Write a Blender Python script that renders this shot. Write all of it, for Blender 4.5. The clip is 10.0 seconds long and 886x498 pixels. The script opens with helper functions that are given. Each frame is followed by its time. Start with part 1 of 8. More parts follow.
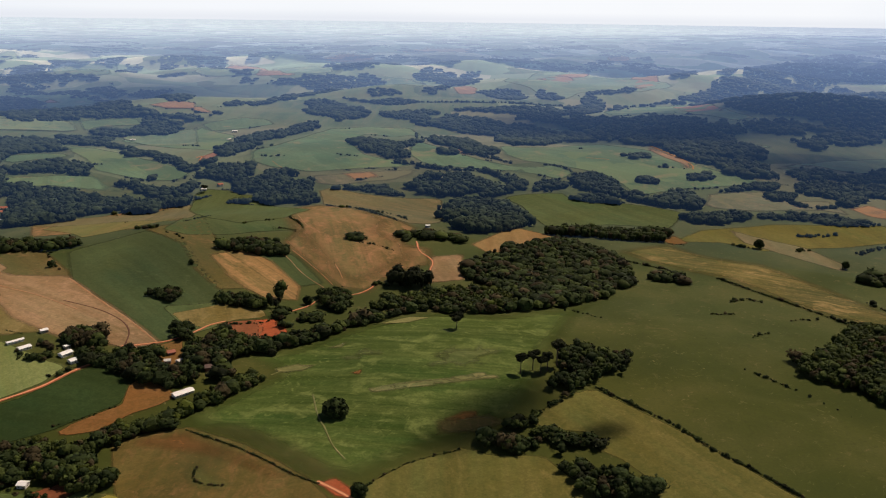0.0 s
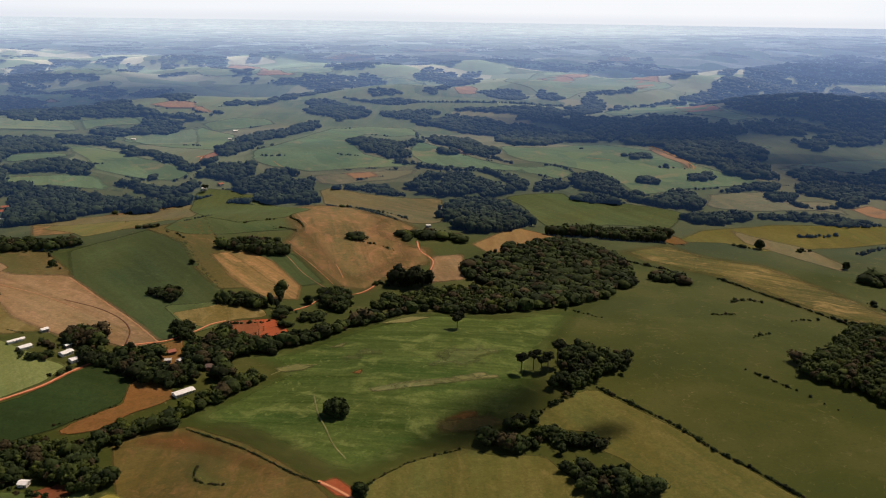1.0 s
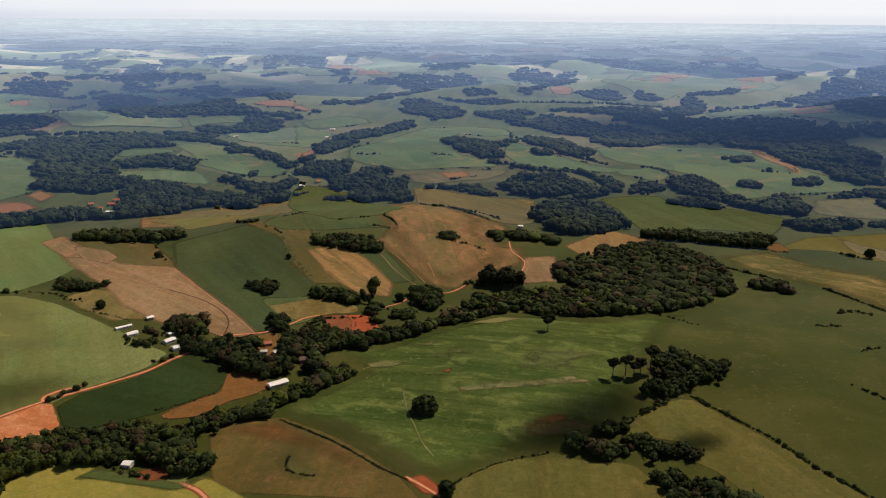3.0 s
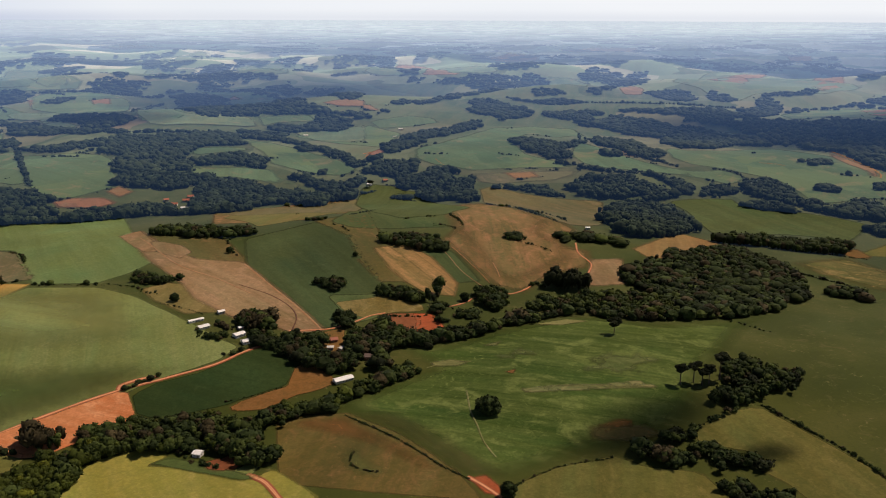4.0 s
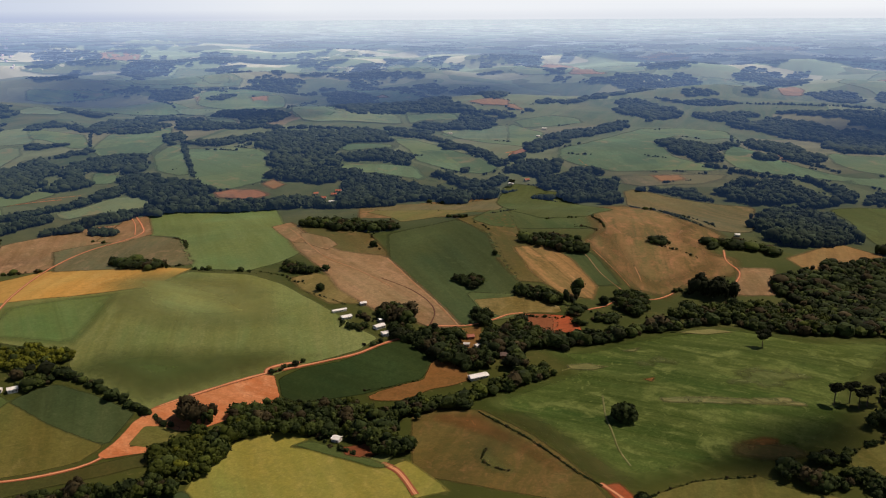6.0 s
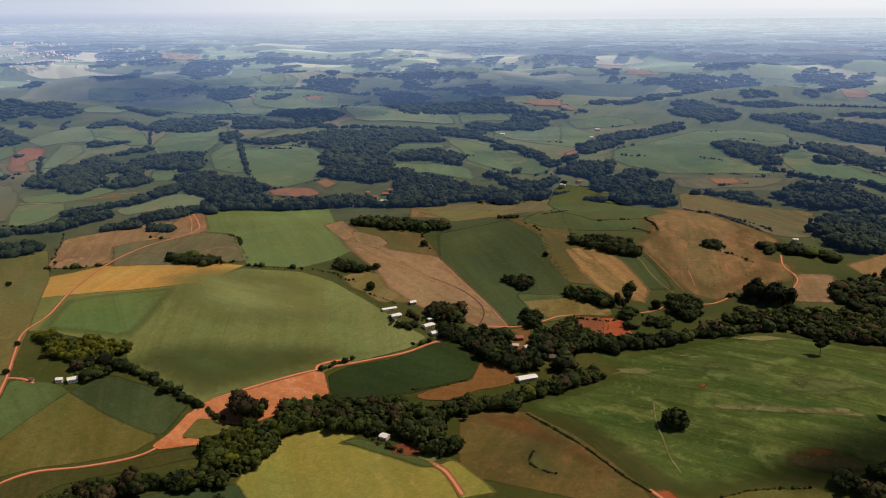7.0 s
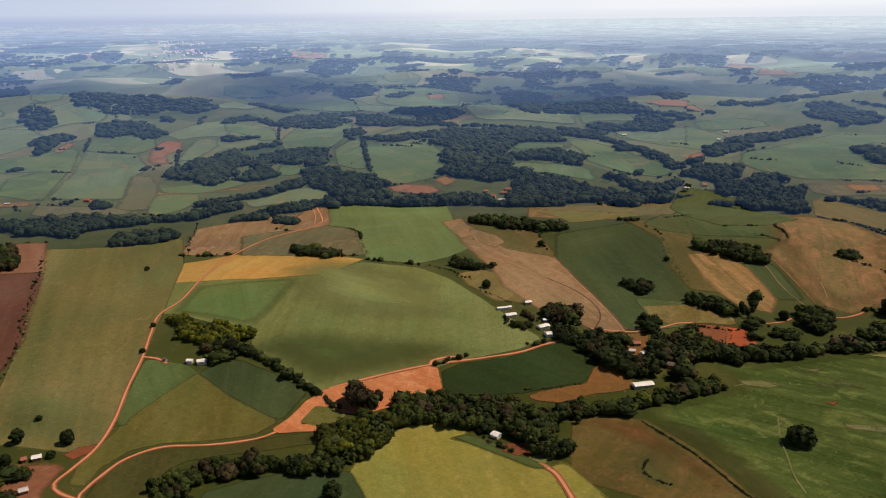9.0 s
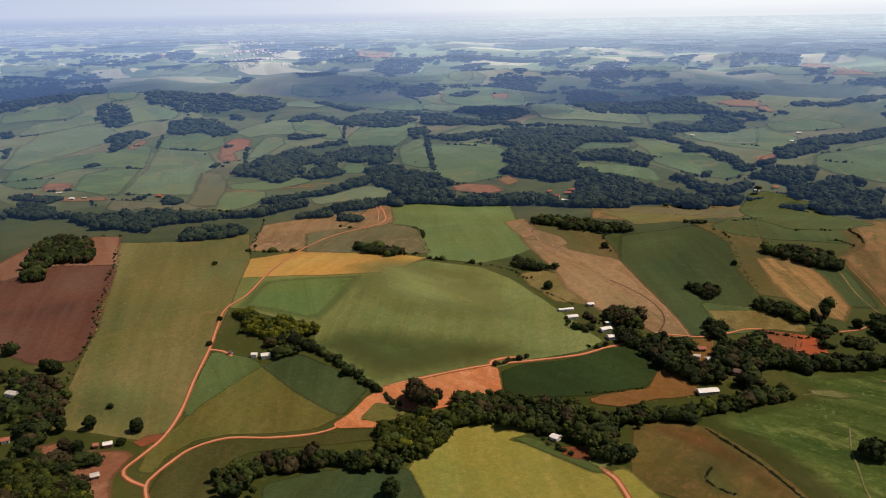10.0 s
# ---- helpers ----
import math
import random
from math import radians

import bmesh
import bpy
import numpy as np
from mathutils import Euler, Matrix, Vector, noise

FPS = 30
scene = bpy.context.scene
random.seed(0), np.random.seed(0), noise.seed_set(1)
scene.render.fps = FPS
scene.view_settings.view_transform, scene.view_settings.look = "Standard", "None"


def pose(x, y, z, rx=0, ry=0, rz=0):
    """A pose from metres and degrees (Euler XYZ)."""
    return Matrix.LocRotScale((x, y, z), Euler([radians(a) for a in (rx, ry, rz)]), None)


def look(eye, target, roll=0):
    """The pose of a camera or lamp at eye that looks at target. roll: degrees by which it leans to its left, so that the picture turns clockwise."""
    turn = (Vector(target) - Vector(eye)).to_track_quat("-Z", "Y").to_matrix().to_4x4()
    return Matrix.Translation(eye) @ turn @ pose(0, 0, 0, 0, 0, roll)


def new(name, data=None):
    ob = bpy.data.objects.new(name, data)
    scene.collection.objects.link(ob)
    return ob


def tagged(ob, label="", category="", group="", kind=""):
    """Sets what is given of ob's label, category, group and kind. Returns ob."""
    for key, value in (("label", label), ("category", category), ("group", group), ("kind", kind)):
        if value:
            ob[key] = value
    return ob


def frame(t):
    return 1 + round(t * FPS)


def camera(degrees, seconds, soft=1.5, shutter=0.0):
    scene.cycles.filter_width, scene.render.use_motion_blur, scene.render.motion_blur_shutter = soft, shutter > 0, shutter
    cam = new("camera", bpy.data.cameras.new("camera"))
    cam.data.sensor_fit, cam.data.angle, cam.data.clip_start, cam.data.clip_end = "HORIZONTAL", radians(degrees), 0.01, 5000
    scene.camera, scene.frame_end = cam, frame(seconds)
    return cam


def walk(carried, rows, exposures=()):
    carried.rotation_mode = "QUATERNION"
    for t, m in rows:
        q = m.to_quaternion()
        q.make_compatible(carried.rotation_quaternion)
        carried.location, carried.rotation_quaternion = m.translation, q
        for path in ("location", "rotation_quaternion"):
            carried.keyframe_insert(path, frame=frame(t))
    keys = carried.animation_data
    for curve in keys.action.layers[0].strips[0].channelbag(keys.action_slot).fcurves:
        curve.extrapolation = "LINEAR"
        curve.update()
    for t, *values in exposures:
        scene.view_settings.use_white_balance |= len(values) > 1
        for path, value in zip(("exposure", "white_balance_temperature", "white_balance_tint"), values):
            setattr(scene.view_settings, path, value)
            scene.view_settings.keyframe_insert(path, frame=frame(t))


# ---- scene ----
from mathutils.geometry import delaunay_2d_cdt

# ---- camera ----
cam = camera(56.48, 10.0, 1.1)
PATH = [
    (0.0, pose(0.00, 0.00, 400.00, 74.269, -0.720, -0.389)),
    (0.5, pose(-0.38, -0.06, 399.87, 74.275, -0.851, -0.622)),
    (1.0, pose(-0.66, -0.11, 399.74, 74.269, -0.794, -0.354)),
    (1.5, pose(-0.94, 0.21, 399.62, 74.252, -0.719, 0.578)),
    (2.0, pose(-1.82, 0.62, 399.10, 74.226, -0.593, 1.886)),
    (2.5, pose(-2.38, 1.47, 399.17, 74.212, -0.535, 3.927)),
    (4.0, pose(-3.66, 0.74, 399.49, 74.170, -0.184, 10.686)),
    (4.5, pose(-4.48, 0.35, 399.78, 74.149, -0.027, 13.389)),
    (5.0, pose(-4.61, 0.06, 399.76, 74.158, 0.077, 16.048)),
    (5.5, pose(-5.04, -0.14, 399.79, 74.122, 0.202, 18.403)),
    (7.0, pose(-5.06, -0.19, 399.68, 74.159, 0.405, 24.119)),
    (7.5, pose(-5.54, -0.42, 399.70, 74.149, 0.441, 25.711)),
    (8.0, pose(-6.40, -0.50, 399.76, 74.144, 0.553, 27.662)),
    (8.5, pose(-7.04, -0.64, 399.71, 74.133, 0.669, 30.032)),
    (9.0, pose(-7.10, -1.58, 399.49, 74.170, 0.706, 32.339)),
    (9.5, pose(-7.01, -1.60, 399.39, 74.099, 0.822, 34.725)),
    (10.0, pose(-7.26, -1.20, 399.82, 74.175, 0.951, 36.747)),
]
walk(cam, PATH, exposures=[(0.0, -0.17, 6300, 13.5), (4.0, -0.24, 6280, 13.5), (5.0, -0.22, 6280, 13.5), (7.0, -0.30, 6260, 13.5), (8.5, -0.25, 6270, 13.5), (10.0, -0.18, 6290, 13.5)])

# ---- light ----
SUN_TURN, SUN_UP = 50.0, 57.0  # degrees to the right of north, degrees high
world = bpy.data.worlds.new("sky")
scene.world = world
world.use_nodes = True
wn = world.node_tree
sky = wn.nodes.new("ShaderNodeTexSky")
sky.sky_type, sky.sun_disc = "NISHITA", False
sky.sun_elevation, sky.sun_rotation = radians(SUN_UP), radians(SUN_TURN)
sky.air_density, sky.dust_density, sky.ozone_density = 1.0, 1.0, 1.0
wn.nodes["Background"].inputs["Strength"].default_value = 0.029
wn.links.new(sky.outputs[0], wn.nodes["Background"].inputs["Color"])
sun = new("sun", bpy.data.lights.new("sun", "SUN"))
sun.data.energy, sun.data.angle, sun.data.color = 4.5, radians(0.6), (1.0, 0.80, 0.595)
sun.matrix_world = look((0, 0, 0), (-math.sin(radians(SUN_TURN)) * math.cos(radians(SUN_UP)),
                                    -math.cos(radians(SUN_TURN)) * math.cos(radians(SUN_UP)), -math.sin(radians(SUN_UP))))

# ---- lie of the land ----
UNIT = 1.6  # metres to one step of the plans below, which are traced from camera pixels
EYE_HEIGHT = 250.0
SQUEEZE_START, RIM = 1500.0, 3030.0
# hills and hollows: centre x, y, spread along and across, turn in degrees, height
HILLS = [
    (-20, 570, 170, 100, 0, 12), (-300, 400, 90, 60, 40, -7), (-170, 520, 90, 60, 40, -7), (-60, 690, 100, 60, 35, -7),
    (120, 760, 110, 70, 0, -6), (-460, 540, 160, 130, 30, 18), (-190, 900, 280, 130, 10, 20), (280, 560, 180, 160, 0, 7),
    (-760, 860, 160, 110, 40, -10), (-550, 1030, 160, 100, 30, -11), (-300, 1160, 170, 100, 10, -11), (-50, 1150, 160, 100, 0, -11),
    (200, 1010, 150, 100, -10, -9), (0, 1480, 330, 180, 0, 14), (-520, 1480, 300, 170, 10, 13), (-1000, 1250, 260, 190, 40, 15),
    (520, 1430, 280, 170, -10, 14), (900, 2050, 420, 260, -20, 46), (-1950, 1330, 230, 190, 50, 52), (-250, 2050, 500, 200, 10, 18),
    (4600, 9000, 2300, 2600, 0, 95), (-7000, 5200, 2600, 2600, 0, 40),
]


def plan_distance(r):
    """How far out in the plan the place drawn at radius r lies; far country is squeezed toward the eye."""
    span = RIM - SQUEEZE_START
    far = np.clip((r - SQUEEZE_START) / span, 0, 1 - 1e-11)
    return np.where(r > SQUEEZE_START, SQUEEZE_START - span * np.log(1 - far), r)


def squeezed_radius(d):
    span = RIM - SQUEEZE_START
    return np.where(d > SQUEEZE_START, SQUEEZE_START + span * (1 - np.exp(-np.maximum(d - SQUEEZE_START, 0) / span)), d)


def height(x, y):
    """The ground's height: rolling hills; far ground is squeezed inward and raised to the rim to fit the camera's view.
    """
    x, y = np.asarray(x, float), np.asarray(y, float)
    r = np.hypot(x, y)
    d = plan_distance(r)
    s = np.where(r > 1, r / np.maximum(d, 1), 1.0)
    px, py = x / s, y / s
    z = np.zeros_like(x)
    for cx, cy, a, b, turn, h in HILLS:
        c, n = np.cos(np.radians(turn)), np.sin(np.radians(turn))
        u, v = ((px - cx) * c + (py - cy) * n) / a, ((py - cy) * c - (px - cx) * n) / b
        z = z + h * np.exp(-0.5 * (u * u + v * v))
    far = np.clip((d - 1200) / 1500, 0, 1)
    z = z + 21 * far * (1 - 0.75 * np.clip((d - 3500) / 5000, 0, 1)) * (np.sin(px / 131 + 0.7 * np.sin(py / 277)) * np.sin(py / 173 + 1.3) + 0.8 * np.sin(px / 310 - py / 241))
    z = z + 0.7 * np.sin(px / 41 + 1) * np.sin(py / 37) + 0.4 * np.sin(px / 17 + py / 23)
    return EYE_HEIGHT * (1 - s) + z * s


# Scale of things on the squeezed ground, so they keep their size in view.
def shrink(x, y):
    r = math.hypot(x, y)
    return r / float(plan_distance(np.float64(r))) if r > 1 else 1.0


# ---- materials ----
def rgb(c):
    return (c[0], c[1], c[2], 1.0)


class Nodes:
    """A small writer of shader nodes."""

    def __init__(self, name):
        self.mat = bpy.data.materials.new(name)
        self.mat.use_nodes = True
        self.tree = self.mat.node_tree
        self.out = self.tree.nodes["Principled BSDF"]

    def add(self, kind, values=None, **settings):
        n = self.tree.nodes.new(kind)
        if "operation" in settings:
            n.operation = settings["operation"]
        if "data_type" in settings:
            n.data_type, n.blend_type = settings["data_type"], settings["blend_type"]
        if "distance" in settings:
            n.distance = settings["distance"]
        if "uv_map" in settings:
            n.uv_map = settings["uv_map"]
        for k, v in (values or {}).items():
            if isinstance(v, bpy.types.NodeSocket):
                self.tree.links.new(v, n.inputs[k])
            else:
                n.inputs[k].default_value = v
        return n

    def put(self, key, v):
        if isinstance(v, bpy.types.NodeSocket):
            self.tree.links.new(v, self.out.inputs[key])
        else:
            self.out.inputs[key].default_value = v

    def where(self):
        return self.steps(self.add("ShaderNodeNewGeometry").outputs["Position"])

    def steps(self, at):
        """A place in steps of the plan."""
        return self.add("ShaderNodeVectorMath", {0: at, 1: (1 / UNIT, 1 / UNIT, 1 / UNIT)}, operation="MULTIPLY").outputs[0]

    def speck(self, at, scale, detail=3.0, rough=0.55, distort=0.0):
        return self.add("ShaderNodeTexNoise", {"Vector": at, "Scale": scale, "Detail": detail, "Roughness": rough, "Distortion": distort}).outputs[0]

    def ramp(self, fac, lo, hi, a=0.0, b=1.0):
        return self.add("ShaderNodeMapRange", {0: fac, 1: lo, 2: hi, 3: a, 4: b}).outputs[0]

    def mix(self, fac, a, b, blend="MIX"):
        n = self.add("ShaderNodeMix", data_type="RGBA", blend_type=blend)
        for i, v in ((0, fac), (6, a), (7, b)):
            if isinstance(v, bpy.types.NodeSocket):
                self.tree.links.new(v, n.inputs[i])
            else:
                n.inputs[i].default_value = v if i == 0 else rgb(v)
        return n.outputs[2]

    def math(self, op, a, b=0.0):
        return self.add("ShaderNodeMath", {0: a, 1: b}, operation=op).outputs[0]

    def bump(self, h, strength, distance):
        self.put("Normal", self.add("ShaderNodeBump", {"Height": h, "Strength": strength, "Distance": distance}).outputs[0])


MATS = {}


HAZE_NEAR, HAZE_FAR, HAZE_DIM = (0.160, 0.345, 0.78), (0.70, 0.76, 0.83), (0.34, 0.42, 0.66)


def haze_emission(n):
    """Distance haze painted as emission on far surfaces, growing from 0.8 plan km outwards."""
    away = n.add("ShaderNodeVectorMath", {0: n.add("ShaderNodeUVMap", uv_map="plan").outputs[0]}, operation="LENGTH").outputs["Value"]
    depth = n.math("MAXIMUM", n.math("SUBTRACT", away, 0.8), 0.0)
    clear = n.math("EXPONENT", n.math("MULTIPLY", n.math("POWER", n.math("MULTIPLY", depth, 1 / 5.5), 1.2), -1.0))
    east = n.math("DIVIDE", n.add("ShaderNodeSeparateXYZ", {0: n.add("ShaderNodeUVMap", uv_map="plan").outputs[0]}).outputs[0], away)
    horizon = n.mix(n.math("ADD", n.ramp(east, -0.88, -0.52, 0.8, 0.0), n.ramp(east, 0.20, 0.45, 0.0, 0.45)), HAZE_FAR, HAZE_DIM)
    n.put("Emission Color", n.mix(n.math("POWER", n.math("SUBTRACT", 1.0, clear), 1.2), HAZE_NEAR, horizon))
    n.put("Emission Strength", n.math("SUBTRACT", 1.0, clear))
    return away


def crop_material(name, main, second, spots, spot_cover=0.5, row=0.0, rough=0.85, far=False):
    """Grass or crop: tones at field scale, tractor bands and sowing rows along y, spots, tufts, fine grain and a ragged rim."""
    n = Nodes(name)
    main, second, spots = ((1.12 * r, 0.95 * g, 0.84 * b) if r > 0.95 * g else (0.97 * r, g, 0.92 * b) for r, g, b in (main, second, spots))
    warm = tuple(k * (0.5 * a + 0.5 * c) for k, a, c in zip((1.30, 0.98, 0.80), main, second))
    at = n.where()
    turned = n.steps(n.add("ShaderNodeTexCoord").outputs["Object"])

    def along(x, y):
        return n.add("ShaderNodeVectorMath", {0: turned, 1: (x, y, 0.03)}, operation="MULTIPLY").outputs[0]

    big = n.speck(at, 0.012, 4, 0.6, 0.4)
    mid = n.speck(along(0.06, 0.030), 1.0, 5, 0.62, 0.9)
    fine = n.speck(at, 0.6, 4, 0.7)
    streak = n.speck(along(0.16, 0.012), 1.0, 5, 0.6, 0.3)
    col = n.mix(n.ramp(big, 0.36, 0.64), main, second)
    drift, ripe = n.speck(at, 0.0052, 3, 0.5, 0.8), n.speck(n.add("ShaderNodeVectorMath", {0: at, 1: (431.0, 97.0, 0.0)}, operation="ADD").outputs[0], 0.0065, 3, 0.55, 0.8)
    col = n.mix(n.ramp(ripe, 0.40, 0.62, 0.0, 0.9), col, warm)
    col = n.mix(n.ramp(drift, 0.32, 0.50, 0.8, 0.0), col, tuple(0.60 * v for v in main))
    col = n.mix(n.ramp(drift, 0.50, 0.68, 0.0, 0.8), col, tuple(0.70 * a + 0.5 * c for a, c in zip(second, spots)))
    band = n.speck(along(0.045, 0.0035), 1.0, 3, 0.5, 0.5)
    col = n.mix(n.ramp(band, 0.42, 0.60, 0.0, 0.55), col, tuple(0.70 * v for v in warm))
    col = n.mix(n.math("MULTIPLY", n.ramp(mid, spot_cover, spot_cover + 0.15), 0.85), col, spots)
    col = n.mix(n.math("MULTIPLY", n.ramp(streak, 0.45, 0.7), row), col, spots)
    lane = n.speck(along(0.075, 0.0022), 1.0, 4, 0.6, 0.2)
    col = n.mix(n.math("MULTIPLY", n.ramp(lane, 0.50, 0.66), 1.1 * row), col, tuple(0.45 * a + 0.55 * c for a, c in zip(warm, spots)))
    wheel = n.speck(along(0.42, 0.004), 1.0, 2, 0.4, 0.1)
    col = n.mix(n.math("MULTIPLY", n.ramp(wheel, 0.60, 0.70), 0.5 * row), col, tuple(0.55 * v for v in main))
    tuft = n.speck(at, 0.19, 4, 0.65, 0.8)
    col = n.mix(n.ramp(tuft, 0.42, 0.66, 0.0, 0.40), col, tuple(0.55 * v for v in second))
    pale = n.speck(at, 0.11, 5, 0.7, 1.5)
    col = n.mix(n.ramp(pale, 0.58, 0.70, 0.0, 0.75 if spot_cover < 0.56 else 0.4), col, spots)
    col = n.mix(n.ramp(fine, 0.36, 0.68, 0.0, 0.36), col, tuple(0.36 * v for v in main))
    grit = n.speck(at, 0.33, 5, 0.75, 0.6)
    col = n.mix(n.ramp(grit, 0.55, 0.68, 0.0, 0.28), col, tuple(0.45 * a + 0.75 * c for a, c in zip(main, spots)))
    if far:
        plan = n.add("ShaderNodeUVMap", uv_map="plan").outputs[0]
        plots = n.add("ShaderNodeTexVoronoi", {"Vector": plan, "Scale": 7.5, "Randomness": 0.8}, distance="MINKOWSKI")
        growth = n.add("ShaderNodeSeparateColor", {0: plots.outputs["Color"]})
        col = n.mix(n.ramp(growth.outputs[0], 0.55, 0.95, 0.0, 0.55), col, tuple(0.55 * v for v in main))
        col = n.mix(n.ramp(growth.outputs[1], 0.55, 0.95, 0.0, 0.6), col, warm)
        earth = n.speck(n.add("ShaderNodeVectorMath", {0: plan, 1: (22.0, 22.0, 0.0)}, operation="MULTIPLY").outputs[0], 1.0, 5, 0.65, 1.0)
        col = n.mix(n.ramp(earth, 0.56, 0.68, 0.0, 0.55), col, (0.235, 0.180, 0.095))
    n.put("Base Color", col)
    n.put("Roughness", rough)
    n.put("Specular IOR Level", 0.05)
    n.bump(n.math("ADD", fine, n.math("MULTIPLY", streak, row)), 0.5, 0.35)
    edge = n.add("ShaderNodeSeparateXYZ", {0: n.add("ShaderNodeUVMap", uv_map="rim").outputs[0]})
    rim, blend = edge.outputs[0], edge.outputs[1]
    ragged = n.math("ADD", rim, n.ramp(n.math("ADD", n.math("MULTIPLY", streak, 0.4), n.math("MULTIPLY", tuft, 0.6)), 0.32, 0.62, -0.16, 0.06))
    n.put("Alpha", n.ramp(ragged, 0.0, blend))
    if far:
        haze_emission(n)
    MATS[name] = n.mat


crop_material("pasture_bright", (0.042, 0.082, 0.017), (0.060, 0.104, 0.022), (0.185, 0.218, 0.068), 0.515, 0.42)
crop_material("pasture_dry", (0.107, 0.112, 0.046), (0.080, 0.100, 0.038), (0.180, 0.135, 0.068), 0.55, 0.2)
crop_material("pasture_olive", (0.128, 0.136, 0.039), (0.102, 0.117, 0.034), (0.196, 0.182, 0.067), 0.60, 0.25)
crop_material("pasture_tan", (0.138, 0.168, 0.066), (0.160, 0.174, 0.072), (0.240, 0.192, 0.096), 0.58, 0.25)
crop_material("stubble", (0.244, 0.185, 0.122), (0.157, 0.164, 0.087), (0.368, 0.280, 0.185), 0.54, 0.4)
crop_material("stubble_orange", (0.170, 0.148, 0.064), (0.117, 0.125, 0.049), (0.392, 0.265, 0.133), 0.52, 0.95)
crop_material("crop_dark", (0.044, 0.075, 0.034), (0.059, 0.094, 0.039), (0.104, 0.122, 0.055), 0.62, 0.25)
crop_material("crop_deep", (0.025, 0.050, 0.017), (0.031, 0.058, 0.019), (0.047, 0.070, 0.026), 0.66, 0.25)
crop_material("crop_green", (0.146, 0.200, 0.072), (0.181, 0.232, 0.088), (0.247, 0.262, 0.120), 0.60, 0.35)
crop_material("crop_pale", (0.165, 0.200, 0.095), (0.134, 0.176, 0.080), (0.165, 0.170, 0.085), 0.60, 0.3)
crop_material("yellow_green", (0.280, 0.300, 0.074), (0.239, 0.268, 0.064), (0.340, 0.330, 0.120), 0.60, 0.25)
crop_material("yellow_crop", (0.440, 0.347, 0.108), (0.385, 0.317, 0.097), (0.528, 0.418, 0.165), 0.60, 0.25)
crop_material("ochre", (0.227, 0.180, 0.087), (0.186, 0.164, 0.074), (0.292, 0.228, 0.118), 0.58, 0.4)
crop_material("brown_grass", (0.180, 0.110, 0.042), (0.130, 0.105, 0.038), (0.230, 0.140, 0.060), 0.56, 0.2)
crop_material("red_soil", (0.300, 0.095, 0.042), (0.260, 0.085, 0.040), (0.340, 0.130, 0.065), 0.60, 0.3)
crop_material("red_soil_dull", (0.200, 0.088, 0.050), (0.160, 0.085, 0.045), (0.240, 0.130, 0.075), 0.58, 0.3)
crop_material("red_soil_pale", (0.490, 0.240, 0.112), (0.420, 0.190, 0.088), (0.620, 0.370, 0.210), 0.56, 0.4)
crop_material("ploughed", (0.098, 0.062, 0.052), (0.115, 0.072, 0.060), (0.150, 0.100, 0.080), 0.62, 0.4)
crop_material("pasture_dark", (0.066, 0.078, 0.025), (0.054, 0.068, 0.021), (0.104, 0.092, 0.038), 0.56, 0.2)
crop_material("pasture_pale", (0.148, 0.145, 0.053), (0.116, 0.124, 0.044), (0.287, 0.259, 0.132), 0.54, 0.25)
crop_material("pasture_spot", (0.072, 0.105, 0.030), (0.098, 0.130, 0.042), (0.185, 0.205, 0.085), 0.44, 0.3)
crop_material("pasture_stony", (0.080, 0.098, 0.030), (0.103, 0.112, 0.036), (0.380, 0.310, 0.150), 0.55, 0.3)
crop_material("stubble_pale", (0.330, 0.240, 0.150), (0.280, 0.200, 0.120), (0.380, 0.290, 0.190), 0.5, 0.2)
crop_material("crop_dull", (0.064, 0.104, 0.042), (0.082, 0.122, 0.050), (0.134, 0.150, 0.072), 0.60, 0.3)
crop_material("track_grass", (0.175, 0.195, 0.085), (0.144, 0.170, 0.070), (0.268, 0.270, 0.140), 0.5, 0.2)
crop_material("stubble_green", (0.146, 0.146, 0.070), (0.115, 0.126, 0.054), (0.330, 0.205, 0.118), 0.50, 0.45)
crop_material("crop_crest", (0.127, 0.205, 0.084), (0.147, 0.227, 0.090), (0.211, 0.259, 0.123), 0.62, 0.25)
crop_material("crop_light", (0.206, 0.268, 0.109), (0.238, 0.299, 0.122), (0.284, 0.311, 0.149), 0.62, 0.3)
crop_material("crop_warm", (0.134, 0.155, 0.055), (0.113, 0.138, 0.048), (0.185, 0.190, 0.080), 0.60, 0.3)
crop_material("dry_crest", (0.149, 0.158, 0.094), (0.131, 0.145, 0.085), (0.251, 0.211, 0.141), 0.57, 0.3)
crop_material("pasture_brown", (0.111, 0.111, 0.040), (0.089, 0.103, 0.032), (0.195, 0.134, 0.059), 0.55, 0.2)
crop_material("crop_fresh", (0.074, 0.122, 0.042), (0.091, 0.140, 0.048), (0.134, 0.165, 0.070), 0.60, 0.3)
crop_material("crop_teal", (0.108, 0.186, 0.064), (0.130, 0.208, 0.072), (0.170, 0.214, 0.090), 0.60, 0.4)
crop_material("yard_soil", (0.205, 0.112, 0.072), (0.160, 0.096, 0.058), (0.330, 0.205, 0.145), 0.50, 0.2)
crop_material("ploughed_pale", (0.215, 0.140, 0.105), (0.180, 0.120, 0.088), (0.260, 0.180, 0.130), 0.58, 0.4)


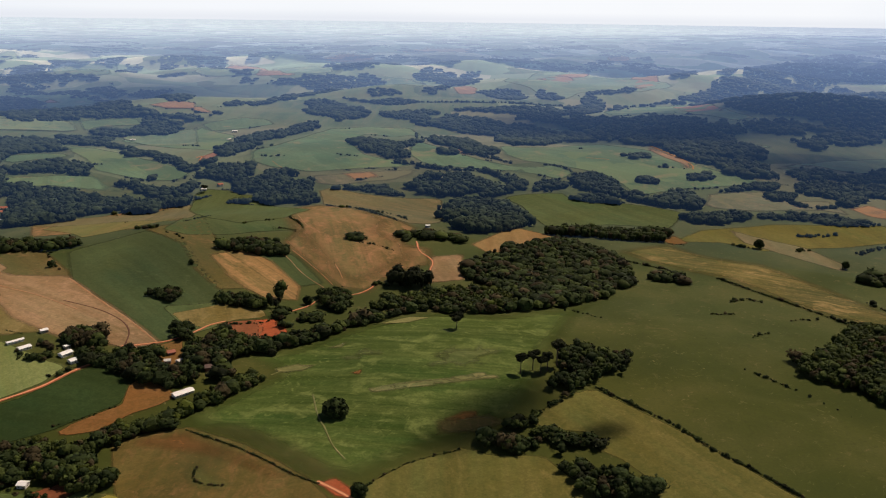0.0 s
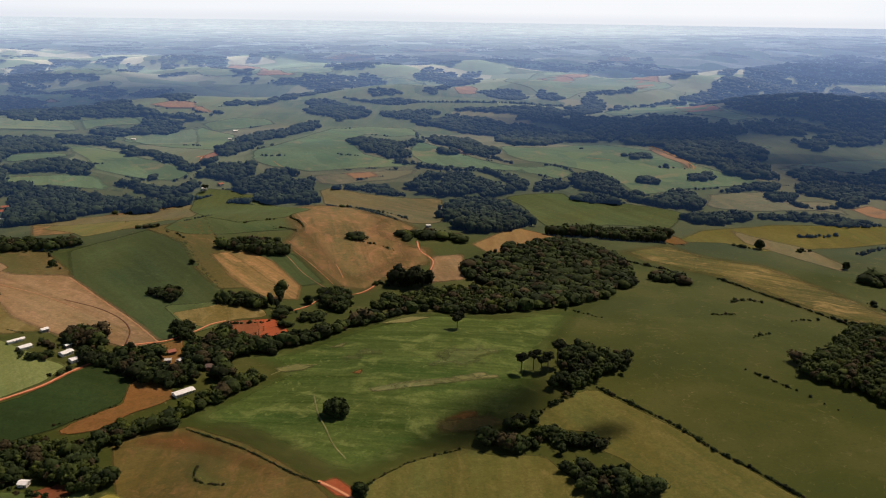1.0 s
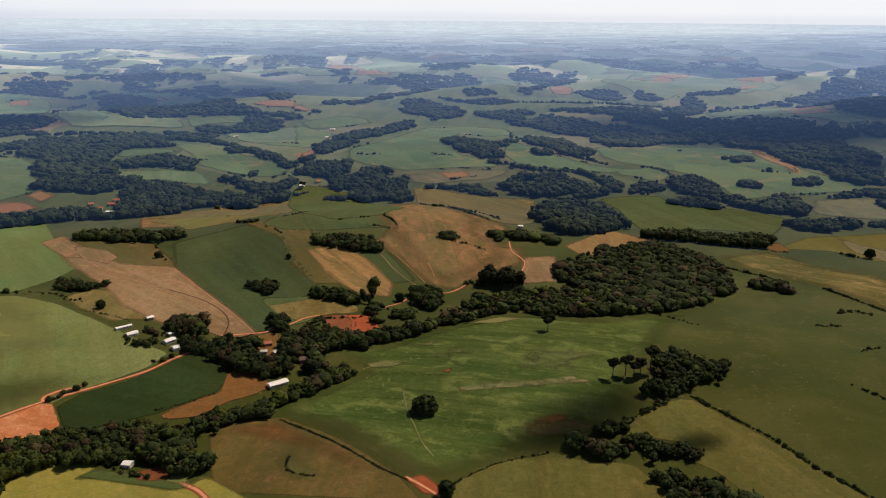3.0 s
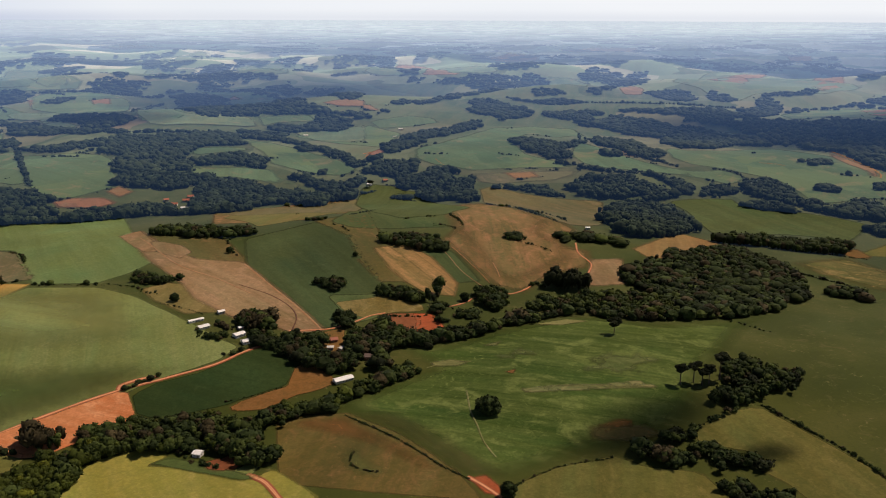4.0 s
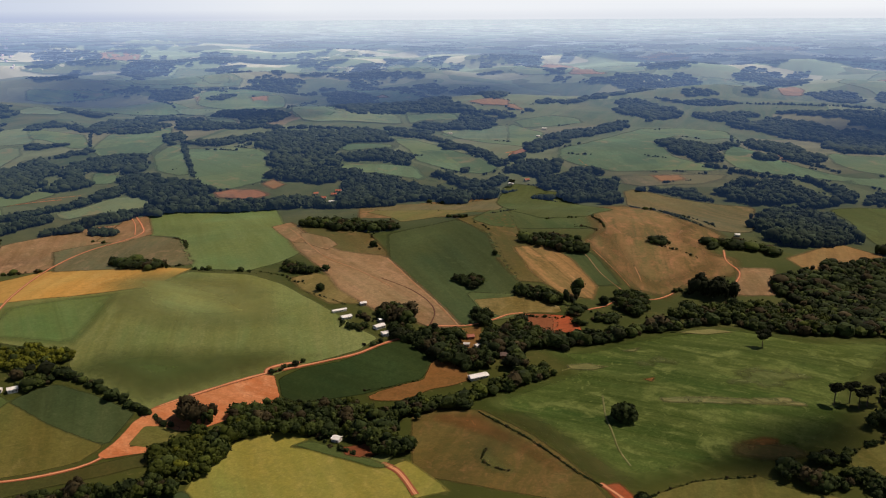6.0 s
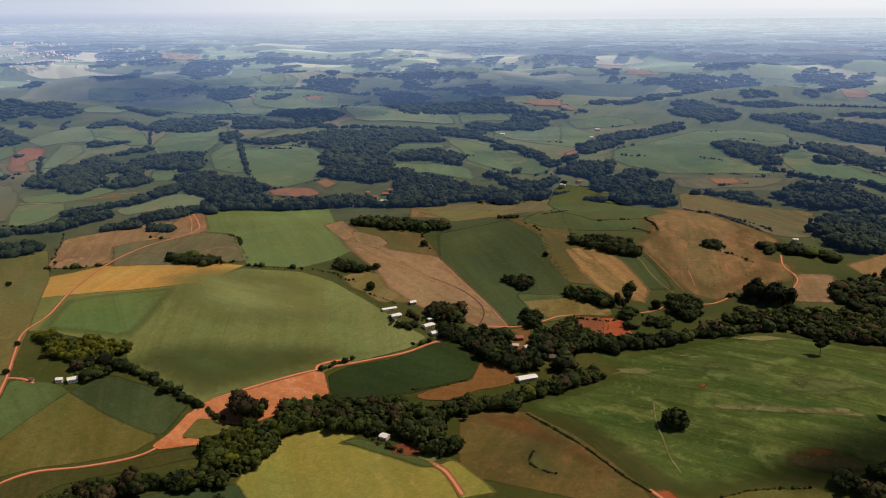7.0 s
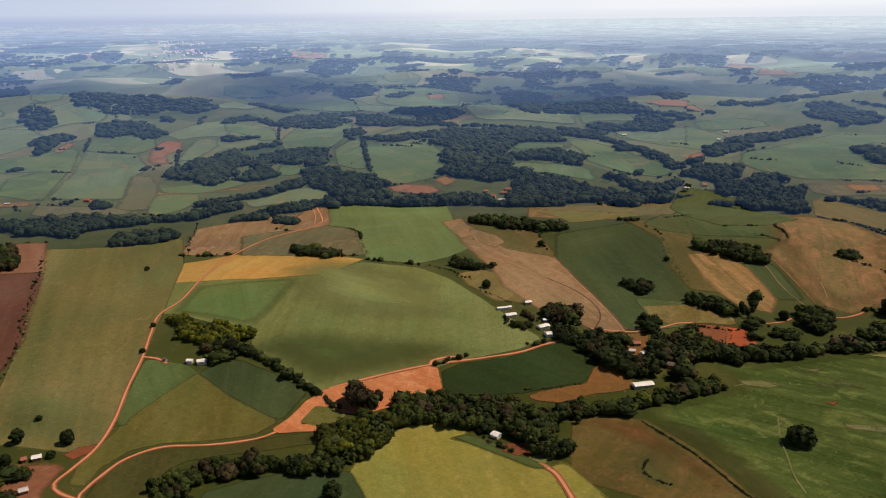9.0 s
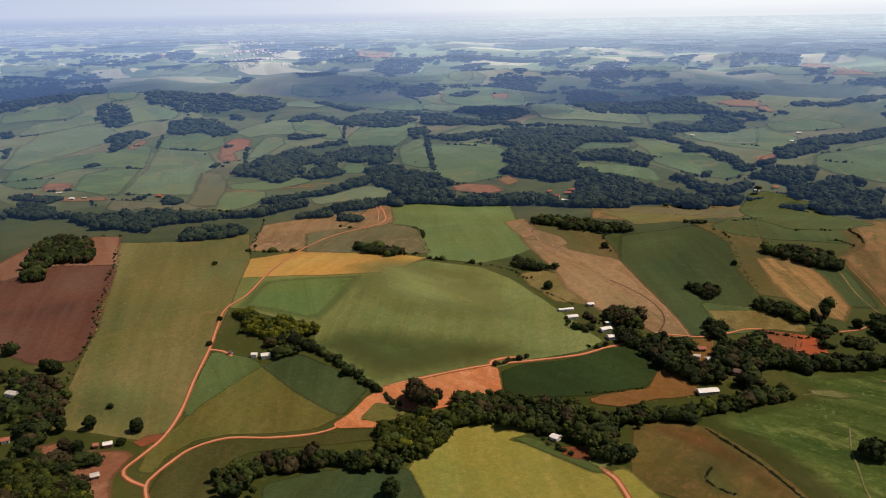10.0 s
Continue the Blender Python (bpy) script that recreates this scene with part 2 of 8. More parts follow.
# Crop copies for far fields: haze put into bluer base colours and emission.
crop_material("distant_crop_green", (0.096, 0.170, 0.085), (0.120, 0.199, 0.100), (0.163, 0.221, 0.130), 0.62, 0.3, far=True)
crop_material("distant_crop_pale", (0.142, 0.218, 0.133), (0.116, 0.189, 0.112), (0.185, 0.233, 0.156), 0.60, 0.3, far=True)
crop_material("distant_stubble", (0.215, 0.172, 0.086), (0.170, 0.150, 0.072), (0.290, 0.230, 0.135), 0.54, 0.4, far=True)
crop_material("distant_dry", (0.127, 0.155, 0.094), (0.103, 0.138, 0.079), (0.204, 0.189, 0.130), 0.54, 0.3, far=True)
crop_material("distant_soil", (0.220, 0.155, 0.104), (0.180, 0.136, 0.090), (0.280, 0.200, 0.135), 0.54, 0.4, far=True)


def road_material():
    n = Nodes("road_dirt")
    at = n.where()
    a, b = n.speck(at, 0.08, 4), n.speck(at, 0.9, 4, 0.7)
    across = n.add("ShaderNodeSeparateXYZ", {0: n.add("ShaderNodeTexCoord").outputs["UV"]}).outputs[0]
    edge = n.math("ABSOLUTE", n.math("SUBTRACT", across, 0.5))
    col = n.mix(a, (0.580, 0.260, 0.118), (0.490, 0.185, 0.076))
    col = n.mix(n.ramp(n.math("ADD", edge, n.math("MULTIPLY", b, 0.2)), 0.24, 0.38), col, (0.250, 0.070, 0.026))
    rut = n.math("ABSOLUTE", n.math("SUBTRACT", edge, 0.12))
    col = n.mix(n.ramp(rut, 0.0, 0.09, 0.5, 0.0), col, (0.720, 0.420, 0.250))
    n.put("Base Color", col)
    n.put("Roughness", 0.95)
    n.bump(b, 0.4, 0.1)
    MATS["road_dirt"] = n.mat


road_material()


def leaf_material(name, dark, light, far=False):
    n = Nodes(name)
    at = n.where()
    g = n.add("ShaderNodeNewGeometry").outputs["Random Per Island"]
    tone = n.speck(at, 0.09, 3)
    fine = n.speck(at, 1.1, 4, 0.7)
    col = n.mix(n.ramp(tone, 0.35, 0.65), dark, light)
    col = n.mix(n.math("MULTIPLY", n.math("POWER", g, 2.2), 0.5 if far else 0.85), col, tuple(1.9 * v for v in light))
    col = n.mix(n.ramp(fine, 0.35, 0.7, 0.55, 0.0), col, tuple(0.35 * v for v in dark))
    n.put("Base Color", col)
    n.put("Roughness", 0.8)
    n.put("Specular IOR Level", 0.08)
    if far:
        haze_emission(n)
    else:
        n.bump(fine, 0.8, 0.5)
    MATS[name] = n.mat


leaf_material("leaf_dark", (0.011, 0.018, 0.0065), (0.031, 0.046, 0.013))
leaf_material("leaf_mid", (0.017, 0.027, 0.008), (0.052, 0.070, 0.016))
leaf_material("leaf_olive", (0.027, 0.037, 0.006), (0.050, 0.064, 0.010))
leaf_material("leaf_bright", (0.056, 0.066, 0.007), (0.105, 0.115, 0.011))
leaf_material("leaf_pine", (0.010, 0.014, 0.006), (0.019, 0.024, 0.009))
leaf_material("leaf_brown", (0.028, 0.024, 0.011), (0.054, 0.044, 0.021))
leaf_material("leaf_grey", (0.020, 0.028, 0.011), (0.040, 0.047, 0.018))
leaf_material("leaf_blue", (0.011, 0.018, 0.011), (0.018, 0.028, 0.016))
# Far leaf copies, lightened and emitting, so the haze sits in the material.
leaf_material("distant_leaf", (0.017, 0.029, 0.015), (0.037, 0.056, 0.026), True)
leaf_material("hazed_leaf_pale", (0.026, 0.042, 0.021), (0.050, 0.070, 0.032), True)


def plain_material(name, colour, second, scale, rough, metal=0.0, bump=0.2):
    n = Nodes(name)
    at = n.add("ShaderNodeTexCoord").outputs["Object"]
    a, b = n.speck(at, scale, 4, 0.6), n.speck(at, scale * 9, 3, 0.6)
    col = n.mix(n.ramp(a, 0.4, 0.7), colour, second)
    col = n.mix(n.ramp(b, 0.5, 0.8, 0.0, 0.35), col, tuple(0.6 * v for v in second))
    n.put("Base Color", col)
    n.put("Roughness", rough)
    n.put("Metallic", metal)
    n.bump(b, bump, 0.03)
    MATS[name] = n.mat


plain_material("bark", (0.090, 0.065, 0.045), (0.060, 0.045, 0.035), 1.5, 0.9)
plain_material("white_metal", (0.850, 0.850, 0.850), (0.760, 0.750, 0.730), 0.4, 0.45)
plain_material("pale_metal", (0.600, 0.590, 0.570), (0.450, 0.420, 0.400), 0.4, 0.5)
plain_material("dark_roof", (0.120, 0.080, 0.070), (0.160, 0.110, 0.090), 0.5, 0.8)
plain_material("red_tile", (0.380, 0.130, 0.080), (0.300, 0.110, 0.075), 0.6, 0.8)
plain_material("white_wall", (0.700, 0.690, 0.660), (0.600, 0.560, 0.520), 0.5, 0.85)
plain_material("grey_wall", (0.340, 0.320, 0.300), (0.270, 0.250, 0.230), 0.5, 0.85)
plain_material("red_wall", (0.300, 0.150, 0.105), (0.240, 0.120, 0.090), 0.5, 0.85)
plain_material("wood_door", (0.160, 0.095, 0.055), (0.120, 0.070, 0.042), 2.0, 0.7)
plain_material("window_trim", (0.560, 0.540, 0.510), (0.480, 0.460, 0.430), 1.0, 0.6)
plain_material("window_glass", (0.030, 0.036, 0.042), (0.040, 0.046, 0.052), 0.3, 0.08, 0.0, 0.0)


def country_material(name, far):
    """Open country: a patchwork of pastures, crops and bare plots; haze is painted into the far part as paler colour
    and emission.
    """
    n = Nodes(name)
    plan = n.add("ShaderNodeUVMap", uv_map="plan").outputs[0]
    at = n.where()
    wobble = n.add("ShaderNodeTexNoise", {"Vector": plan, "Scale": 4.0, "Detail": 3.0}).outputs[1]
    moved = n.add("ShaderNodeVectorMath", {0: plan, 1: n.add("ShaderNodeVectorMath", {0: wobble, 1: (0.09, 0.09, 0.0)}, operation="MULTIPLY").outputs[0]}, operation="ADD").outputs[0]
    cell = n.add("ShaderNodeTexVoronoi", {"Vector": moved, "Scale": 3.7, "Randomness": 0.9}, distance="MINKOWSKI")
    cell.inputs["Exponent"].default_value = 4.0
    pick = n.add("ShaderNodeSeparateColor", {0: cell.outputs["Color"]}).outputs[0]
    ramp = n.add("ShaderNodeValToRGB", {0: pick})
    ramp.color_ramp.interpolation = "CONSTANT"
    stops = ((0.0, (0.080, 0.120, 0.052)), (0.16, (0.118, 0.156, 0.072)), (0.30, (0.054, 0.086, 0.038)), (0.42, (0.160, 0.200, 0.105)), (0.56, (0.100, 0.140, 0.066)),
             (0.70, (0.170, 0.176, 0.098)), (0.78, (0.070, 0.108, 0.050)), (0.92, (0.205, 0.165, 0.105)), (0.95, (0.140, 0.186, 0.090)))
    el = ramp.color_ramp.elements
    while len(el) < len(stops):
        el.new(0.5)
    for e, (p, c) in zip(el, stops):
        e.position, e.color = p, rgb(c)
    near = n.mix(n.ramp(n.speck(at, 0.006, 4), 0.4, 0.6), (0.072, 0.078, 0.016), (0.050, 0.062, 0.012))
    patch = ramp.outputs[0]
    lanes = n.speck(n.add("ShaderNodeVectorMath", {0: plan, 1: (34.0, 5.0, 0.0)}, operation="MULTIPLY").outputs[0], 1.0, 3, 0.6, 0.8)
    patch = n.mix(n.ramp(lanes, 0.40, 0.66, 0.0, 0.45), patch, (0.165, 0.165, 0.090))
    patch = n.mix(n.ramp(lanes, 0.30, 0.44, 0.4, 0.0), patch, (0.060, 0.088, 0.040))
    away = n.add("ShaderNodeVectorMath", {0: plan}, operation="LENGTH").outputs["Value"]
    # Not ripeness: sunlit haze put into the plot colours, paler with distance.
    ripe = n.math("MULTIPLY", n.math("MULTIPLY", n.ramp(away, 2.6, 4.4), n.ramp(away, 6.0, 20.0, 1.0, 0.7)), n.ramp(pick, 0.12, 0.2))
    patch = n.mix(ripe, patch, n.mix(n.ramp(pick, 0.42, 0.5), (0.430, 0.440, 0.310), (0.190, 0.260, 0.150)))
    grassy = n.mix(n.ramp(n.speck(at, 0.008, 4), 0.4, 0.6), (0.076, 0.090, 0.030), (0.054, 0.074, 0.023))
    near = n.mix(n.ramp(away, 0.55, 0.80), near, grassy)
    col = n.mix(n.ramp(away, 1.0, 1.5), near, patch)
    close = n.ramp(away, 1.0, 2.6, 1.0, 0.2)
    mid, fine = n.speck(at, 0.05, 6, 0.72, 0.9), n.speck(at, 0.5, 4, 0.7)
    wide = n.speck(at, 0.011, 3, 0.55, 0.6)
    col = n.mix(n.math("MULTIPLY", n.ramp(wide, 0.35, 0.50, 0.45, 0.0), close), col, (0.034, 0.046, 0.010))
    col = n.mix(n.ramp(wide, 0.50, 0.66, 0.0, 0.35), col, (0.115, 0.108, 0.036))
    col = n.mix(n.ramp(mid, 0.58, 0.70, 0.0, 0.4), col, (0.150, 0.118, 0.050))
    fleck = n.speck(at, 0.14, 5, 0.7, 1.2)
    col = n.mix(n.ramp(fleck, 0.60, 0.72, 0.0, 0.6), col, (0.230, 0.190, 0.085))
    col = n.mix(n.math("MULTIPLY", n.ramp(fleck, 0.28, 0.42, 0.5, 0.0), close), col, (0.030, 0.042, 0.010))
    col = n.mix(n.math("MULTIPLY", n.ramp(fine, 0.3, 0.75, 0.0, 0.4), close), col, (0.030, 0.042, 0.014))
    n.put("Base Color", col)
    n.put("Roughness", 0.85)
    n.put("Specular IOR Level", 0.05)
    n.bump(fine, 0.5, 0.35)
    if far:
        haze_emission(n)
    MATS[name] = n.mat


country_material("country", False)
country_material("hazed_country", True)


# Plain colour for the far town, with distance haze painted in as emission.
def haze_material(name, colour, strength=0.0):
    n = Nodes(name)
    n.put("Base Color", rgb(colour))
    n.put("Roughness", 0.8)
    haze_emission(n)
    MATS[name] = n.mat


haze_material("hazed_wall", (0.62, 0.48, 0.41))
haze_material("hazed_roof", (0.34, 0.16, 0.12))


def sky_material():
    """The pale hazy sky low over the horizon."""
    n = Nodes("hazy_sky")
    at = n.where()
    soft = n.speck(n.add("ShaderNodeVectorMath", {0: at, 1: (0.0005, 0.0005, 0.0016)}, operation="MULTIPLY").outputs[0], 1.0, 2, 0.4)
    up = n.add("ShaderNodeSeparateXYZ", {0: at}).outputs[2]
    col = n.mix(n.ramp(soft, 0.38, 0.62), (0.87, 0.93, 0.97), (1.06, 1.08, 1.06))
    col = n.mix(n.ramp(up, 244.0, 269.0, 0.45, 0.0), col, (0.80, 0.84, 0.89))
    side = n.add("ShaderNodeSeparateXYZ", {0: at}).outputs[0]
    col = n.mix(n.ramp(side, -3062.0, -1562.0, 1.0, 0.0), col, (0.52, 0.62, 0.82))
    west = n.math("MULTIPLY", n.ramp(side, -2875.0, -1437.0, 1.0, 0.0), n.ramp(up, 241.0, 266.0, 0.8, 0.0))
    col = n.mix(west, col, (0.44, 0.53, 0.76))
    n.put("Base Color", rgb((0, 0, 0)))
    n.put("Roughness", 1.0)
    n.put("Specular IOR Level", 0.0)
    n.put("Emission Color", col)
    n.put("Emission Strength", 1.0)
    MATS["hazy_sky"] = n.mat


sky_material()


# ---- mesh helpers ----
def mesh_object(name, verts, tris, material, parent=None, smooth=False, plan=None, rim=None):
    me = bpy.data.meshes.new(name)
    verts, tris = np.asarray(verts, np.float32) * np.float32(UNIT), np.asarray(tris, np.int32)
    me.vertices.add(len(verts))
    me.vertices.foreach_set("co", verts.ravel())
    k = tris.shape[1]
    me.loops.add(tris.size)
    me.loops.foreach_set("vertex_index", tris.ravel())
    me.polygons.add(len(tris))
    me.polygons.foreach_set("loop_start", np.arange(0, tris.size, k, dtype=np.int32))
    if plan is not None:
        layer = me.uv_layers.new(name="plan")
        layer.data.foreach_set("uv", np.asarray(plan, np.float32)[tris.ravel()].ravel())
    if rim is not None:
        layer = me.uv_layers.new(name="rim")
        layer.data.foreach_set("uv", np.asarray(rim, np.float32)[tris.ravel()].ravel())
    me.update(calc_edges=True)
    me.polygons.foreach_set("use_smooth", np.full(len(tris), smooth))
    for m in material if isinstance(material, (list, tuple)) else [material]:
        me.materials.append(MATS[m])
    ob = new(name, me)
    if parent:
        ob.parent = parent
    return ob


def part(name, bm, material, parent, label=""):
    me = bpy.data.meshes.new(name)
    bm.normal_update()
    bm.to_mesh(me)
    bm.free()
    me.materials.append(MATS[material])
    ob = new(name, me)
    ob.parent = parent
    return tagged(ob, label)


def smooth_line(pts, step):
    """A Catmull-Rom line through the points, in even steps."""
    p = np.array(pts, float)
    p = np.vstack([2 * p[0] - p[1], p, 2 * p[-1] - p[-2]])
    out = []
    for a, b, c, d in zip(p, p[1:], p[2:], p[3:]):
        k = max(2, int(np.linalg.norm(c - b) / step))
        t = (np.arange(k) / k)[:, None]
        out.append(0.5 * (2 * b + (c - a) * t + (2 * a - 5 * b + 4 * c - d) * t ** 2 + (3 * b - a - 3 * c + d) * t ** 3))
    return np.vstack(out + [p[-2:-1]])


def inside(points, poly):
    """Which points lie in the polygon."""
    x, y = points[:, 0], points[:, 1]
    hit = np.zeros(len(points), bool)
    q = np.asarray(poly, float)
    for (ax, ay), (bx, by) in zip(q, np.roll(q, -1, 0)):
        cross = (ay > y) != (by > y)
        with np.errstate(divide="ignore", invalid="ignore"):
            hit ^= cross & (x < (bx - ax) * (y - ay) / (by - ay) + ax)
    return hit


def rough_edge(pts, step, wander, rng, rounds=1, slack=1.0):
    """The outline, closed, with corners a little rounded and an uneven line."""
    p = np.array(pts, float)
    out = []
    for a, b in zip(p, np.roll(p, -1, 0)):
        k = max(1, int(np.linalg.norm(b - a) / step))
        t = (np.arange(k) / k)[:, None]
        out.append(a + (b - a) * t)
    q = np.vstack(out)
    for _ in range(rounds):
        q = 0.25 * np.roll(q, 1, 0) + 0.5 * q + 0.25 * np.roll(q, -1, 0)
    stray = rng.normal(0, wander, q.shape)
    slow = rng.normal(0, wander * slack, q.shape)
    for _ in range(4):
        slow = (np.roll(slow, 1, 0) + slow + np.roll(slow, -1, 0)) / 3
    return q + stray + slow * 2


# ---- ground ----
def build_ground():
    turns = np.radians(np.concatenate([np.arange(-60, 85, 0.6), np.arange(85, 300, 5.0)]))
    outs = [0.3, 60, 120, 180, 230]
    while outs[-1] < 120000:
        outs.append(outs[-1] + max(8.0, outs[-1] * 0.009))
    plan_r = np.array(outs)
    r = squeezed_radius(plan_r)
    x, y = -r[:, None] * np.sin(turns), r[:, None] * np.cos(turns)
    z = height(x, y)
    verts = np.stack([x, y, z], -1).reshape(-1, 3)
    plan = np.stack([-plan_r[:, None] * np.sin(turns), plan_r[:, None] * np.cos(turns)], -1).reshape(-1, 2) / 1000
    m, k = len(turns), len(r)
    i, j = np.meshgrid(np.arange(0, k - 1), np.arange(m), indexing="ij")
    quads = np.stack([i * m + j, i * m + (j + 1) % m, (i + 1) * m + (j + 1) % m, (i + 1) * m + j], -1).reshape(-1, 4)
    ob = mesh_object("ground", verts, quads[:, ::-1], ["country", "hazed_country"], smooth=True, plan=plan)
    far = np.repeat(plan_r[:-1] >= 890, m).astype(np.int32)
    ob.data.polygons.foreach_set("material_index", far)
    ob.data.update()
    tagged(ob, "rolling green farmland reaching a hazy horizon", "ground", kind="structure")
    return ob


build_ground()

LAYER = [0]
BORDERS = []


def crop_field(material, label, pts, turn=0, soft=0.0):
    """A field that lies on the ground as a thin skin of soil or crop."""
    rng = np.random.default_rng(len(pts) * 7 + int(abs(pts[0][0])))
    LAYER[0] += 1
    p = np.array(pts, float)
    c = p.mean(0)
    away = float(plan_distance(np.hypot(*c)))
    step = 6.0 if away < 1100 else 22.0 if away < 2000 else 45.0
    turn_way = np.sign(np.sum(p[:, 0] * np.roll(p[:, 1], -1) - np.roll(p[:, 0], -1) * p[:, 1]))
    along = np.roll(p, -1, 0) - np.roll(p, 1, 0)
    along /= np.linalg.norm(along, axis=1)[:, None] + 1e-9
    p = p + turn_way * np.stack([along[:, 1], -along[:, 0]], 1) * ((1.8 if soft else 3.2) if away < 700 else 5.0) * shrink(*c)
    step = min(step * shrink(*c), 0.10 * math.sqrt(np.prod(p.max(0) - p.min(0))))
    edge = rough_edge(p, step * 0.4, 1.3 if material == "pasture_spot" else min(0.4, step * 0.02), rng, 1, 2.5 if material == "pasture_spot" else 1.0)
    lo, hi = p.min(0), p.max(0)
    g = np.stack(np.meshgrid(np.arange(lo[0], hi[0], step), np.arange(lo[1], hi[1], step)), -1).reshape(-1, 2)
    g = g + rng.uniform(-0.2, 0.2, g.shape) * step
    g = g[inside(g, edge)]
    co = [Vector(v) for v in np.vstack([edge, g])]
    k = len(edge)
    res = delaunay_2d_cdt(co, [(i, (i + 1) % k) for i in range(k)], [list(range(k))], 1, 0.05)
    xy = np.array([tuple(v) for v in res[0]])
    tris = np.array([f for f in res[2] if len(f) == 3])
    over = 0.06 if soft else 0.0
    blend = 3.0 if soft > 10 else 0.6
    soft = soft / 3 if soft > 10 else soft or (3.5 if away < 700 else 8.0 if away < 1200 else 14.0)
    a, ab = edge, np.roll(edge, -1, 0) - edge
    within = np.full(len(xy), 1e9)
    for p0, s in zip(a, ab):
        u = np.clip(((xy - p0) @ s) / (s @ s + 1e-9), 0, 1)
        within = np.minimum(within, np.hypot(*(xy - p0 - u[:, None] * s).T))
    rim = np.stack([np.minimum(within / soft, 12.0), np.full(len(xy), blend)], 1)
    small = 0.12 * max(0.0, 1 - math.sqrt(np.prod(hi - lo)) / 140)
    lift = (0.06 + over + small + 0.002 * LAYER[0]) * (1 if away < 1100 else 2 if away < 2000 else 4)
    z = height(xy[:, 0], xy[:, 1]) + lift
    t = radians(turn)
    d = xy - c
    local = np.stack([d[:, 0] * math.cos(t) + d[:, 1] * math.sin(t), -d[:, 0] * math.sin(t) + d[:, 1] * math.cos(t), z], -1)
    # Far fields take the crop copies with haze painted in.
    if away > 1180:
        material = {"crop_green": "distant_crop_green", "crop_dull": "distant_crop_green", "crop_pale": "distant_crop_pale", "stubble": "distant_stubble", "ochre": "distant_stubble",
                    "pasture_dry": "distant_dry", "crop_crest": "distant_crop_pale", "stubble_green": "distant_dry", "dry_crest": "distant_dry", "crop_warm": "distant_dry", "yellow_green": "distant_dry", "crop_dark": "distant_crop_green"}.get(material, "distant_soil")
    out = plan_distance(np.hypot(xy[:, 0], xy[:, 1])) / np.hypot(xy[:, 0], xy[:, 1])
    ob = mesh_object("crop_field", local, tris, material, smooth=True, plan=xy * out[:, None] / 1000, rim=rim)
    ob.matrix_world = pose(UNIT * c[0], UNIT * c[1], 0, 0, 0, turn)
    if away > 780:
        BORDERS.extend((a, b) for a, b in zip(p, np.roll(p, -1, 0)))
    return tagged(ob, label, "field", kind="structure")


crop_field("pasture_bright", "bright green mottled pasture over a rounded rise", [(-164, 477), (-134, 517), (-115, 540), (-149, 574), (-106, 584), (-59, 634), (1, 672), (53, 651), (114, 675), (148, 701), (124, 651), (101, 589), (78, 545), (73, 502), (58, 471), (22, 442), (-2, 431), (-39, 403), (-59, 399), (-77, 410), (-113, 442), (-154, 466)], 80, 20)
crop_field("pasture_brown", "brownish green dry pasture with bare patches", [(-193, 450), (-180, 459), (-153, 465), (-112, 439), (-70, 402), (-49, 382), (-164, 379), (-180, 419)], 0)
crop_field("pasture_olive", "olive green pasture below a hedge", [(-35, 397), (-15, 417), (16, 433), (34, 425), (63, 425), (76, 403), (89, 388), (87, 377), (-37, 377)], 0)
crop_field("pasture_olive", "olive pasture strip beside a shrub line", [(63, 468), (86, 491), (107, 504), (125, 483), (162, 437), (200, 378), (120, 378), (124, 400), (109, 425), (98, 434), (97, 452), (67, 458)], 31)
crop_field("stubble_green", "large beige brown harvested field", [(-184, 967), (-163, 1108), (-98, 1068), (-48, 979), (-19, 922), (-42, 860), (-6, 851), (0, 811), (-17, 792), (-44, 768), (-62, 722), (-89, 731), (-115, 768), (-161, 840), (-145, 912)], 12, 14)
crop_field("stubble", "small beige field beside a dirt track", [(0, 827), (27, 839), (27, 769), (-5, 750)], 20)
crop_field("stubble_green", "beige harvested strip along a crest", [(-487, 974), (-459, 1005), (-422, 1075), (-358, 1135), (-273, 970), (-344, 940), (-335, 897), (-397, 878), (-441, 880)], 10)
crop_field("ochre", "ochre yellow harvested plot beside woodland", [(42, 870), (103, 972), (137, 938), (79, 853), (55, 853)], 0)
crop_field("crop_green", "broad pale green crop over a rounded hill", [(-646, 455), (-614, 487), (-543, 516), (-486, 555), (-491, 612), (-426, 617), (-386, 604), (-305, 560), (-276, 543), (-261, 539), (-267, 518), (-297, 482), (-308, 459), (-332, 428), (-353, 389), (-374, 391), (-436, 409), (-453, 426), (-544, 428), (-558, 421)], 31)
crop_field("yellow_crop", "yellow ripe grain field on a hilltop", [(-618, 483), (-666, 538), (-644, 582), (-537, 614), (-499, 625), (-488, 558), (-548, 520), (-595, 499)], 20)
crop_field("yellow_green", "yellow green rounded hill pasture", [(-274, 322), (-282, 342), (-284, 370), (-280, 388), (-260, 405), (-249, 408), (-245, 401), (-251, 390), (-249, 385), (-226, 389), (-207, 388), (-186, 384), (-171, 373), (-153, 355), (-245, 292), (-268, 315)], 42)
crop_field("crop_dark", "dark green crop beside the stream wood", [(-330, 263), (-316, 289), (-297, 306), (-277, 322), (-251, 303), (-240, 295), (-313, 244)], 20)
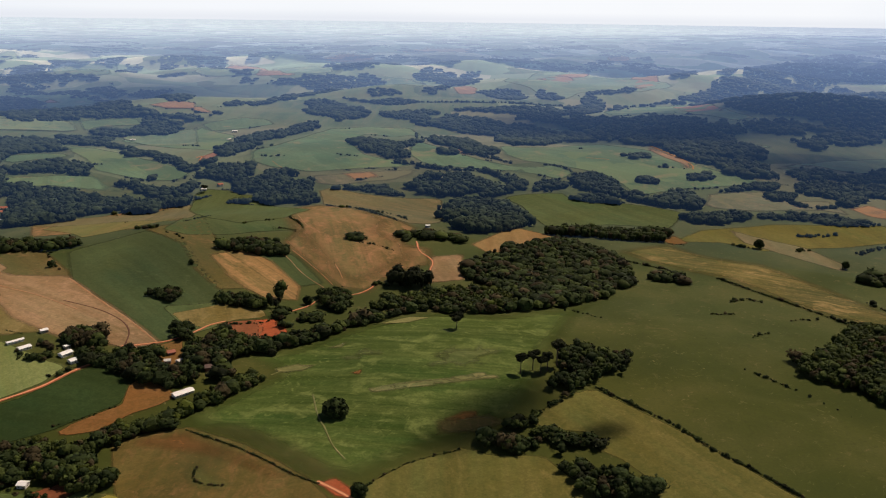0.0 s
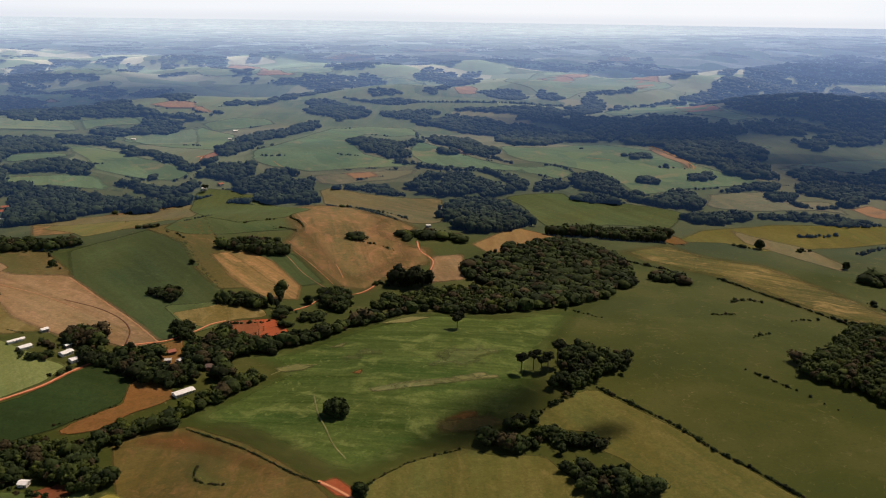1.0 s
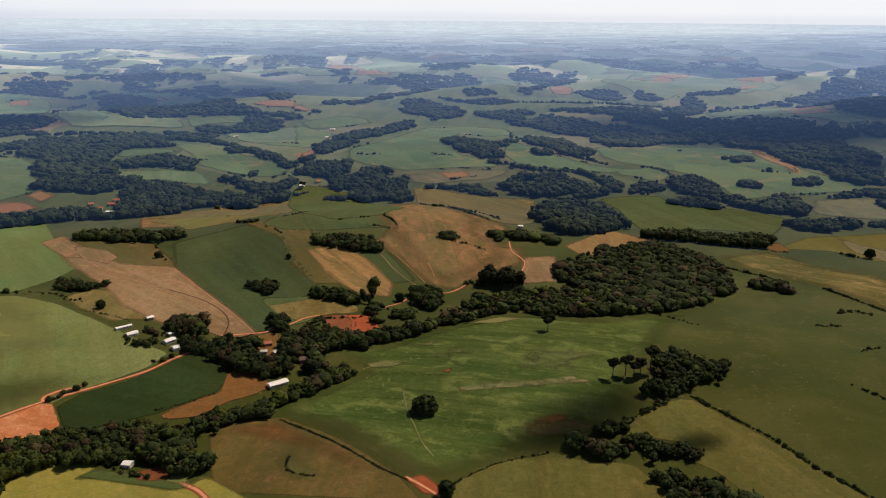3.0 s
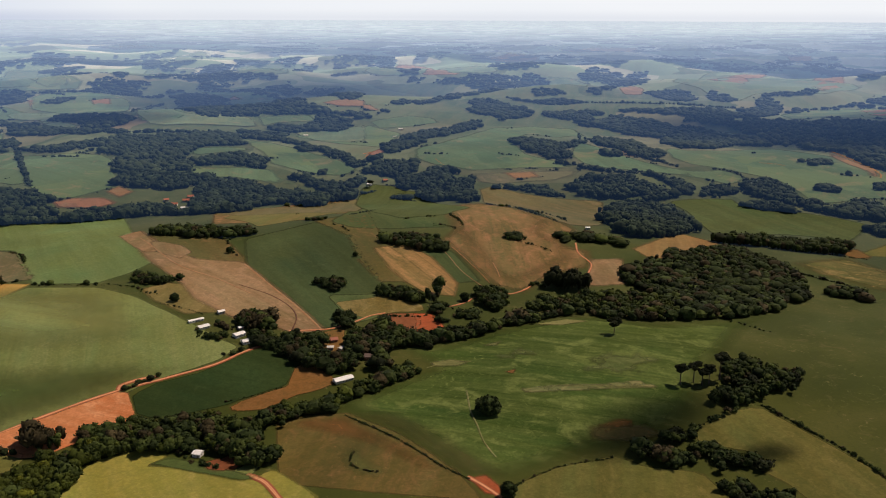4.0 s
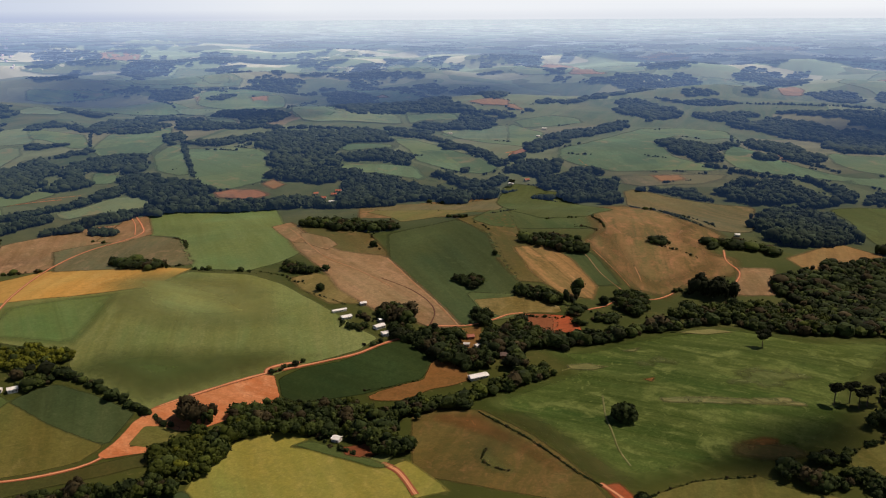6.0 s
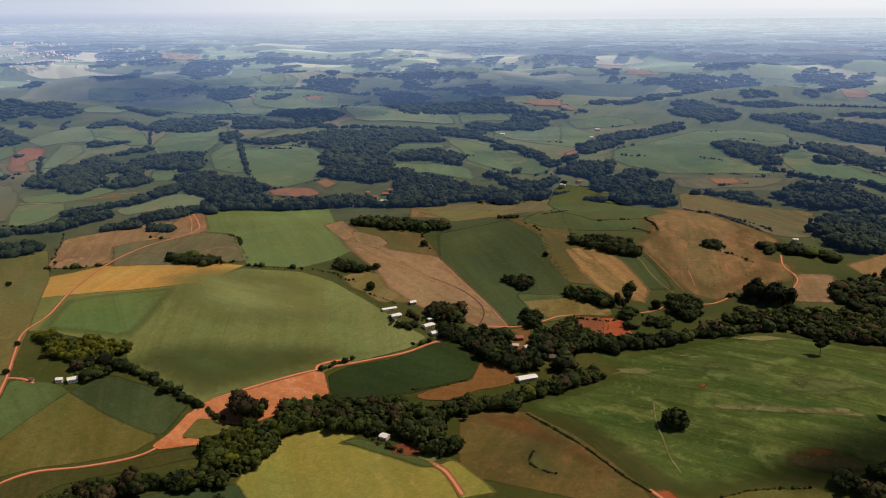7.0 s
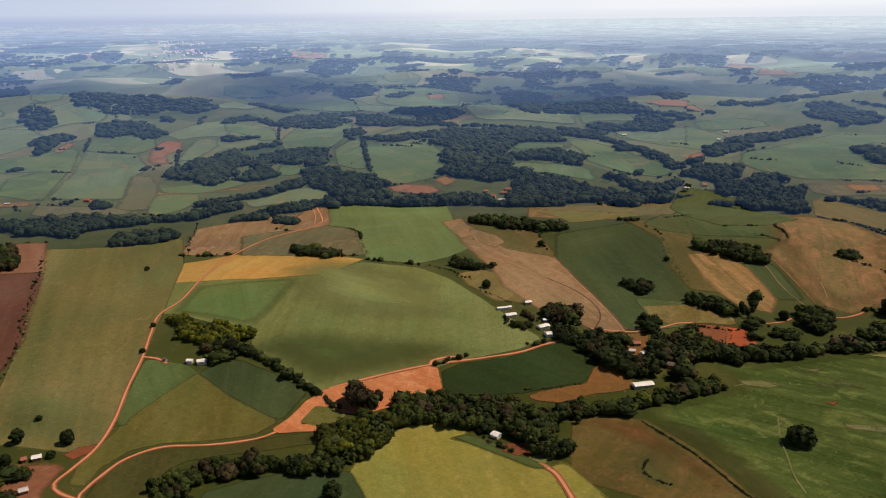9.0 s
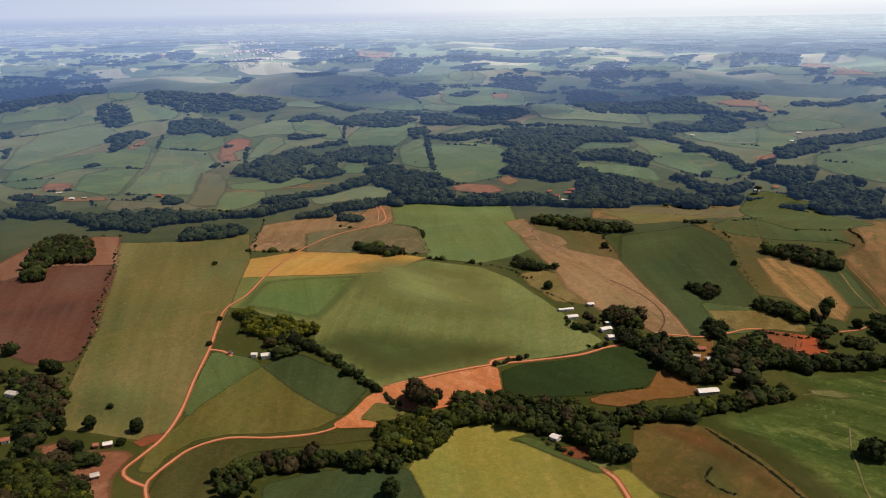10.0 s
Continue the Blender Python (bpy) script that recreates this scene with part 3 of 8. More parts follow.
crop_field("pasture_olive", "yellowish green triangular pasture between roads", [(-445, 362), (-403, 353), (-353, 345), (-356, 328), (-374, 307), (-394, 288), (-404, 270), (-402, 248), (-392, 231), (-399, 230), (-411, 243), (-421, 265), (-427, 281), (-435, 295), (-442, 327)], 40)
crop_field("crop_fresh", "fresh green crop beside a red road", [(-496, 359), (-462, 364), (-446, 362), (-442, 327), (-437, 297), (-429, 284), (-434, 285), (-458, 313)], 60)
crop_field("crop_dark", "dark green crop beside a tree line", [(-444, 363), (-440, 375), (-434, 389), (-399, 388), (-362, 382), (-353, 347), (-379, 351), (-404, 354)], 40)
crop_field("pasture_dark", "dull green grass below the red road", [(-379, 226), (-392, 245), (-396, 266), (-388, 282), (-348, 320), (-320, 353), (-313, 344), (-333, 320), (-355, 299), (-367, 282), (-367, 265), (-330, 232), (-360, 209), (-371, 217)], 40)
crop_field("pasture_tan", "tan green large field with faint rows", [(-867, 518), (-796, 557), (-770, 626), (-666, 538), (-561, 427), (-529, 390), (-502, 358), (-471, 321), (-438, 285), (-425, 265), (-431, 252), (-462, 240), (-489, 228), (-539, 270), (-605, 325), (-728, 420)], 50)
crop_field("ploughed", "dark reddish brown ploughed field", [(-832, 360), (-833, 420), (-783, 458), (-615, 331), (-577, 292), (-598, 272), (-651, 272)], 53)
crop_field("ploughed_pale", "pinkish brown bare field beside woodland", [(-890, 388), (-940, 452), (-866, 471), (-921, 514), (-894, 531), (-783, 458), (-833, 420), (-832, 360)], 60)
crop_field("stubble", "beige green field below the valley wood", [(-696, 564), (-790, 670), (-777, 747), (-747, 825), (-671, 761), (-654, 662), (-648, 585)], 40)
crop_field("pasture_pale", "yellow green paddock beside a farmyard", [(-387, 625), (-375, 645), (-349, 642), (-319, 618), (-302, 590), (-322, 583), (-363, 604)], 0)
crop_field("yard_soil", "reddish trodden yard between homesteads", [(-478, 209), (-467, 221), (-446, 223), (-425, 240), (-419, 239), (-411, 226), (-405, 215), (-376, 198), (-388, 190), (-417, 199), (-440, 203), (-459, 203)], 0, 7)
crop_field("red_soil_dull", "raw red earth bank beside the road", [(-431, 247), (-430, 257), (-425, 265), (-421, 257), (-423, 247)], 0, 2)
crop_field("red_soil_dull", "small reddish yard behind the farmhouse", [(-213, 395), (-208, 405), (-196, 400), (-196, 391)], 0)
crop_field("crop_green", "small green garden below the wood", [(-196, 390), (-192, 396), (-184, 395), (-184, 387)], 0)
crop_field("yellow_green", "yellowish grass strip beside the track", [(-180, 387), (-175, 391), (-139, 367), (-153, 358)], 0)
crop_field("brown_grass", "dry brown grass at the pasture edge", [(268, 941), (287, 960), (293, 923), (275, 918)], 0)
crop_field("pasture_olive", "dull dark olive pasture beyond the rise", [(278, 928), (329, 987), (424, 1015), (569, 1005), (553, 935), (446, 905), (370, 892), (339, 932)], 0)
crop_field("pasture_stony", "pale yellowish stony pasture on a rise", [(200, 875), (270, 923), (298, 867), (347, 831), (379, 746), (397, 660), (379, 626), (343, 659), (321, 697), (292, 776), (256, 808), (229, 838)], 60, 16)
crop_field("dry_crest", "reddish brown dry strip across pasture", [(369, 1001), (382, 958), (419, 903), (433, 836), (424, 810), (395, 860), (365, 932)], 0, 8)
crop_field("pasture_dry", "mottled green and tan grass beside stubble", [(-497, 823), (-448, 823), (-395, 802), (-346, 742), (-321, 702), (-365, 717), (-419, 744)], 40)
crop_field("stubble", "pinkish beige harvested stubble strip", [(-525, 829), (-521, 848), (-441, 759), (-388, 725), (-340, 728), (-291, 673), (-245, 625), (-208, 584), (-223, 572), (-246, 581), (-276, 583), (-303, 597), (-332, 616), (-364, 652), (-445, 730)], 54, 10)
crop_field("crop_dark", "dark green crop on a slope", [(-367, 800), (-317, 882), (-262, 832), (-225, 753), (-193, 707), (-191, 676), (-229, 661), (-204, 628), (-201, 591), (-214, 590), (-258, 645), (-329, 719)], 40)
crop_field("pasture_dry", "mottled dry green grass between crops", [(-319, 888), (-282, 972), (-228, 832), (-179, 769), (-147, 717), (-193, 707), (-225, 753), (-262, 832)], 30)
crop_field("stubble_orange", "orange beige streaked stubble on a slope", [(-223, 796), (-196, 814), (-163, 783), (-127, 726), (-124, 695), (-145, 691), (-169, 713), (-192, 742)], 40, 8)
crop_field("crop_dark", "narrow dark green crop strip", [(-196, 814), (-162, 820), (-139, 794), (-105, 737), (-127, 726), (-163, 783)], 30)
crop_field("crop_dull", "fresh green crop near a hill crest", [(-347, 1165), (-312, 1206), (-265, 1199), (-199, 1090), (-144, 895), (-176, 885), (-222, 871), (-268, 868), (-299, 887), (-307, 1059)], 30)
crop_field("crop_dull", "light green grass below a copse", [(-229, 659), (-190, 675), (-176, 626), (-196, 598), (-204, 628)], 20)
crop_field("pasture_pale", "yellow green plot in the hamlet", [(-217, 645), (-182, 672), (-146, 661), (-140, 648), (-163, 642), (-185, 622), (-200, 625)], 20, 1.5)
crop_field("red_soil_dull", "reddish brown tilled plot", [(-168, 634), (-147, 640), (-140, 626), (-137, 605), (-149, 605), (-161, 618)], 10)
crop_field("red_soil", "bright red tilled soil plot", [(-147, 640), (-134, 642), (-122, 623), (-113, 605), (-137, 604), (-140, 626)], 10)
crop_field("crop_crest", "green crop on the hill crest", [(-760, 879), (-723, 922), (-619, 971), (-513, 819), (-427, 713), (-428, 669), (-436, 631), (-494, 626), (-566, 703), (-612, 756), (-654, 758)], 41)
crop_field("dry_crest", "olive brown dry field above the yellow grain", [(-705, 661), (-658, 757), (-607, 744), (-506, 639), (-538, 616), (-571, 609), (-627, 586)], 30)
crop_field("stubble", "pinkish dry ground beside the hill road", [(-695, 715), (-764, 839), (-762, 879), (-661, 764), (-665, 712)], 30)
crop_field("crop_teal", "darker olive crop below the yellow grain", [(-546, 427), (-579, 485), (-541, 513), (-505, 537), (-480, 480), (-464, 437), (-513, 433)], 50, 12)
crop_field("red_soil", "eroded red earth at a field corner", [(-60, 400), (-55, 402), (-46, 393), (-44, 387), (-50, 388)], 0)
crop_field("yard_soil", "reddish bare yards between hamlet houses", [(-206, 574), (-194, 586), (-184, 566), (-189, 556), (-199, 560)], 0, 5)
# Olive patch partly stands in for shade on the hill's low slope.
crop_field("crop_warm", "darker olive patch low in the pale crop", [(-440, 412), (-404, 438), (-352, 469), (-293, 503), (-274, 510), (-303, 473), (-333, 430), (-350, 394), (-373, 390)], 50, 40)
crop_field("crop_light", "paler band over the crop hill", [(-511, 512), (-481, 590), (-415, 600), (-374, 584), (-398, 549), (-437, 504)], 50, 40)
crop_field("crop_green", "olive green margin in the tan field", [(-569, 296), (-642, 358), (-738, 436), (-723, 442), (-580, 337), (-469, 257), (-484, 238)], 65, 35)
crop_field("crop_warm", "greener weedy hollow in dry pasture", [(-141, 412), (-135, 425), (-120, 408), (-106, 398), (-114, 391), (-131, 395)], 0, 11)
crop_field("pasture_dry", "dry brownish grass along the pasture edge", [(-154, 466), (-120, 471), (-68, 430), (-39, 403), (-59, 399), (-77, 410), (-113, 442)], 40, 30)
crop_field("brown_grass", "dry orange grass below the village road", [(-207, 583), (-195, 594), (-182, 558), (-186, 545), (-200, 547), (-206, 569)], 0, 3)
crop_field("pasture_tan", "tan grass above the long copse", [(-453, 928), (-433, 1012), (-352, 1000), (-305, 984), (-343, 900), (-379, 856), (-396, 880)], 0, 6)
crop_field("stubble", "pale worn soil on the field corner", [(-525, 819), (-523, 848), (-483, 799), (-437, 745), (-450, 744), (-487, 777)], 0, 5)
crop_field("stubble", "pale scraped strip through dry grass", [(-475, 792), (-428, 767), (-407, 747), (-403, 727), (-438, 747)], 35, 4)
crop_field("stubble_green", "orange and green mottled harvested slope", [(-225, 1102), (-166, 1153), (-102, 1116), (-52, 960), (-57, 895), (-28, 863), (-18, 819), (-42, 781), (-75, 736), (-100, 760), (-131, 822), (-162, 894)], 12, 25)
crop_field("brown_grass", "orange worn edge of the dry pasture", [(-189, 443), (-178, 456), (-152, 461), (-114, 433), (-76, 402), (-89, 403), (-126, 427), (-167, 441)], 0, 14)


crop_field("crop_green", "green crop field among far woods", [(-675, 1507), (-617, 1490), (-555, 1433), (-498, 1380), (-438, 1339), (-400, 1302), (-385, 1281), (-404, 1254), (-445, 1250), (-479, 1260), (-516, 1278), (-539, 1293), (-569, 1347), (-637, 1441)], 45)
crop_field("crop_dull", "dull dark green far field", [(-728, 1387), (-679, 1405), (-636, 1415), (-620, 1391), (-654, 1351), (-697, 1326)], 28)
crop_field("crop_green", "green crop field among far woods", [(-652, 1236), (-614, 1244), (-567, 1253), (-524, 1255), (-496, 1214), (-451, 1192), (-509, 1193), (-570, 1201), (-605, 1190), (-619, 1168)], 22)
crop_field("crop_green", "green crop field among far woods", [(-614, 1617), (-476, 1492), (-383, 1449), (-396, 1584), (-409, 1685), (-504, 1782), (-525, 1728), (-586, 1699), (-630, 1676)], 54)
crop_field("crop_green", "green crop field among far woods", [(-323, 1448), (-295, 1508), (-253, 1644), (-223, 1761), (-143, 1808), (-56, 1817), (-30, 1719), (-85, 1649), (-144, 1679), (-165, 1554), (-122, 1420), (-71, 1379), (-28, 1360), (-60, 1342), (-151, 1329), (-204, 1313), (-235, 1333), (-273, 1341), (-307, 1371)], 43)
crop_field("pasture_dry", "dry brownish far pasture", [(-201, 1294), (-149, 1306), (-77, 1318), (-27, 1329), (-40, 1306), (-66, 1277), (-110, 1270), (-152, 1252), (-179, 1260)], 61)
crop_field("dry_crest", "brownish green far field between woods", [(-177, 1247), (-154, 1235), (-105, 1208), (-36, 1181), (5, 1177), (16, 1056), (4, 965), (-22, 941), (-43, 967), (-80, 1093), (-130, 1130), (-156, 1149)], 37)
crop_field("crop_green", "green crop field among far woods", [(-27, 1586), (-5, 1513), (25, 1448), (81, 1376), (125, 1336), (161, 1326), (182, 1345), (215, 1317), (219, 1285), (194, 1262), (157, 1292), (114, 1313), (60, 1334), (5, 1348), (-23, 1367), (-44, 1417), (-46, 1486)], 27)
crop_field("crop_green", "green crop field among far woods", [(113, 1570), (150, 1508), (202, 1508), (312, 1591), (350, 1517), (399, 1461), (413, 1371), (445, 1318), (476, 1274), (531, 1233), (450, 1224), (393, 1206), (368, 1206), (317, 1174), (293, 1176), (280, 1232), (265, 1289), (233, 1316), (183, 1353), (148, 1375), (123, 1422)], 43)
crop_field("crop_dull", "dull dark green far field", [(99, 1176), (138, 1190), (188, 1193), (192, 1163), (219, 1132), (266, 1128), (308, 1105), (332, 1080), (315, 1044), (296, 1002), (214, 1020), (138, 993), (131, 1056), (123, 1126)], 29)
crop_field("yellow_green", "yellowish green far grassland", [(400, 1175), (445, 1184), (498, 1193), (474, 1141), (560, 1142), (557, 1102), (551, 1058), (529, 1092), (473, 1088), (433, 1083), (389, 1091), (372, 1109)], 50)
crop_field("stubble", "pale tan dry ground on a far slope", [(572, 1101), (608, 1125), (616, 1082), (593, 1040), (576, 1061)], 12)
crop_field("crop_pale", "pale green far field", [(556, 1337), (606, 1373), (704, 1417), (806, 1444), (776, 1386), (709, 1327), (665, 1333), (634, 1370), (581, 1323)], 66)
crop_field("crop_green", "green crop field among far woods", [(417, 2080), (479, 2171), (615, 2180), (712, 2256), (659, 1958), (667, 1863), (698, 1777), (644, 1760), (602, 1857), (494, 1988), (424, 1947)], 67)
crop_field("red_soil_dull", "reddish bare soil plot among far woods", [(614, 2151), (719, 2277), (668, 2029), (651, 1873), (607, 1874), (580, 1959)], 54)
crop_field("ochre", "ochre harvested far plot", [(47, 2404), (83, 2515), (117, 2420), (109, 2346), (61, 2308)], 47)
crop_field("crop_pale", "pale green far field", [(-171, 2636), (-91, 2634), (-29, 2601), (-41, 2333), (-105, 2353)], 31)
crop_field("crop_pale", "pale green far field", [(192, 2504), (314, 2692), (426, 2716), (516, 2609), (564, 2587), (704, 2459), (568, 2306), (402, 2341), (339, 2232), (270, 2443)], 52)
crop_field("ochre", "ochre harvested far plot", [(318, 2647), (391, 2658), (503, 2733), (467, 2629), (343, 2633)], 38)
crop_field("stubble", "pale tan dry ground on a far slope", [(569.3, 2852.6), (641.3, 2877.7), (648.3, 2818.2), (587.5, 2796.7)], 9)
crop_field("stubble", "pale tan dry ground on a far slope", [(595, 2569), (692, 2679), (659, 2478), (553, 2306)], 35)
crop_field("crop_pale", "pale green far field", [(-1153, 2519), (-1094, 2579), (-1016, 2597), (-928, 2407), (-978, 2372), (-1064, 2353)], 33)
crop_field("stubble", "pale tan dry ground on a far slope", [(-690, 2744), (-584, 2762), (-419, 2535), (-535, 2521), (-654, 2669)], 60)
crop_field("ochre", "ochre harvested far plot", [(-572, 1939), (-546, 1939), (-509, 1897), (-547, 1895)], 12)
crop_field("crop_green", "green crop field among far woods", [(-510, 1803), (-438, 1864), (-374, 1858), (-351, 1803), (-414, 1759), (-471, 1747)], 20)
crop_field("stubble", "pale tan dry ground on a far slope", [(-644, 1685), (-582, 1687), (-535, 1682), (-535, 1648), (-620, 1650)], 14)
crop_field("red_soil_dull", "reddish bare soil plot among far woods", [(-392, 1364), (-396, 1394), (-378, 1490), (-367, 1458), (-377, 1389)], 42)
crop_field("crop_dull", "dull dark green far field", [(-352, 1222), (-309, 1219), (-277, 1188), (-301, 1185), (-301, 1152), (-258, 1140), (-208, 1124), (-173, 1105), (-178, 962), (-222, 918), (-273, 963), (-332, 1094), (-353, 1196)], 2)
crop_field("dry_crest", "brownish green far field between woods", [(-499, 982), (-469, 1040), (-416, 1054), (-363, 1094), (-347, 1144), (-318, 1097), (-297, 975), (-341, 963), (-396, 967), (-445, 955)], 9)
crop_field("stubble", "pale tan dry ground on a far slope", [(398, 1540), (401, 1509), (406, 1431), (425, 1378), (412, 1317), (404, 1317), (408, 1353), (392, 1398), (386, 1473)], 48)
crop_field("ochre", "ochre harvested far plot", [(25, 1488), (45, 1464), (69, 1424), (49, 1412)], 25)
crop_field("stubble", "pale tan dry ground on a far slope", [(-149, 1306), (-104, 1312), (-89, 1293), (-128, 1280)], 9)
crop_field("crop_pale", "pale green far field", [(179, 1879), (221, 1854), (290, 1804), (326, 1727), (286, 1774), (218, 1824)], 39)
crop_field("crop_pale", "pale green far field", [(500, 1762), (525, 1723), (541, 1678), (512, 1717)], 10)
crop_field("crop_pale", "pale green far field", [(600, 1539), (620, 1508), (604, 1494)], 40)
crop_field("crop_dull", "dull dark green far field", [(19, 1943), (98, 1926), (148, 1899), (96, 1889)], 19)
crop_field("crop_pale", "pale green far field", [(967, 2379), (1051, 2445), (1110, 2428), (1043, 2385)], 57)
crop_field("crop_green", "green crop field among far woods", [(-1810, 1097), (-2115, 1300), (-2133, 1352), (-2090, 1354), (-1785, 1162), (-1781, 1136)], 60)
crop_field("crop_pale", "pale green far field", [(-1769, 1119), (-1759, 1151), (-1713, 1164), (-1649, 1179), (-1629, 1147), (-1669, 1100), (-1677, 1047), (-1710, 1063)], 19)
crop_field("crop_pale", "pale green far field", [(-1543, 704), (-1672, 802), (-1752, 893), (-1757, 974), (-1706, 1024), (-1649, 1014), (-1589, 962), (-1565, 896), (-1546, 837), (-1536, 763), (-1502, 704)], 3)
crop_field("crop_green", "green crop field among far woods", [(-1502, 704), (-1525, 758), (-1532, 829), (-1510, 887), (-1495, 902), (-1475, 966), (-1445, 958), (-1284, 829), (-1362, 807), (-1415, 772), (-1376, 679), (-1384, 627)], 32)
crop_field("crop_dull", "dull dark green far field", [(-1384, 627), (-1376, 679), (-1340, 690), (-1264, 630), (-1296, 611)], 54)
crop_field("yellow_crop", "yellow ripe grain strip on a far slope", [(-1275, 641), (-1303, 665), (-1262, 685), (-1200, 643), (-1235, 620)], 15)
crop_field("crop_dull", "dull dark green far field", [(-1193, 646), (-1334, 747), (-1351, 799), (-1288, 826), (-1121, 681), (-1087, 650), (-1156, 651)], 3)
crop_field("crop_pale", "pale green far field", [(-1103, 670), (-1279, 832), (-1433, 963), (-1401, 966), (-1303, 984), (-1175, 903), (-1133, 835), (-1031, 746), (-995, 709), (-1046, 712), (-1070, 699)], 53)
crop_field("pasture_dry", "dry brownish far pasture", [(-1031, 746), (-1151, 854), (-1155, 881), (-1069, 835), (-1010, 787), (-959, 735), (-918, 693), (-980, 692)], 51)
crop_field("crop_green", "green crop field among far woods", [(-959, 735), (-994, 774), (-952, 814), (-926, 791), (-906, 742), (-898, 696), (-915, 695)], 49)
crop_field("pasture_dry", "dry brownish far pasture", [(-1039, 606), (-1081, 642), (-1044, 663), (-980, 692), (-918, 693), (-969, 657), (-1007, 647), (-1013, 616)], 59)
crop_field("crop_green", "green crop field among far woods", [(-1034, 806), (-1004, 860), (-978, 909), (-941, 910), (-942, 863), (-957, 818), (-996, 786)], 54)
crop_field("crop_green", "green crop field among far woods", [(-1433, 963), (-1510, 1031), (-1493, 1104), (-1406, 1102), (-1335, 1052), (-1307, 994), (-1401, 966)], 33)
crop_field("red_soil_dull", "reddish bare soil plot among far woods", [(-1328, 1039), (-1361, 1095), (-1315, 1100), (-1264, 1049), (-1254, 1005), (-1191, 959), (-1186, 929), (-1245, 958)], 68)
crop_field("crop_pale", "pale green far field", [(-1161, 947), (-1256, 1056), (-1305, 1128), (-1296, 1167), (-1229, 1112), (-1185, 1021), (-1143, 957)], 41)
crop_field("crop_pale", "pale green far field", [(-1412, 1137), (-1443, 1219), (-1447, 1273), (-1433, 1329), (-1268, 1179), (-1306, 1176), (-1326, 1147), (-1333, 1108)], 12)
crop_field("crop_green", "green crop field among far woods", [(-1149, 1197), (-1243, 1351), (-1195, 1411), (-1192, 1488), (-1084, 1342), (-1059, 1283), (-1020, 1201), (-1065, 1187), (-1091, 1151)], 29)
crop_field("crop_green", "green crop field among far woods", [(-997, 1182), (-1035, 1272), (-1026, 1300), (-834, 1073), (-857, 1065), (-906, 1079)], 17)
crop_field("crop_green", "green crop field among far woods", [(-834, 1073), (-1000, 1278), (-950, 1270), (-918, 1300), (-850, 1295), (-805, 1254), (-764, 1182), (-721, 1140), (-712, 1100), (-724, 1070), (-732, 1035), (-754, 1020), (-790, 1038)], 64)
crop_field("ochre", "ochre harvested far plot", [(-709, 1080), (-707, 1109), (-671, 1086), (-674, 1058)], 9)
crop_field("red_soil_dull", "reddish bare soil plot among far woods", [(-745, 1008), (-731, 1032), (-700, 1050), (-666, 1037), (-681, 1005), (-713, 993), (-727, 990)], 45)
crop_field("crop_green", "green crop field among far woods", [(-995, 1033), (-986, 1066), (-933, 1022), (-913, 986), (-941, 969)], 15)
crop_field("crop_pale", "pale green far field", [(-859, 864), (-859, 926), (-826, 954), (-798, 935), (-751, 930), (-782, 902), (-799, 871), (-824, 838), (-833, 803), (-873, 825)], 19)
crop_field("crop_green", "green crop field among far woods", [(-1355, 1792), (-1465, 1953), (-1431, 2004), (-1319, 2043), (-1210, 1990), (-1052, 1716), (-1124, 1691), (-1276, 1760)], 25)
crop_field("ochre", "ochre harvested far plot", [(-1280, 1925), (-1258, 1978), (-1223, 1923), (-1246, 1888)], 20)
crop_field("ochre", "ochre harvested far plot", [(-1461, 1923), (-1442, 1921), (-1342, 1795), (-1350, 1793)], 61)
crop_field("crop_pale", "pale green far field", [(-1728, 1840), (-1722, 2043), (-1709, 2172), (-1427, 2087), (-1383, 2082), (-1326, 2086), (-1466, 1996), (-1581, 1925), (-1672, 1878)], 48)
crop_field("crop_pale", "pale green far field", [(-1973.4, 2165.5), (-1924.6, 2258.2), (-1885.4, 2241.4), (-1925.8, 2169.2)], 13)
crop_field("crop_green", "green crop field among far woods", [(-1509, 1559), (-1584, 1775), (-1531, 1863), (-1343, 1751), (-1298, 1667), (-1402, 1635), (-1466, 1598)], 39)
crop_field("crop_green", "green crop field among far woods", [(-1000, 1669), (-1093, 2003), (-919, 1737), (-904, 1656), (-964, 1609)], 20)
crop_field("crop_pale", "pale green far field", [(-1543, 1397), (-1553, 1483), (-1513, 1482), (-1502, 1552), (-1482, 1451), (-1518, 1391)], 3)
crop_field("crop_pale", "pale green far field", [(-2605.7, 1239.9), (-2608.0, 1347.5), (-2578.1, 1405.1), (-2479, 1384), (-2433, 1411), (-2404, 1449), (-2472, 1342), (-2509, 1291), (-2568, 1219)], 15)
crop_field("crop_pale", "pale green far field", [(-2392, 1520), (-2428.1, 1628.6), (-2374.7, 1698.3), (-2322.2, 1702.1), (-2175, 1743), (-2134, 1825), (-2096, 1863), (-2125, 1792), (-2204, 1675), (-2193, 1542), (-2349, 1508), (-2378, 1490)], 12)
crop_field("crop_dull", "dull dark green far field", [(-1431, 1313), (-1278, 1316), (-1157, 1205), (-1183, 1184), (-1292, 1228), (-1326, 1227)], 31)
crop_field("stubble", "pale tan dry ground on a far slope", [(-1378, 1480), (-1319, 1455), (-1260, 1370), (-1276, 1351)], 48)
crop_field("stubble", "pale tan dry ground on a far slope", [(-1166, 604), (-1103, 647), (-1081, 637), (-1133, 594)], 46)
crop_field("crop_dull", "dull dark green far field", [(-1898, 923), (-1891, 987), (-1832, 1035), (-1800, 1029), (-1798, 986), (-1844, 931), (-1877, 872), (-1918, 894)], 8)
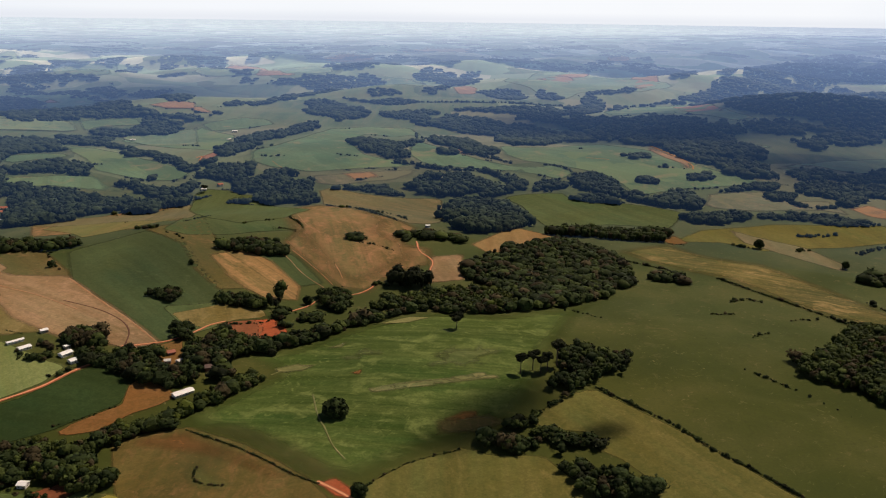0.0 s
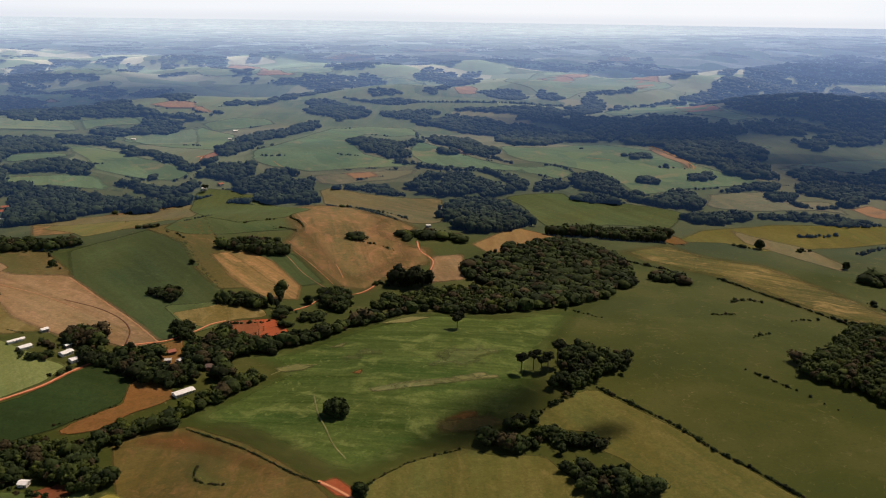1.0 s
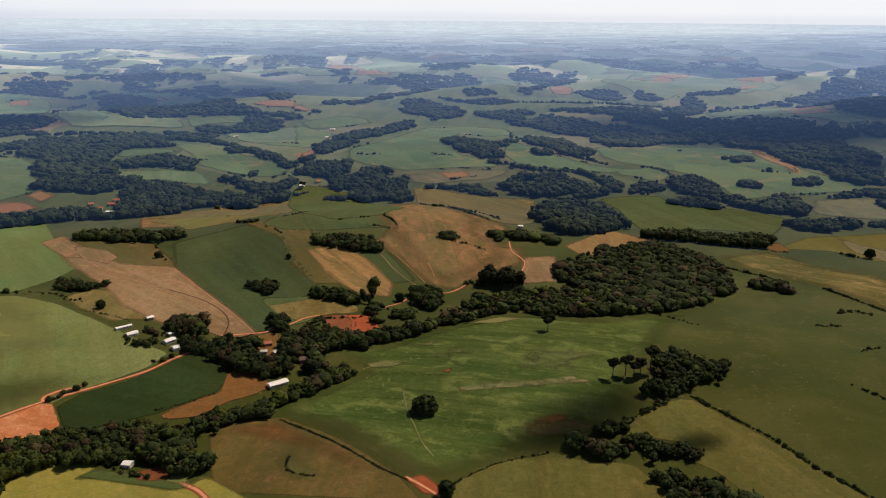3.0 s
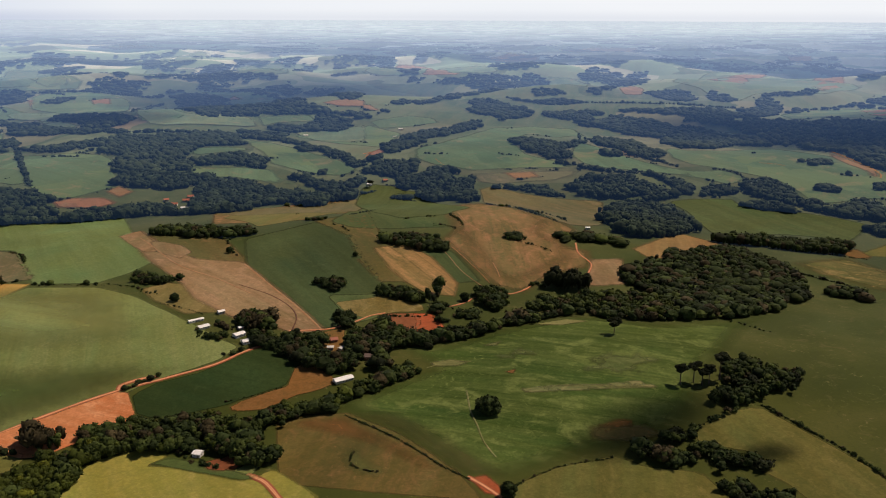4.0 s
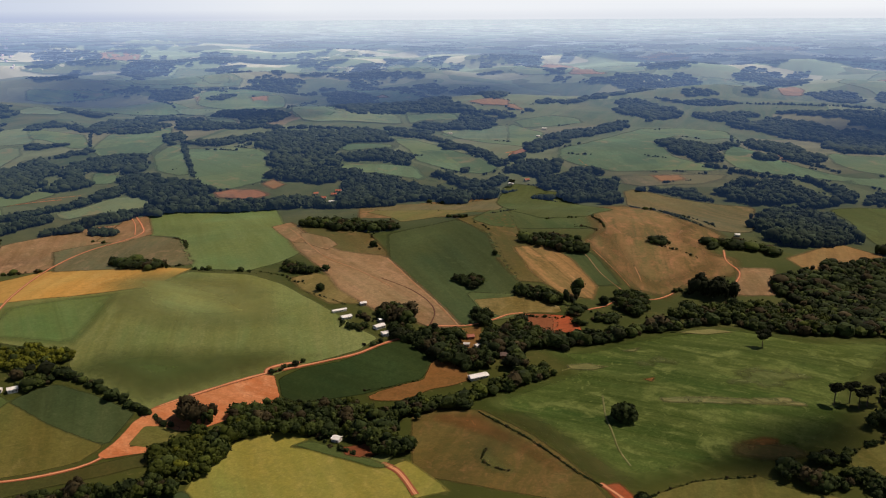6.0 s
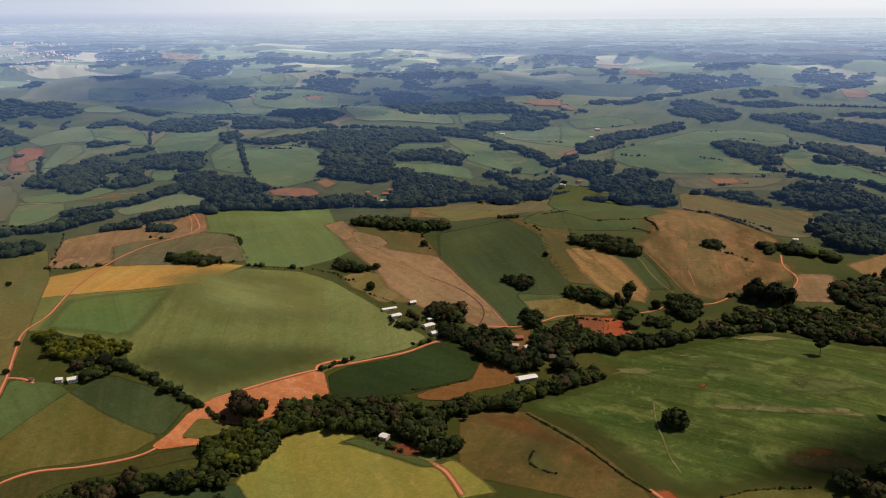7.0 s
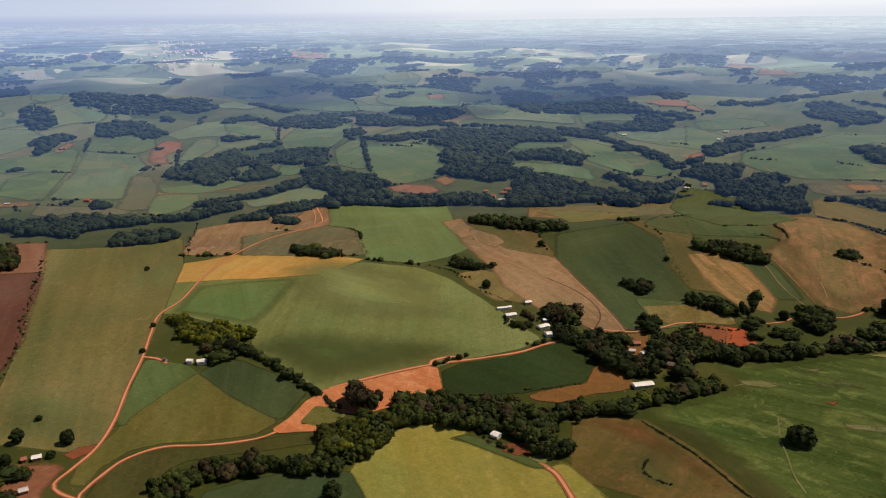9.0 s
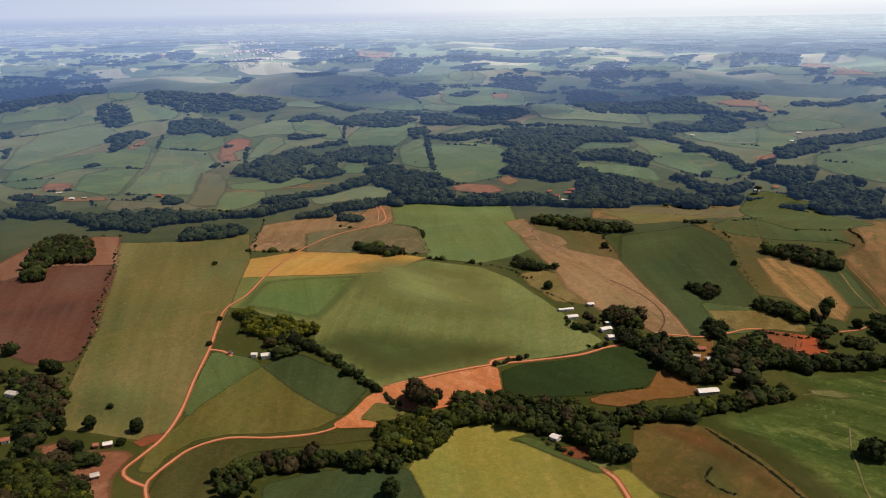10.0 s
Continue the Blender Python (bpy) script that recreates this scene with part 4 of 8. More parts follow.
crop_field("crop_pale", "pale green far field", [(-1798, 986), (-1780, 1030), (-1714, 1029), (-1747, 995), (-1760, 897), (-1771, 842), (-1826, 921)], 48)
crop_field("stubble", "pale tan dry ground on a far slope", [(-1493, 933), (-1538, 1009), (-1502, 987), (-1458, 922)], 23)
crop_field("crop_dull", "dull dark green far field", [(-1819, 1688), (-1726, 1788), (-1615, 1887), (-1657, 1810), (-1690, 1749), (-1741, 1664), (-1781, 1650)], 69)
crop_field("track_grass", "pale worn streak across the pasture", [(-35, 507), (-10, 513), (43, 520), (47, 518), (8, 510), (-27, 504)], 85, 5)
crop_field("pasture_spot", "pale mottled grass on the pasture rise", [(-7, 547), (4, 563), (19, 571), (15, 555), (30, 549), (44, 541), (22, 540), (0, 543)], 85, 10)
crop_field("pasture_spot", "pale worn grass on the pasture rise", [(-71, 558), (-49, 578), (-40, 567), (-35, 557), (-54, 549)], 85, 10)
crop_field("track_grass", "pale worn track edge on the pasture", [(-115, 546), (-99, 552), (-84, 545), (-93, 541), (-110, 541)], 85, 5)
crop_field("track_grass", "pale worn streak on the pasture rise", [(-82, 575), (-65, 588), (-69, 577)], 85, 5)
crop_field("brown_grass", "reddish brown bare patch in the pasture", [(7, 464), (19, 473), (28, 474), (29, 466), (9, 457)], 85, 8)
crop_field("brown_grass", "small brown bare patch in the pasture", [(-58, 529), (-50, 534), (-51, 526)], 85, 3)
crop_field("crop_fresh", "green lawn below the front house", [(-251, 390), (-241, 398), (-220, 396), (-207, 391), (-174, 382), (-187, 380), (-211, 385), (-236, 389)], 85, 4)
crop_field("red_soil_dull", "red bare soil behind the front house", [(-219, 397), (-212, 401), (-200, 396), (-202, 389), (-212, 390)], 85, 3)
crop_field("track_grass", "pale streak across the bright pasture", [(-45, 504), (0, 513), (35, 525), (38, 521), (0, 507), (-41, 499)], 85, 4)
crop_field("pasture_spot", "pale mottled grass below the lone pine", [(-4, 535), (12, 563), (37, 573), (49, 557), (23, 533)], 85, 10)
crop_field("track_grass", "pale grass streak under the stream wood", [(-47, 632), (-20, 651), (-1, 650), (-22, 633)], 85, 4)
crop_field("pasture_dry", "dry ground below the grove", [(0, 463), (35, 470), (49, 461), (24, 449), (3, 448)], 85, 10)
crop_field("red_soil_pale", "pale red bare soil strip beside the road", [(-357, 384), (-345, 407), (-327, 435), (-307, 463), (-286, 436), (-292, 427), (-300, 411), (-308, 397), (-317, 383), (-331, 376), (-343, 379)], 85, 2)
crop_field("crop_deep", "deep green dense crop beside a red road", [(-299, 459), (-291, 477), (-270, 497), (-257, 516), (-250, 530), (-241, 541), (-230, 540), (-215, 536), (-209, 530), (-208, 516), (-208, 497), (-225, 479), (-236, 466), (-255, 453), (-273, 440), (-286, 441)], 85, 2)
crop_field("brown_grass", "orange brown dry grass strip", [(-233, 458), (-228, 469), (-204, 496), (-208, 521), (-207, 529), (-196, 527), (-183, 519), (-173, 509), (-184, 496), (-196, 486), (-202, 474), (-210, 464), (-224, 460)], 85, 2)
# Hill shading put into crop colour: darker low slope, paler top.
crop_field("crop_fresh", "low slope of the crop hill with painted shade", [(-449, 397), (-441, 439), (-403, 463), (-351, 484), (-303, 505), (-312, 465), (-350, 417), (-362, 393), (-406, 400)], 85, 40)
crop_field("crop_light", "paler top of the crop hill", [(-553, 556), (-534, 602), (-488, 618), (-410, 593), (-342, 560), (-336, 524), (-372, 497), (-415, 478), (-470, 484)], 85, 60)
crop_field("red_soil_pale", "orange dirt margin beside the road", [(-348, 336), (-348, 352), (-353, 374), (-354, 380), (-337, 380), (-326, 382), (-324, 378), (-335, 377), (-344, 373), (-340, 354), (-338, 349), (-325, 359), (-322, 354), (-343, 336)], 85, 1)
crop_field("pasture_olive", "small green grass triangle beside the road", [(-339, 353), (-344, 373), (-335, 377), (-323, 377), (-322, 368), (-331, 355)], 85, 1)
crop_field("crop_pale", "pale green far field", [(-1683, 2112), (-1723, 2194), (-1620, 2246), (-1439, 2068), (-1395, 2055), (-1474, 2011)], 3)
crop_field("stubble", "pale tan dry ground on a far slope", [(-1990.0, 2148.8), (-1914.8, 2233.7), (-1883.2, 2230.9), (-1846, 2123), (-1892, 2071)], 30)
crop_field("crop_pale", "pale green far field", [(-1798, 1960), (-1751, 2028), (-1674, 2208), (-1582, 2190), (-1488, 2004), (-1650, 1907)], 48)
crop_field("crop_pale", "pale green far field", [(-1525.2, 2464.8), (-1345.3, 2575.7), (-1319.1, 2608.8), (-1277.9, 2631.4), (-1271, 2468), (-1385, 2437)], 55)
crop_field("crop_pale", "pale green far field", [(-1175, 2474), (-1100, 2575), (-989, 2622), (-982, 2603), (-953, 2402)], 55)
crop_field("crop_pale", "pale green far field", [(-1369, 2145), (-1381, 2392), (-1244, 2454), (-1244, 2433), (-1286, 2207)], 39)
crop_field("stubble", "pale tan dry ground on a far slope", [(-1587.2, 2518.3), (-1573.9, 2533.0), (-1469.4, 2593.0), (-1453.2, 2582.1)], 47)
crop_field("crop_pale", "pale green far field", [(-1166.1, 2611.8), (-1071.3, 2706.3), (-1029, 2623), (-1100, 2575)], 46)
crop_field("stubble", "pale tan dry ground on a far slope", [(-172.5, 2958.7), (-16.2, 2984.8), (120.0, 2972.3), (128.2, 2926.3), (-105.4, 2927.6)], 32)
crop_field("stubble", "pale tan dry ground on a far slope", [(-423.1, 2832.7), (-317.0, 2886.1), (-203.8, 2881.8), (-210.9, 2863.2), (-347.9, 2838.7)], 3)
crop_field("crop_pale", "pale green far field", [(155.5, 2966.6), (208.4, 2983.4), (321.0, 2979.0), (334.7, 2938.5)], 15)
crop_field("crop_pale", "pale green far field", [(-680.3, 2890.4), (-540.7, 2944.9), (-495.5, 2915.3), (-598.4, 2884.3), (-721.4, 2851.6)], 50)
crop_field("stubble", "pale tan dry ground on a far slope", [(311, 2643), (409, 2649), (434, 2613), (315, 2491)], 31)
crop_field("crop_pale", "pale green far field", [(-739, 2557), (-699, 2727), (-561, 2710), (-532, 2529), (-676, 2529)], 39)
crop_field("crop_pale", "pale green far field", [(-534, 2715), (-373, 2752), (-322, 2637), (-463, 2534)], 44)
crop_field("crop_pale", "pale green far field", [(-2060, 1878), (-2049.6, 2035.6), (-1832, 2104), (-1813, 2081), (-1946, 1955)], 30)
crop_field("crop_pale", "pale green far field", [(-2006.7, 2188.0), (-1913.5, 2275.9), (-1873.1, 2257.2), (-1943.0, 2145.1)], 46)
crop_field("stubble", "pale tan dry ground on a far slope", [(-2432.4, 1632.3), (-2412.2, 1672.6), (-2361.5, 1722.0), (-2372.1, 1684.3), (-2413.2, 1638.8)], 52)
crop_field("stubble", "pale tan dry ground on a far slope", [(-2708.3, 1296.6), (-2627.3, 1436.2), (-2663.5, 1362.3)], 48)
crop_field("crop_pale", "pale green far field", [(-1366, 1721), (-1355, 1750), (-1237, 1742), (-1152, 1615), (-1083, 1560), (-1021, 1530), (-1110, 1519), (-1222, 1637), (-1305, 1662)], 36)
crop_field("crop_pale", "pale green far field", [(-1150, 1935), (-1141, 2038), (-960, 1765), (-918, 1741), (-779, 1778), (-727, 1688), (-846, 1653), (-917, 1583), (-1011, 1686)], 30)
crop_field("crop_green", "green crop field among far woods", [(-769, 1788), (-660, 1833), (-629, 1786), (-679, 1771), (-714, 1756), (-716, 1694)], 69)
crop_field("crop_green", "green crop field among far woods", [(-1119, 2217), (-1032, 2241), (-911, 2207), (-859, 2158), (-966, 2094), (-1025, 2077), (-1080, 2138)], 69)
crop_field("stubble", "pale tan dry ground on a far slope", [(-1009, 2121), (-999, 2168), (-963, 2144)], 29)
crop_field("ochre", "ochre harvested far plot", [(-666, 1934), (-610, 1987), (-571, 1974), (-554, 1916), (-615, 1910)], 36)
crop_field("crop_pale", "pale green far field", [(-648, 1688), (-600, 1700), (-513, 1773), (-449, 1549), (-499, 1545), (-550, 1558), (-597, 1620)], 18)


def dirt_road(label, pts, width, material="road_dirt"):
    line = smooth_line(pts, 4.0)
    d = np.gradient(line, axis=0)
    d /= np.linalg.norm(d, axis=1)[:, None] + 1e-9
    side = np.stack([-d[:, 1], d[:, 0]], 1)
    rng = np.random.default_rng(int(abs(pts[0][0])))
    across = np.array([-0.78, -0.5, -0.25, 0.0, 0.25, 0.5, 0.78])
    lift = np.array([0.20, 0.40, 0.43, 0.46, 0.43, 0.40, 0.20])
    wid = 0.90 * width * (1 + 0.10 * np.sin(np.arange(len(line)) * 0.7) + rng.normal(0, 0.05, len(line)))
    xy = line[:, None] + side[:, None] * (across[None, :] * wid[:, None])[..., None]
    z = height(xy[..., 0], xy[..., 1]) + lift * (1 if np.hypot(*line[0]) < 1500 else 2)
    verts = np.concatenate([xy, z[..., None]], -1).reshape(-1, 3)
    m, k = len(across), len(line)
    i, j = np.meshgrid(np.arange(k - 1), np.arange(m - 1), indexing="ij")
    q = np.stack([i * m + j, (i + 1) * m + j, (i + 1) * m + j + 1, i * m + j + 1], -1).reshape(-1, 4)
    uv = np.stack(np.broadcast_arrays(across[None] / 1.56 + 0.5, np.arange(k)[:, None] * 4.0), -1).reshape(-1, 2)
    rim = np.stack(np.broadcast_arrays((0.78 - np.abs(across))[None] * 6, np.full((k, 1), 0.6)), -1).reshape(-1, 2)
    ob = mesh_object("road", verts, q[:, ::-1], material, smooth=True, plan=uv, rim=rim)
    return tagged(ob, label, "road", kind="structure")


dirt_road("orange red dirt road along the valley", [(-360, 209), (-382, 222), (-388, 231), (-393, 246), (-396, 263), (-389, 284), (-369, 302), (-350, 323), (-345, 338), (-346, 354), (-353, 380), (-352, 396), (-334, 430), (-311, 461), (-285, 490), (-264, 512), (-253, 532), (-242, 547), (-225, 544), (-216, 540)], 2.2)
dirt_road("orange red dirt road climbing past fields", [(-382, 222), (-397, 221), (-408, 225), (-414, 241), (-422, 262), (-440, 288), (-471, 323), (-501, 359), (-530, 390), (-555, 419), (-567, 455), (-606, 516), (-641, 587), (-667, 675), (-674, 760), (-717, 815), (-774, 870)], 2.2)
dirt_road("short dirt drive to a farmhouse", [(-500, 359), (-489, 362), (-475, 360)], 2.2)
dirt_road("reddish village dirt road", [(-234, 577), (-217, 584), (-203, 591), (-190, 609), (-181, 627), (-171, 636)], 1.9)
dirt_road("pale dirt road between fields", [(-122, 665), (-110, 682), (-103, 699), (-87, 711), (-71, 718), (-60, 735), (-57, 744)], 1.5)
dirt_road("narrow pale dirt track between fields", [(-20, 870), (-16, 840), (-5, 821), (-2, 806), (-7, 774)], 1.6)
dirt_road("faint pale foot track across pasture", [(-80, 502), (-73, 474), (-66, 456), (-59, 437), (-50, 422)], 0.9, "track_grass")
dirt_road("reddish eroded track beside a tree", [(-63, 400), (-53, 393), (-42, 384)], 2.2)
dirt_road("reddish track beside pasture", [(-187, 386), (-176, 381), (-168, 374), (-155, 360)], 3.0)
dirt_road("loop of dirt track beside the road", [(-311, 461), (-313, 466), (-306, 477), (-296, 485)], 2.6)
dirt_road("dark wheel track curving through stubble", [(-313, 661), (-279, 646), (-253, 626), (-238, 604), (-232, 577)], 0.9, "ploughed")
dirt_road("pale wheel track along the stubble edge", [(-335, 722), (-291, 673), (-245, 625), (-211, 587)], 1.6, "stubble_pale")
dirt_road("pale wheel track along the stubble strip", [(-494, 804), (-397, 705), (-342, 672), (-294, 643)], 1.2, "stubble_pale")
dirt_road("pale track beside the climbing road", [(-679, 758), (-731, 819), (-779, 866)], 1.2, "road_dirt")
dirt_road("pale dirt track to the dry fields", [(-177, 830), (-150, 799), (-127, 759), (-100, 725)], 0.6, "stubble_pale")
dirt_road("grey wheel track across pasture", [(-115, 537), (-101, 549), (-84, 548)], 0.8, "track_grass")
dirt_road("pale dirt track on a far slope", [(-954, 825), (-944, 864), (-909, 915)], 1.8, "stubble_pale")
dirt_road("pale dirt track curving down a far slope", [(398, 1526), (410, 1452), (421, 1347), (415, 1312)], 2.2, "stubble_pale")
dirt_road("pale dirt track in a far field", [(-875, 1186), (-803, 1101), (-747, 1038)], 2.0, "stubble_pale")
dirt_road("pale dirt track beside a far farmhouse", [(-407, 1391), (-393, 1413), (-369, 1485)], 2.6, "road_dirt")
dirt_road("pale scraped wheel track down stubble", [(-146, 816), (-125, 785), (-107, 757), (-95, 736)], 0.7, "stubble_pale")
dirt_road("pale worn track on harvested land", [(-99, 787), (-93, 771), (-88, 754)], 0.8, "stubble_pale")
dirt_road("pale worn track on the crest", [(-170, 991), (-148, 919), (-126, 879)], 0.7, "stubble_pale")
dirt_road("pale dirt track on far farmland", [(-1011, 777), (-974, 800), (-962, 823), (-947, 843), (-915, 884)], 2.0, "road_dirt")
dirt_road("pale dirt track on far farmland", [(-967, 819), (-982, 836), (-1004, 860)], 1.6, "road_dirt")
dirt_road("pale dirt track on far farmland", [(-1183, 588), (-1139, 615), (-1090, 647)], 1.4, "stubble_pale")
dirt_road("pale dirt track on far farmland", [(-394, 1364), (-396, 1394), (-386, 1430), (-375, 1477)], 2.0, "road_dirt")
dirt_road("pale dirt track on far farmland", [(256, 1396), (283, 1386), (293, 1378)], 1.6, "stubble_pale")
dirt_road("pale dirt track on far farmland", [(-274, 1374), (-261, 1351), (-247, 1333)], 1.2, "stubble_pale")


# ---- buildings ----
HOUSE_CLEARINGS = []


def box(bm, x0, x1, y0, y1, z0, z1):
    m = Matrix.LocRotScale(((x0 + x1) / 2, (y0 + y1) / 2, (z0 + z1) / 2), None, (x1 - x0, y1 - y0, z1 - z0))
    bmesh.ops.create_cube(bm, size=1.0, matrix=m)


def gable_body(w, d, h, rise):
    bm = bmesh.new()
    a, b = w / 2, d / 2
    ring = [(-b, -0.6), (b, -0.6), (b, h), (0, h + rise), (-b, h)]
    ends = [[bm.verts.new((s * a, y, z)) for y, z in ring] for s in (-1, 1)]
    bm.faces.new(ends[0][::-1])
    bm.faces.new(ends[1])
    for i in range(5):
        j = (i + 1) % 5
        bm.faces.new((ends[0][i], ends[0][j], ends[1][j], ends[1][i]))
    bmesh.ops.recalc_face_normals(bm, faces=bm.faces)
    return bm


def gable_roof(w, d, h, rise, over, thick):
    bm = bmesh.new()
    a, b = w / 2 + over, d / 2 + over
    drop = rise * over / (d / 2)
    ring = [(-b, h - drop), (0, h + rise), (b, h - drop), (b, h - drop + thick), (0, h + rise + thick * 1.15), (-b, h - drop + thick)]
    ends = [[bm.verts.new((s * a, y, z)) for y, z in ring] for s in (-1, 1)]
    for i in range(6):
        j = (i + 1) % 6
        bm.faces.new((ends[0][i], ends[0][j], ends[1][j], ends[1][i]))
    for e in ends:
        bm.faces.new((e[0], e[1], e[4], e[5]))
        bm.faces.new((e[1], e[2], e[3], e[4]))
    bmesh.ops.recalc_face_normals(bm, faces=bm.faces)
    return bm


def opening(name, parent, x, y, z, w, h, face, material, trim=True):
    """A window or door set in the wall at x, y; face is the way it looks, in degrees."""
    bm = bmesh.new()
    if name == "window":
        for s in (-1, 1):
            box(bm, s * w / 2 - 0.06, s * w / 2 + 0.06, -0.05, 0.07, -h / 2, h / 2)
            box(bm, -w / 2, w / 2, -0.05, 0.07, s * h / 2 - 0.06, s * h / 2 + 0.06)
        me = bpy.data.meshes.new("window")
        bm.to_mesh(me)
        bm.free()
        me.materials.append(MATS["window_trim"])
        ob = new("window", me)
        ob.parent = parent
        ob.matrix_basis = pose(x, y, z, 0, 0, face + 90)
        g = bmesh.new()
        box(g, -w / 2 + 0.04, w / 2 - 0.04, -0.04, 0.03, -h / 2 + 0.04, h / 2 - 0.04)
        part("pane", g, "window_glass", ob)
    else:
        box(bm, -w / 2, w / 2, -0.05, 0.06, -h / 2, h / 2)
        me = bpy.data.meshes.new("door")
        bm.to_mesh(me)
        bm.free()
        me.materials.append(MATS[material])
        ob = new("door", me)
        ob.parent = parent
        ob.matrix_basis = pose(x, y, z, 0, 0, face + 90)
    return ob


def house(label, x, y, turn, w, d, h, roof, wall, name="house"):
    k = shrink(x, y)
    body = new(name)
    body.matrix_world = pose(UNIT * x, UNIT * y, UNIT * float(height(x, y)) + 0.3, 0, 0, turn) @ Matrix.Scale(k, 4)
    rise = d * (0.16 if roof.endswith("metal") else 0.28)
    part("wall", gable_body(w, d, h, rise), wall, body)
    part("roof", gable_roof(w, d, h + 0.02, rise, 0.7, 0.14), roof, body)
    wide = max(1, int(w / 3.2))
    for i in range(wide):
        px = -w / 2 + w * (i + 0.5) / wide
        for s, face in ((-1, -90), (1, 90)):
            if s < 0 and i == wide // 2:
                opening("door", body, px, s * d / 2, 1.0, 0.95, 2.05, face, "wood_door")
            else:
                opening("window", body, px, s * d / 2, 1.55, 1.1, 1.0, face, "window_glass")
    for s, face in ((-1, 180), (1, 0)):
        opening("window", body, s * w / 2, 0, 1.55, 1.1, 1.0, face, "window_glass")
    HOUSE_CLEARINGS.append((x, y, 0.5 * max(w, d) / UNIT * k + (3.0 if k == 1 else 2.0)))
    return tagged(body, label, "house" if name == "house" else "barn")


def barn(label, x, y, turn, w, d, h, roof, wall):
    return house(label, x, y, turn, w, d, h, roof, wall, "barn")


barn("long white metal roofed barn beside trees", -169.5, 511.9, 45, 21.9, 9.6, 3.0, "white_metal", "white_wall")
barn("long low white roofed poultry shed", -309.1, 569.7, 48, 18.9, 5.0, 2.4, "white_metal", "white_wall")
barn("white roofed farm shed with low walls", -297.9, 560.0, 51, 13.4, 8.2, 2.7, "white_metal", "white_wall")
house("white roofed farmhouse beside the road", -266.3, 555.3, 60, 13.8, 8.5, 3.1, "white_metal", "white_wall")
house("large white farmhouse beside the road", -256.7, 546.4, 51, 10.4, 8.5, 3.3, "white_metal", "white_wall")
house("small grey farm shed", -269.9, 566.5, 58, 7.0, 4.8, 3.3, "white_metal", "grey_wall")
house("small pale shed at the farmyard", -297.4, 590.2, 50, 8.3, 6.7, 3.3, "white_metal", "grey_wall")
house("white roofed farmhouse in a clearing", -226.0, 404.7, -4, 8.0, 7.5, 3.5, "white_metal", "white_wall")
house("white house among trees", -460.5, 368.7, 32, 6.4, 6.1, 3.5, "white_metal", "white_wall")
house("white roofed house with a porch", -452.4, 372.5, 52, 10.1, 8.2, 3.8, "white_metal", "white_wall")
house("small dark shed beside the drive", -479.7, 362.2, 17, 4.0, 4.0, 3.0, "dark_roof", "grey_wall")
house("white roofed shed with red walls", -439.8, 235.1, 59, 8.0, 6.7, 3.3, "white_metal", "red_wall")
house("dull red shed beside a white roof", -444.1, 229.8, 60, 4.3, 5.4, 3.3, "red_tile", "red_wall")
house("pale roofed house near the road", -413.6, 210.7, 63, 7.0, 6.7, 3.5, "pale_metal", "red_wall")
house("white walled house among trees", -556.7, 235.8, 18, 13.8, 8.2, 3.8, "pale_metal", "white_wall")
house("small house with a red tile roof", -498.5, 202.2, 57, 7.2, 6.7, 3.5, "red_tile", "white_wall")
house("red roofed house among far trees", -1046.7, 695.7, 20, 15.6, 10.8, 4.1, "red_tile", "red_wall")
house("red roofed house in the far settlement", -578.3, 1070.8, 20, 15.6, 10.8, 4.1, "red_tile", "white_wall")
barn("white roofed hall in the far settlement", -558.8, 1031.6, 0, 21.6, 10.8, 4.1, "white_metal", "white_wall")
house("red roofed house in the far settlement", -585.6, 1049.8, 20, 13.2, 9.6, 4.1, "red_tile", "white_wall")
house("red roofed cottage in the far settlement", -606.3, 1064.5, 50, 10.8, 8.4, 4.1, "red_tile", "white_wall")
house("pale house among hamlet trees", -193.3, 556.1, 15, 7.0, 6.0, 3.4, "pale_metal", "white_wall")
house("pale house among hamlet trees", -184.9, 556.7, 60, 6.4, 6.0, 3.2, "pale_metal", "white_wall")
house("red roofed house among hamlet trees", -194.7, 569.1, 35, 8.4, 6.8, 3.4, "red_tile", "red_wall")
barn("dull red barn among hamlet trees", -159.2, 547.6, 10, 14.0, 8.6, 4.2, "dark_roof", "red_wall")
house("white house beside a far track", -8.5, 931.6, 10, 8.0, 6.4, 3.8, "white_metal", "white_wall")
house("pale house beside a far track", 7.8, 899.1, 30, 8.0, 6.4, 3.8, "pale_metal", "white_wall")
house("white walled far farmhouse beside fields", -419.1, 1725.3, 10, 15.6, 10.8, 4.6, "white_metal", "white_wall")
house("white far farm shed", -403.9, 1609.3, 30, 10.8, 8.4, 4.1, "white_metal", "white_wall")
house("white house in a far hamlet", -347.4, 1218.1, 10, 12.0, 8.4, 4.1, "white_metal", "white_wall")
house("red roofed house in a far hamlet", -328.6, 1241.2, 40, 12.0, 9.6, 4.1, "red_tile", "white_wall")
house("white far house beside fields", -602.0, 1639.6, 10, 14.4, 9.6, 4.6, "white_metal", "white_wall")
house("red roofed house beside valley trees", -580.8, 1088.8, 20, 13.2, 9.6, 4.1, "red_tile", "white_wall")
house("white far house among dark woods", 549.8, 1416.2, 20, 12.0, 9.6, 4.1, "white_metal", "white_wall")
house("white house among far valley trees", -1187.9, 620.5, 60, 13.2, 8.4, 3.6, "pale_metal", "white_wall")
house("small white house among far trees", -1134.8, 610.5, 40, 10.8, 8.4, 3.6, "white_metal", "white_wall")
house("red roofed house among far trees", -1204.3, 591.9, 70, 13.2, 9.6, 3.6, "red_tile", "white_wall")
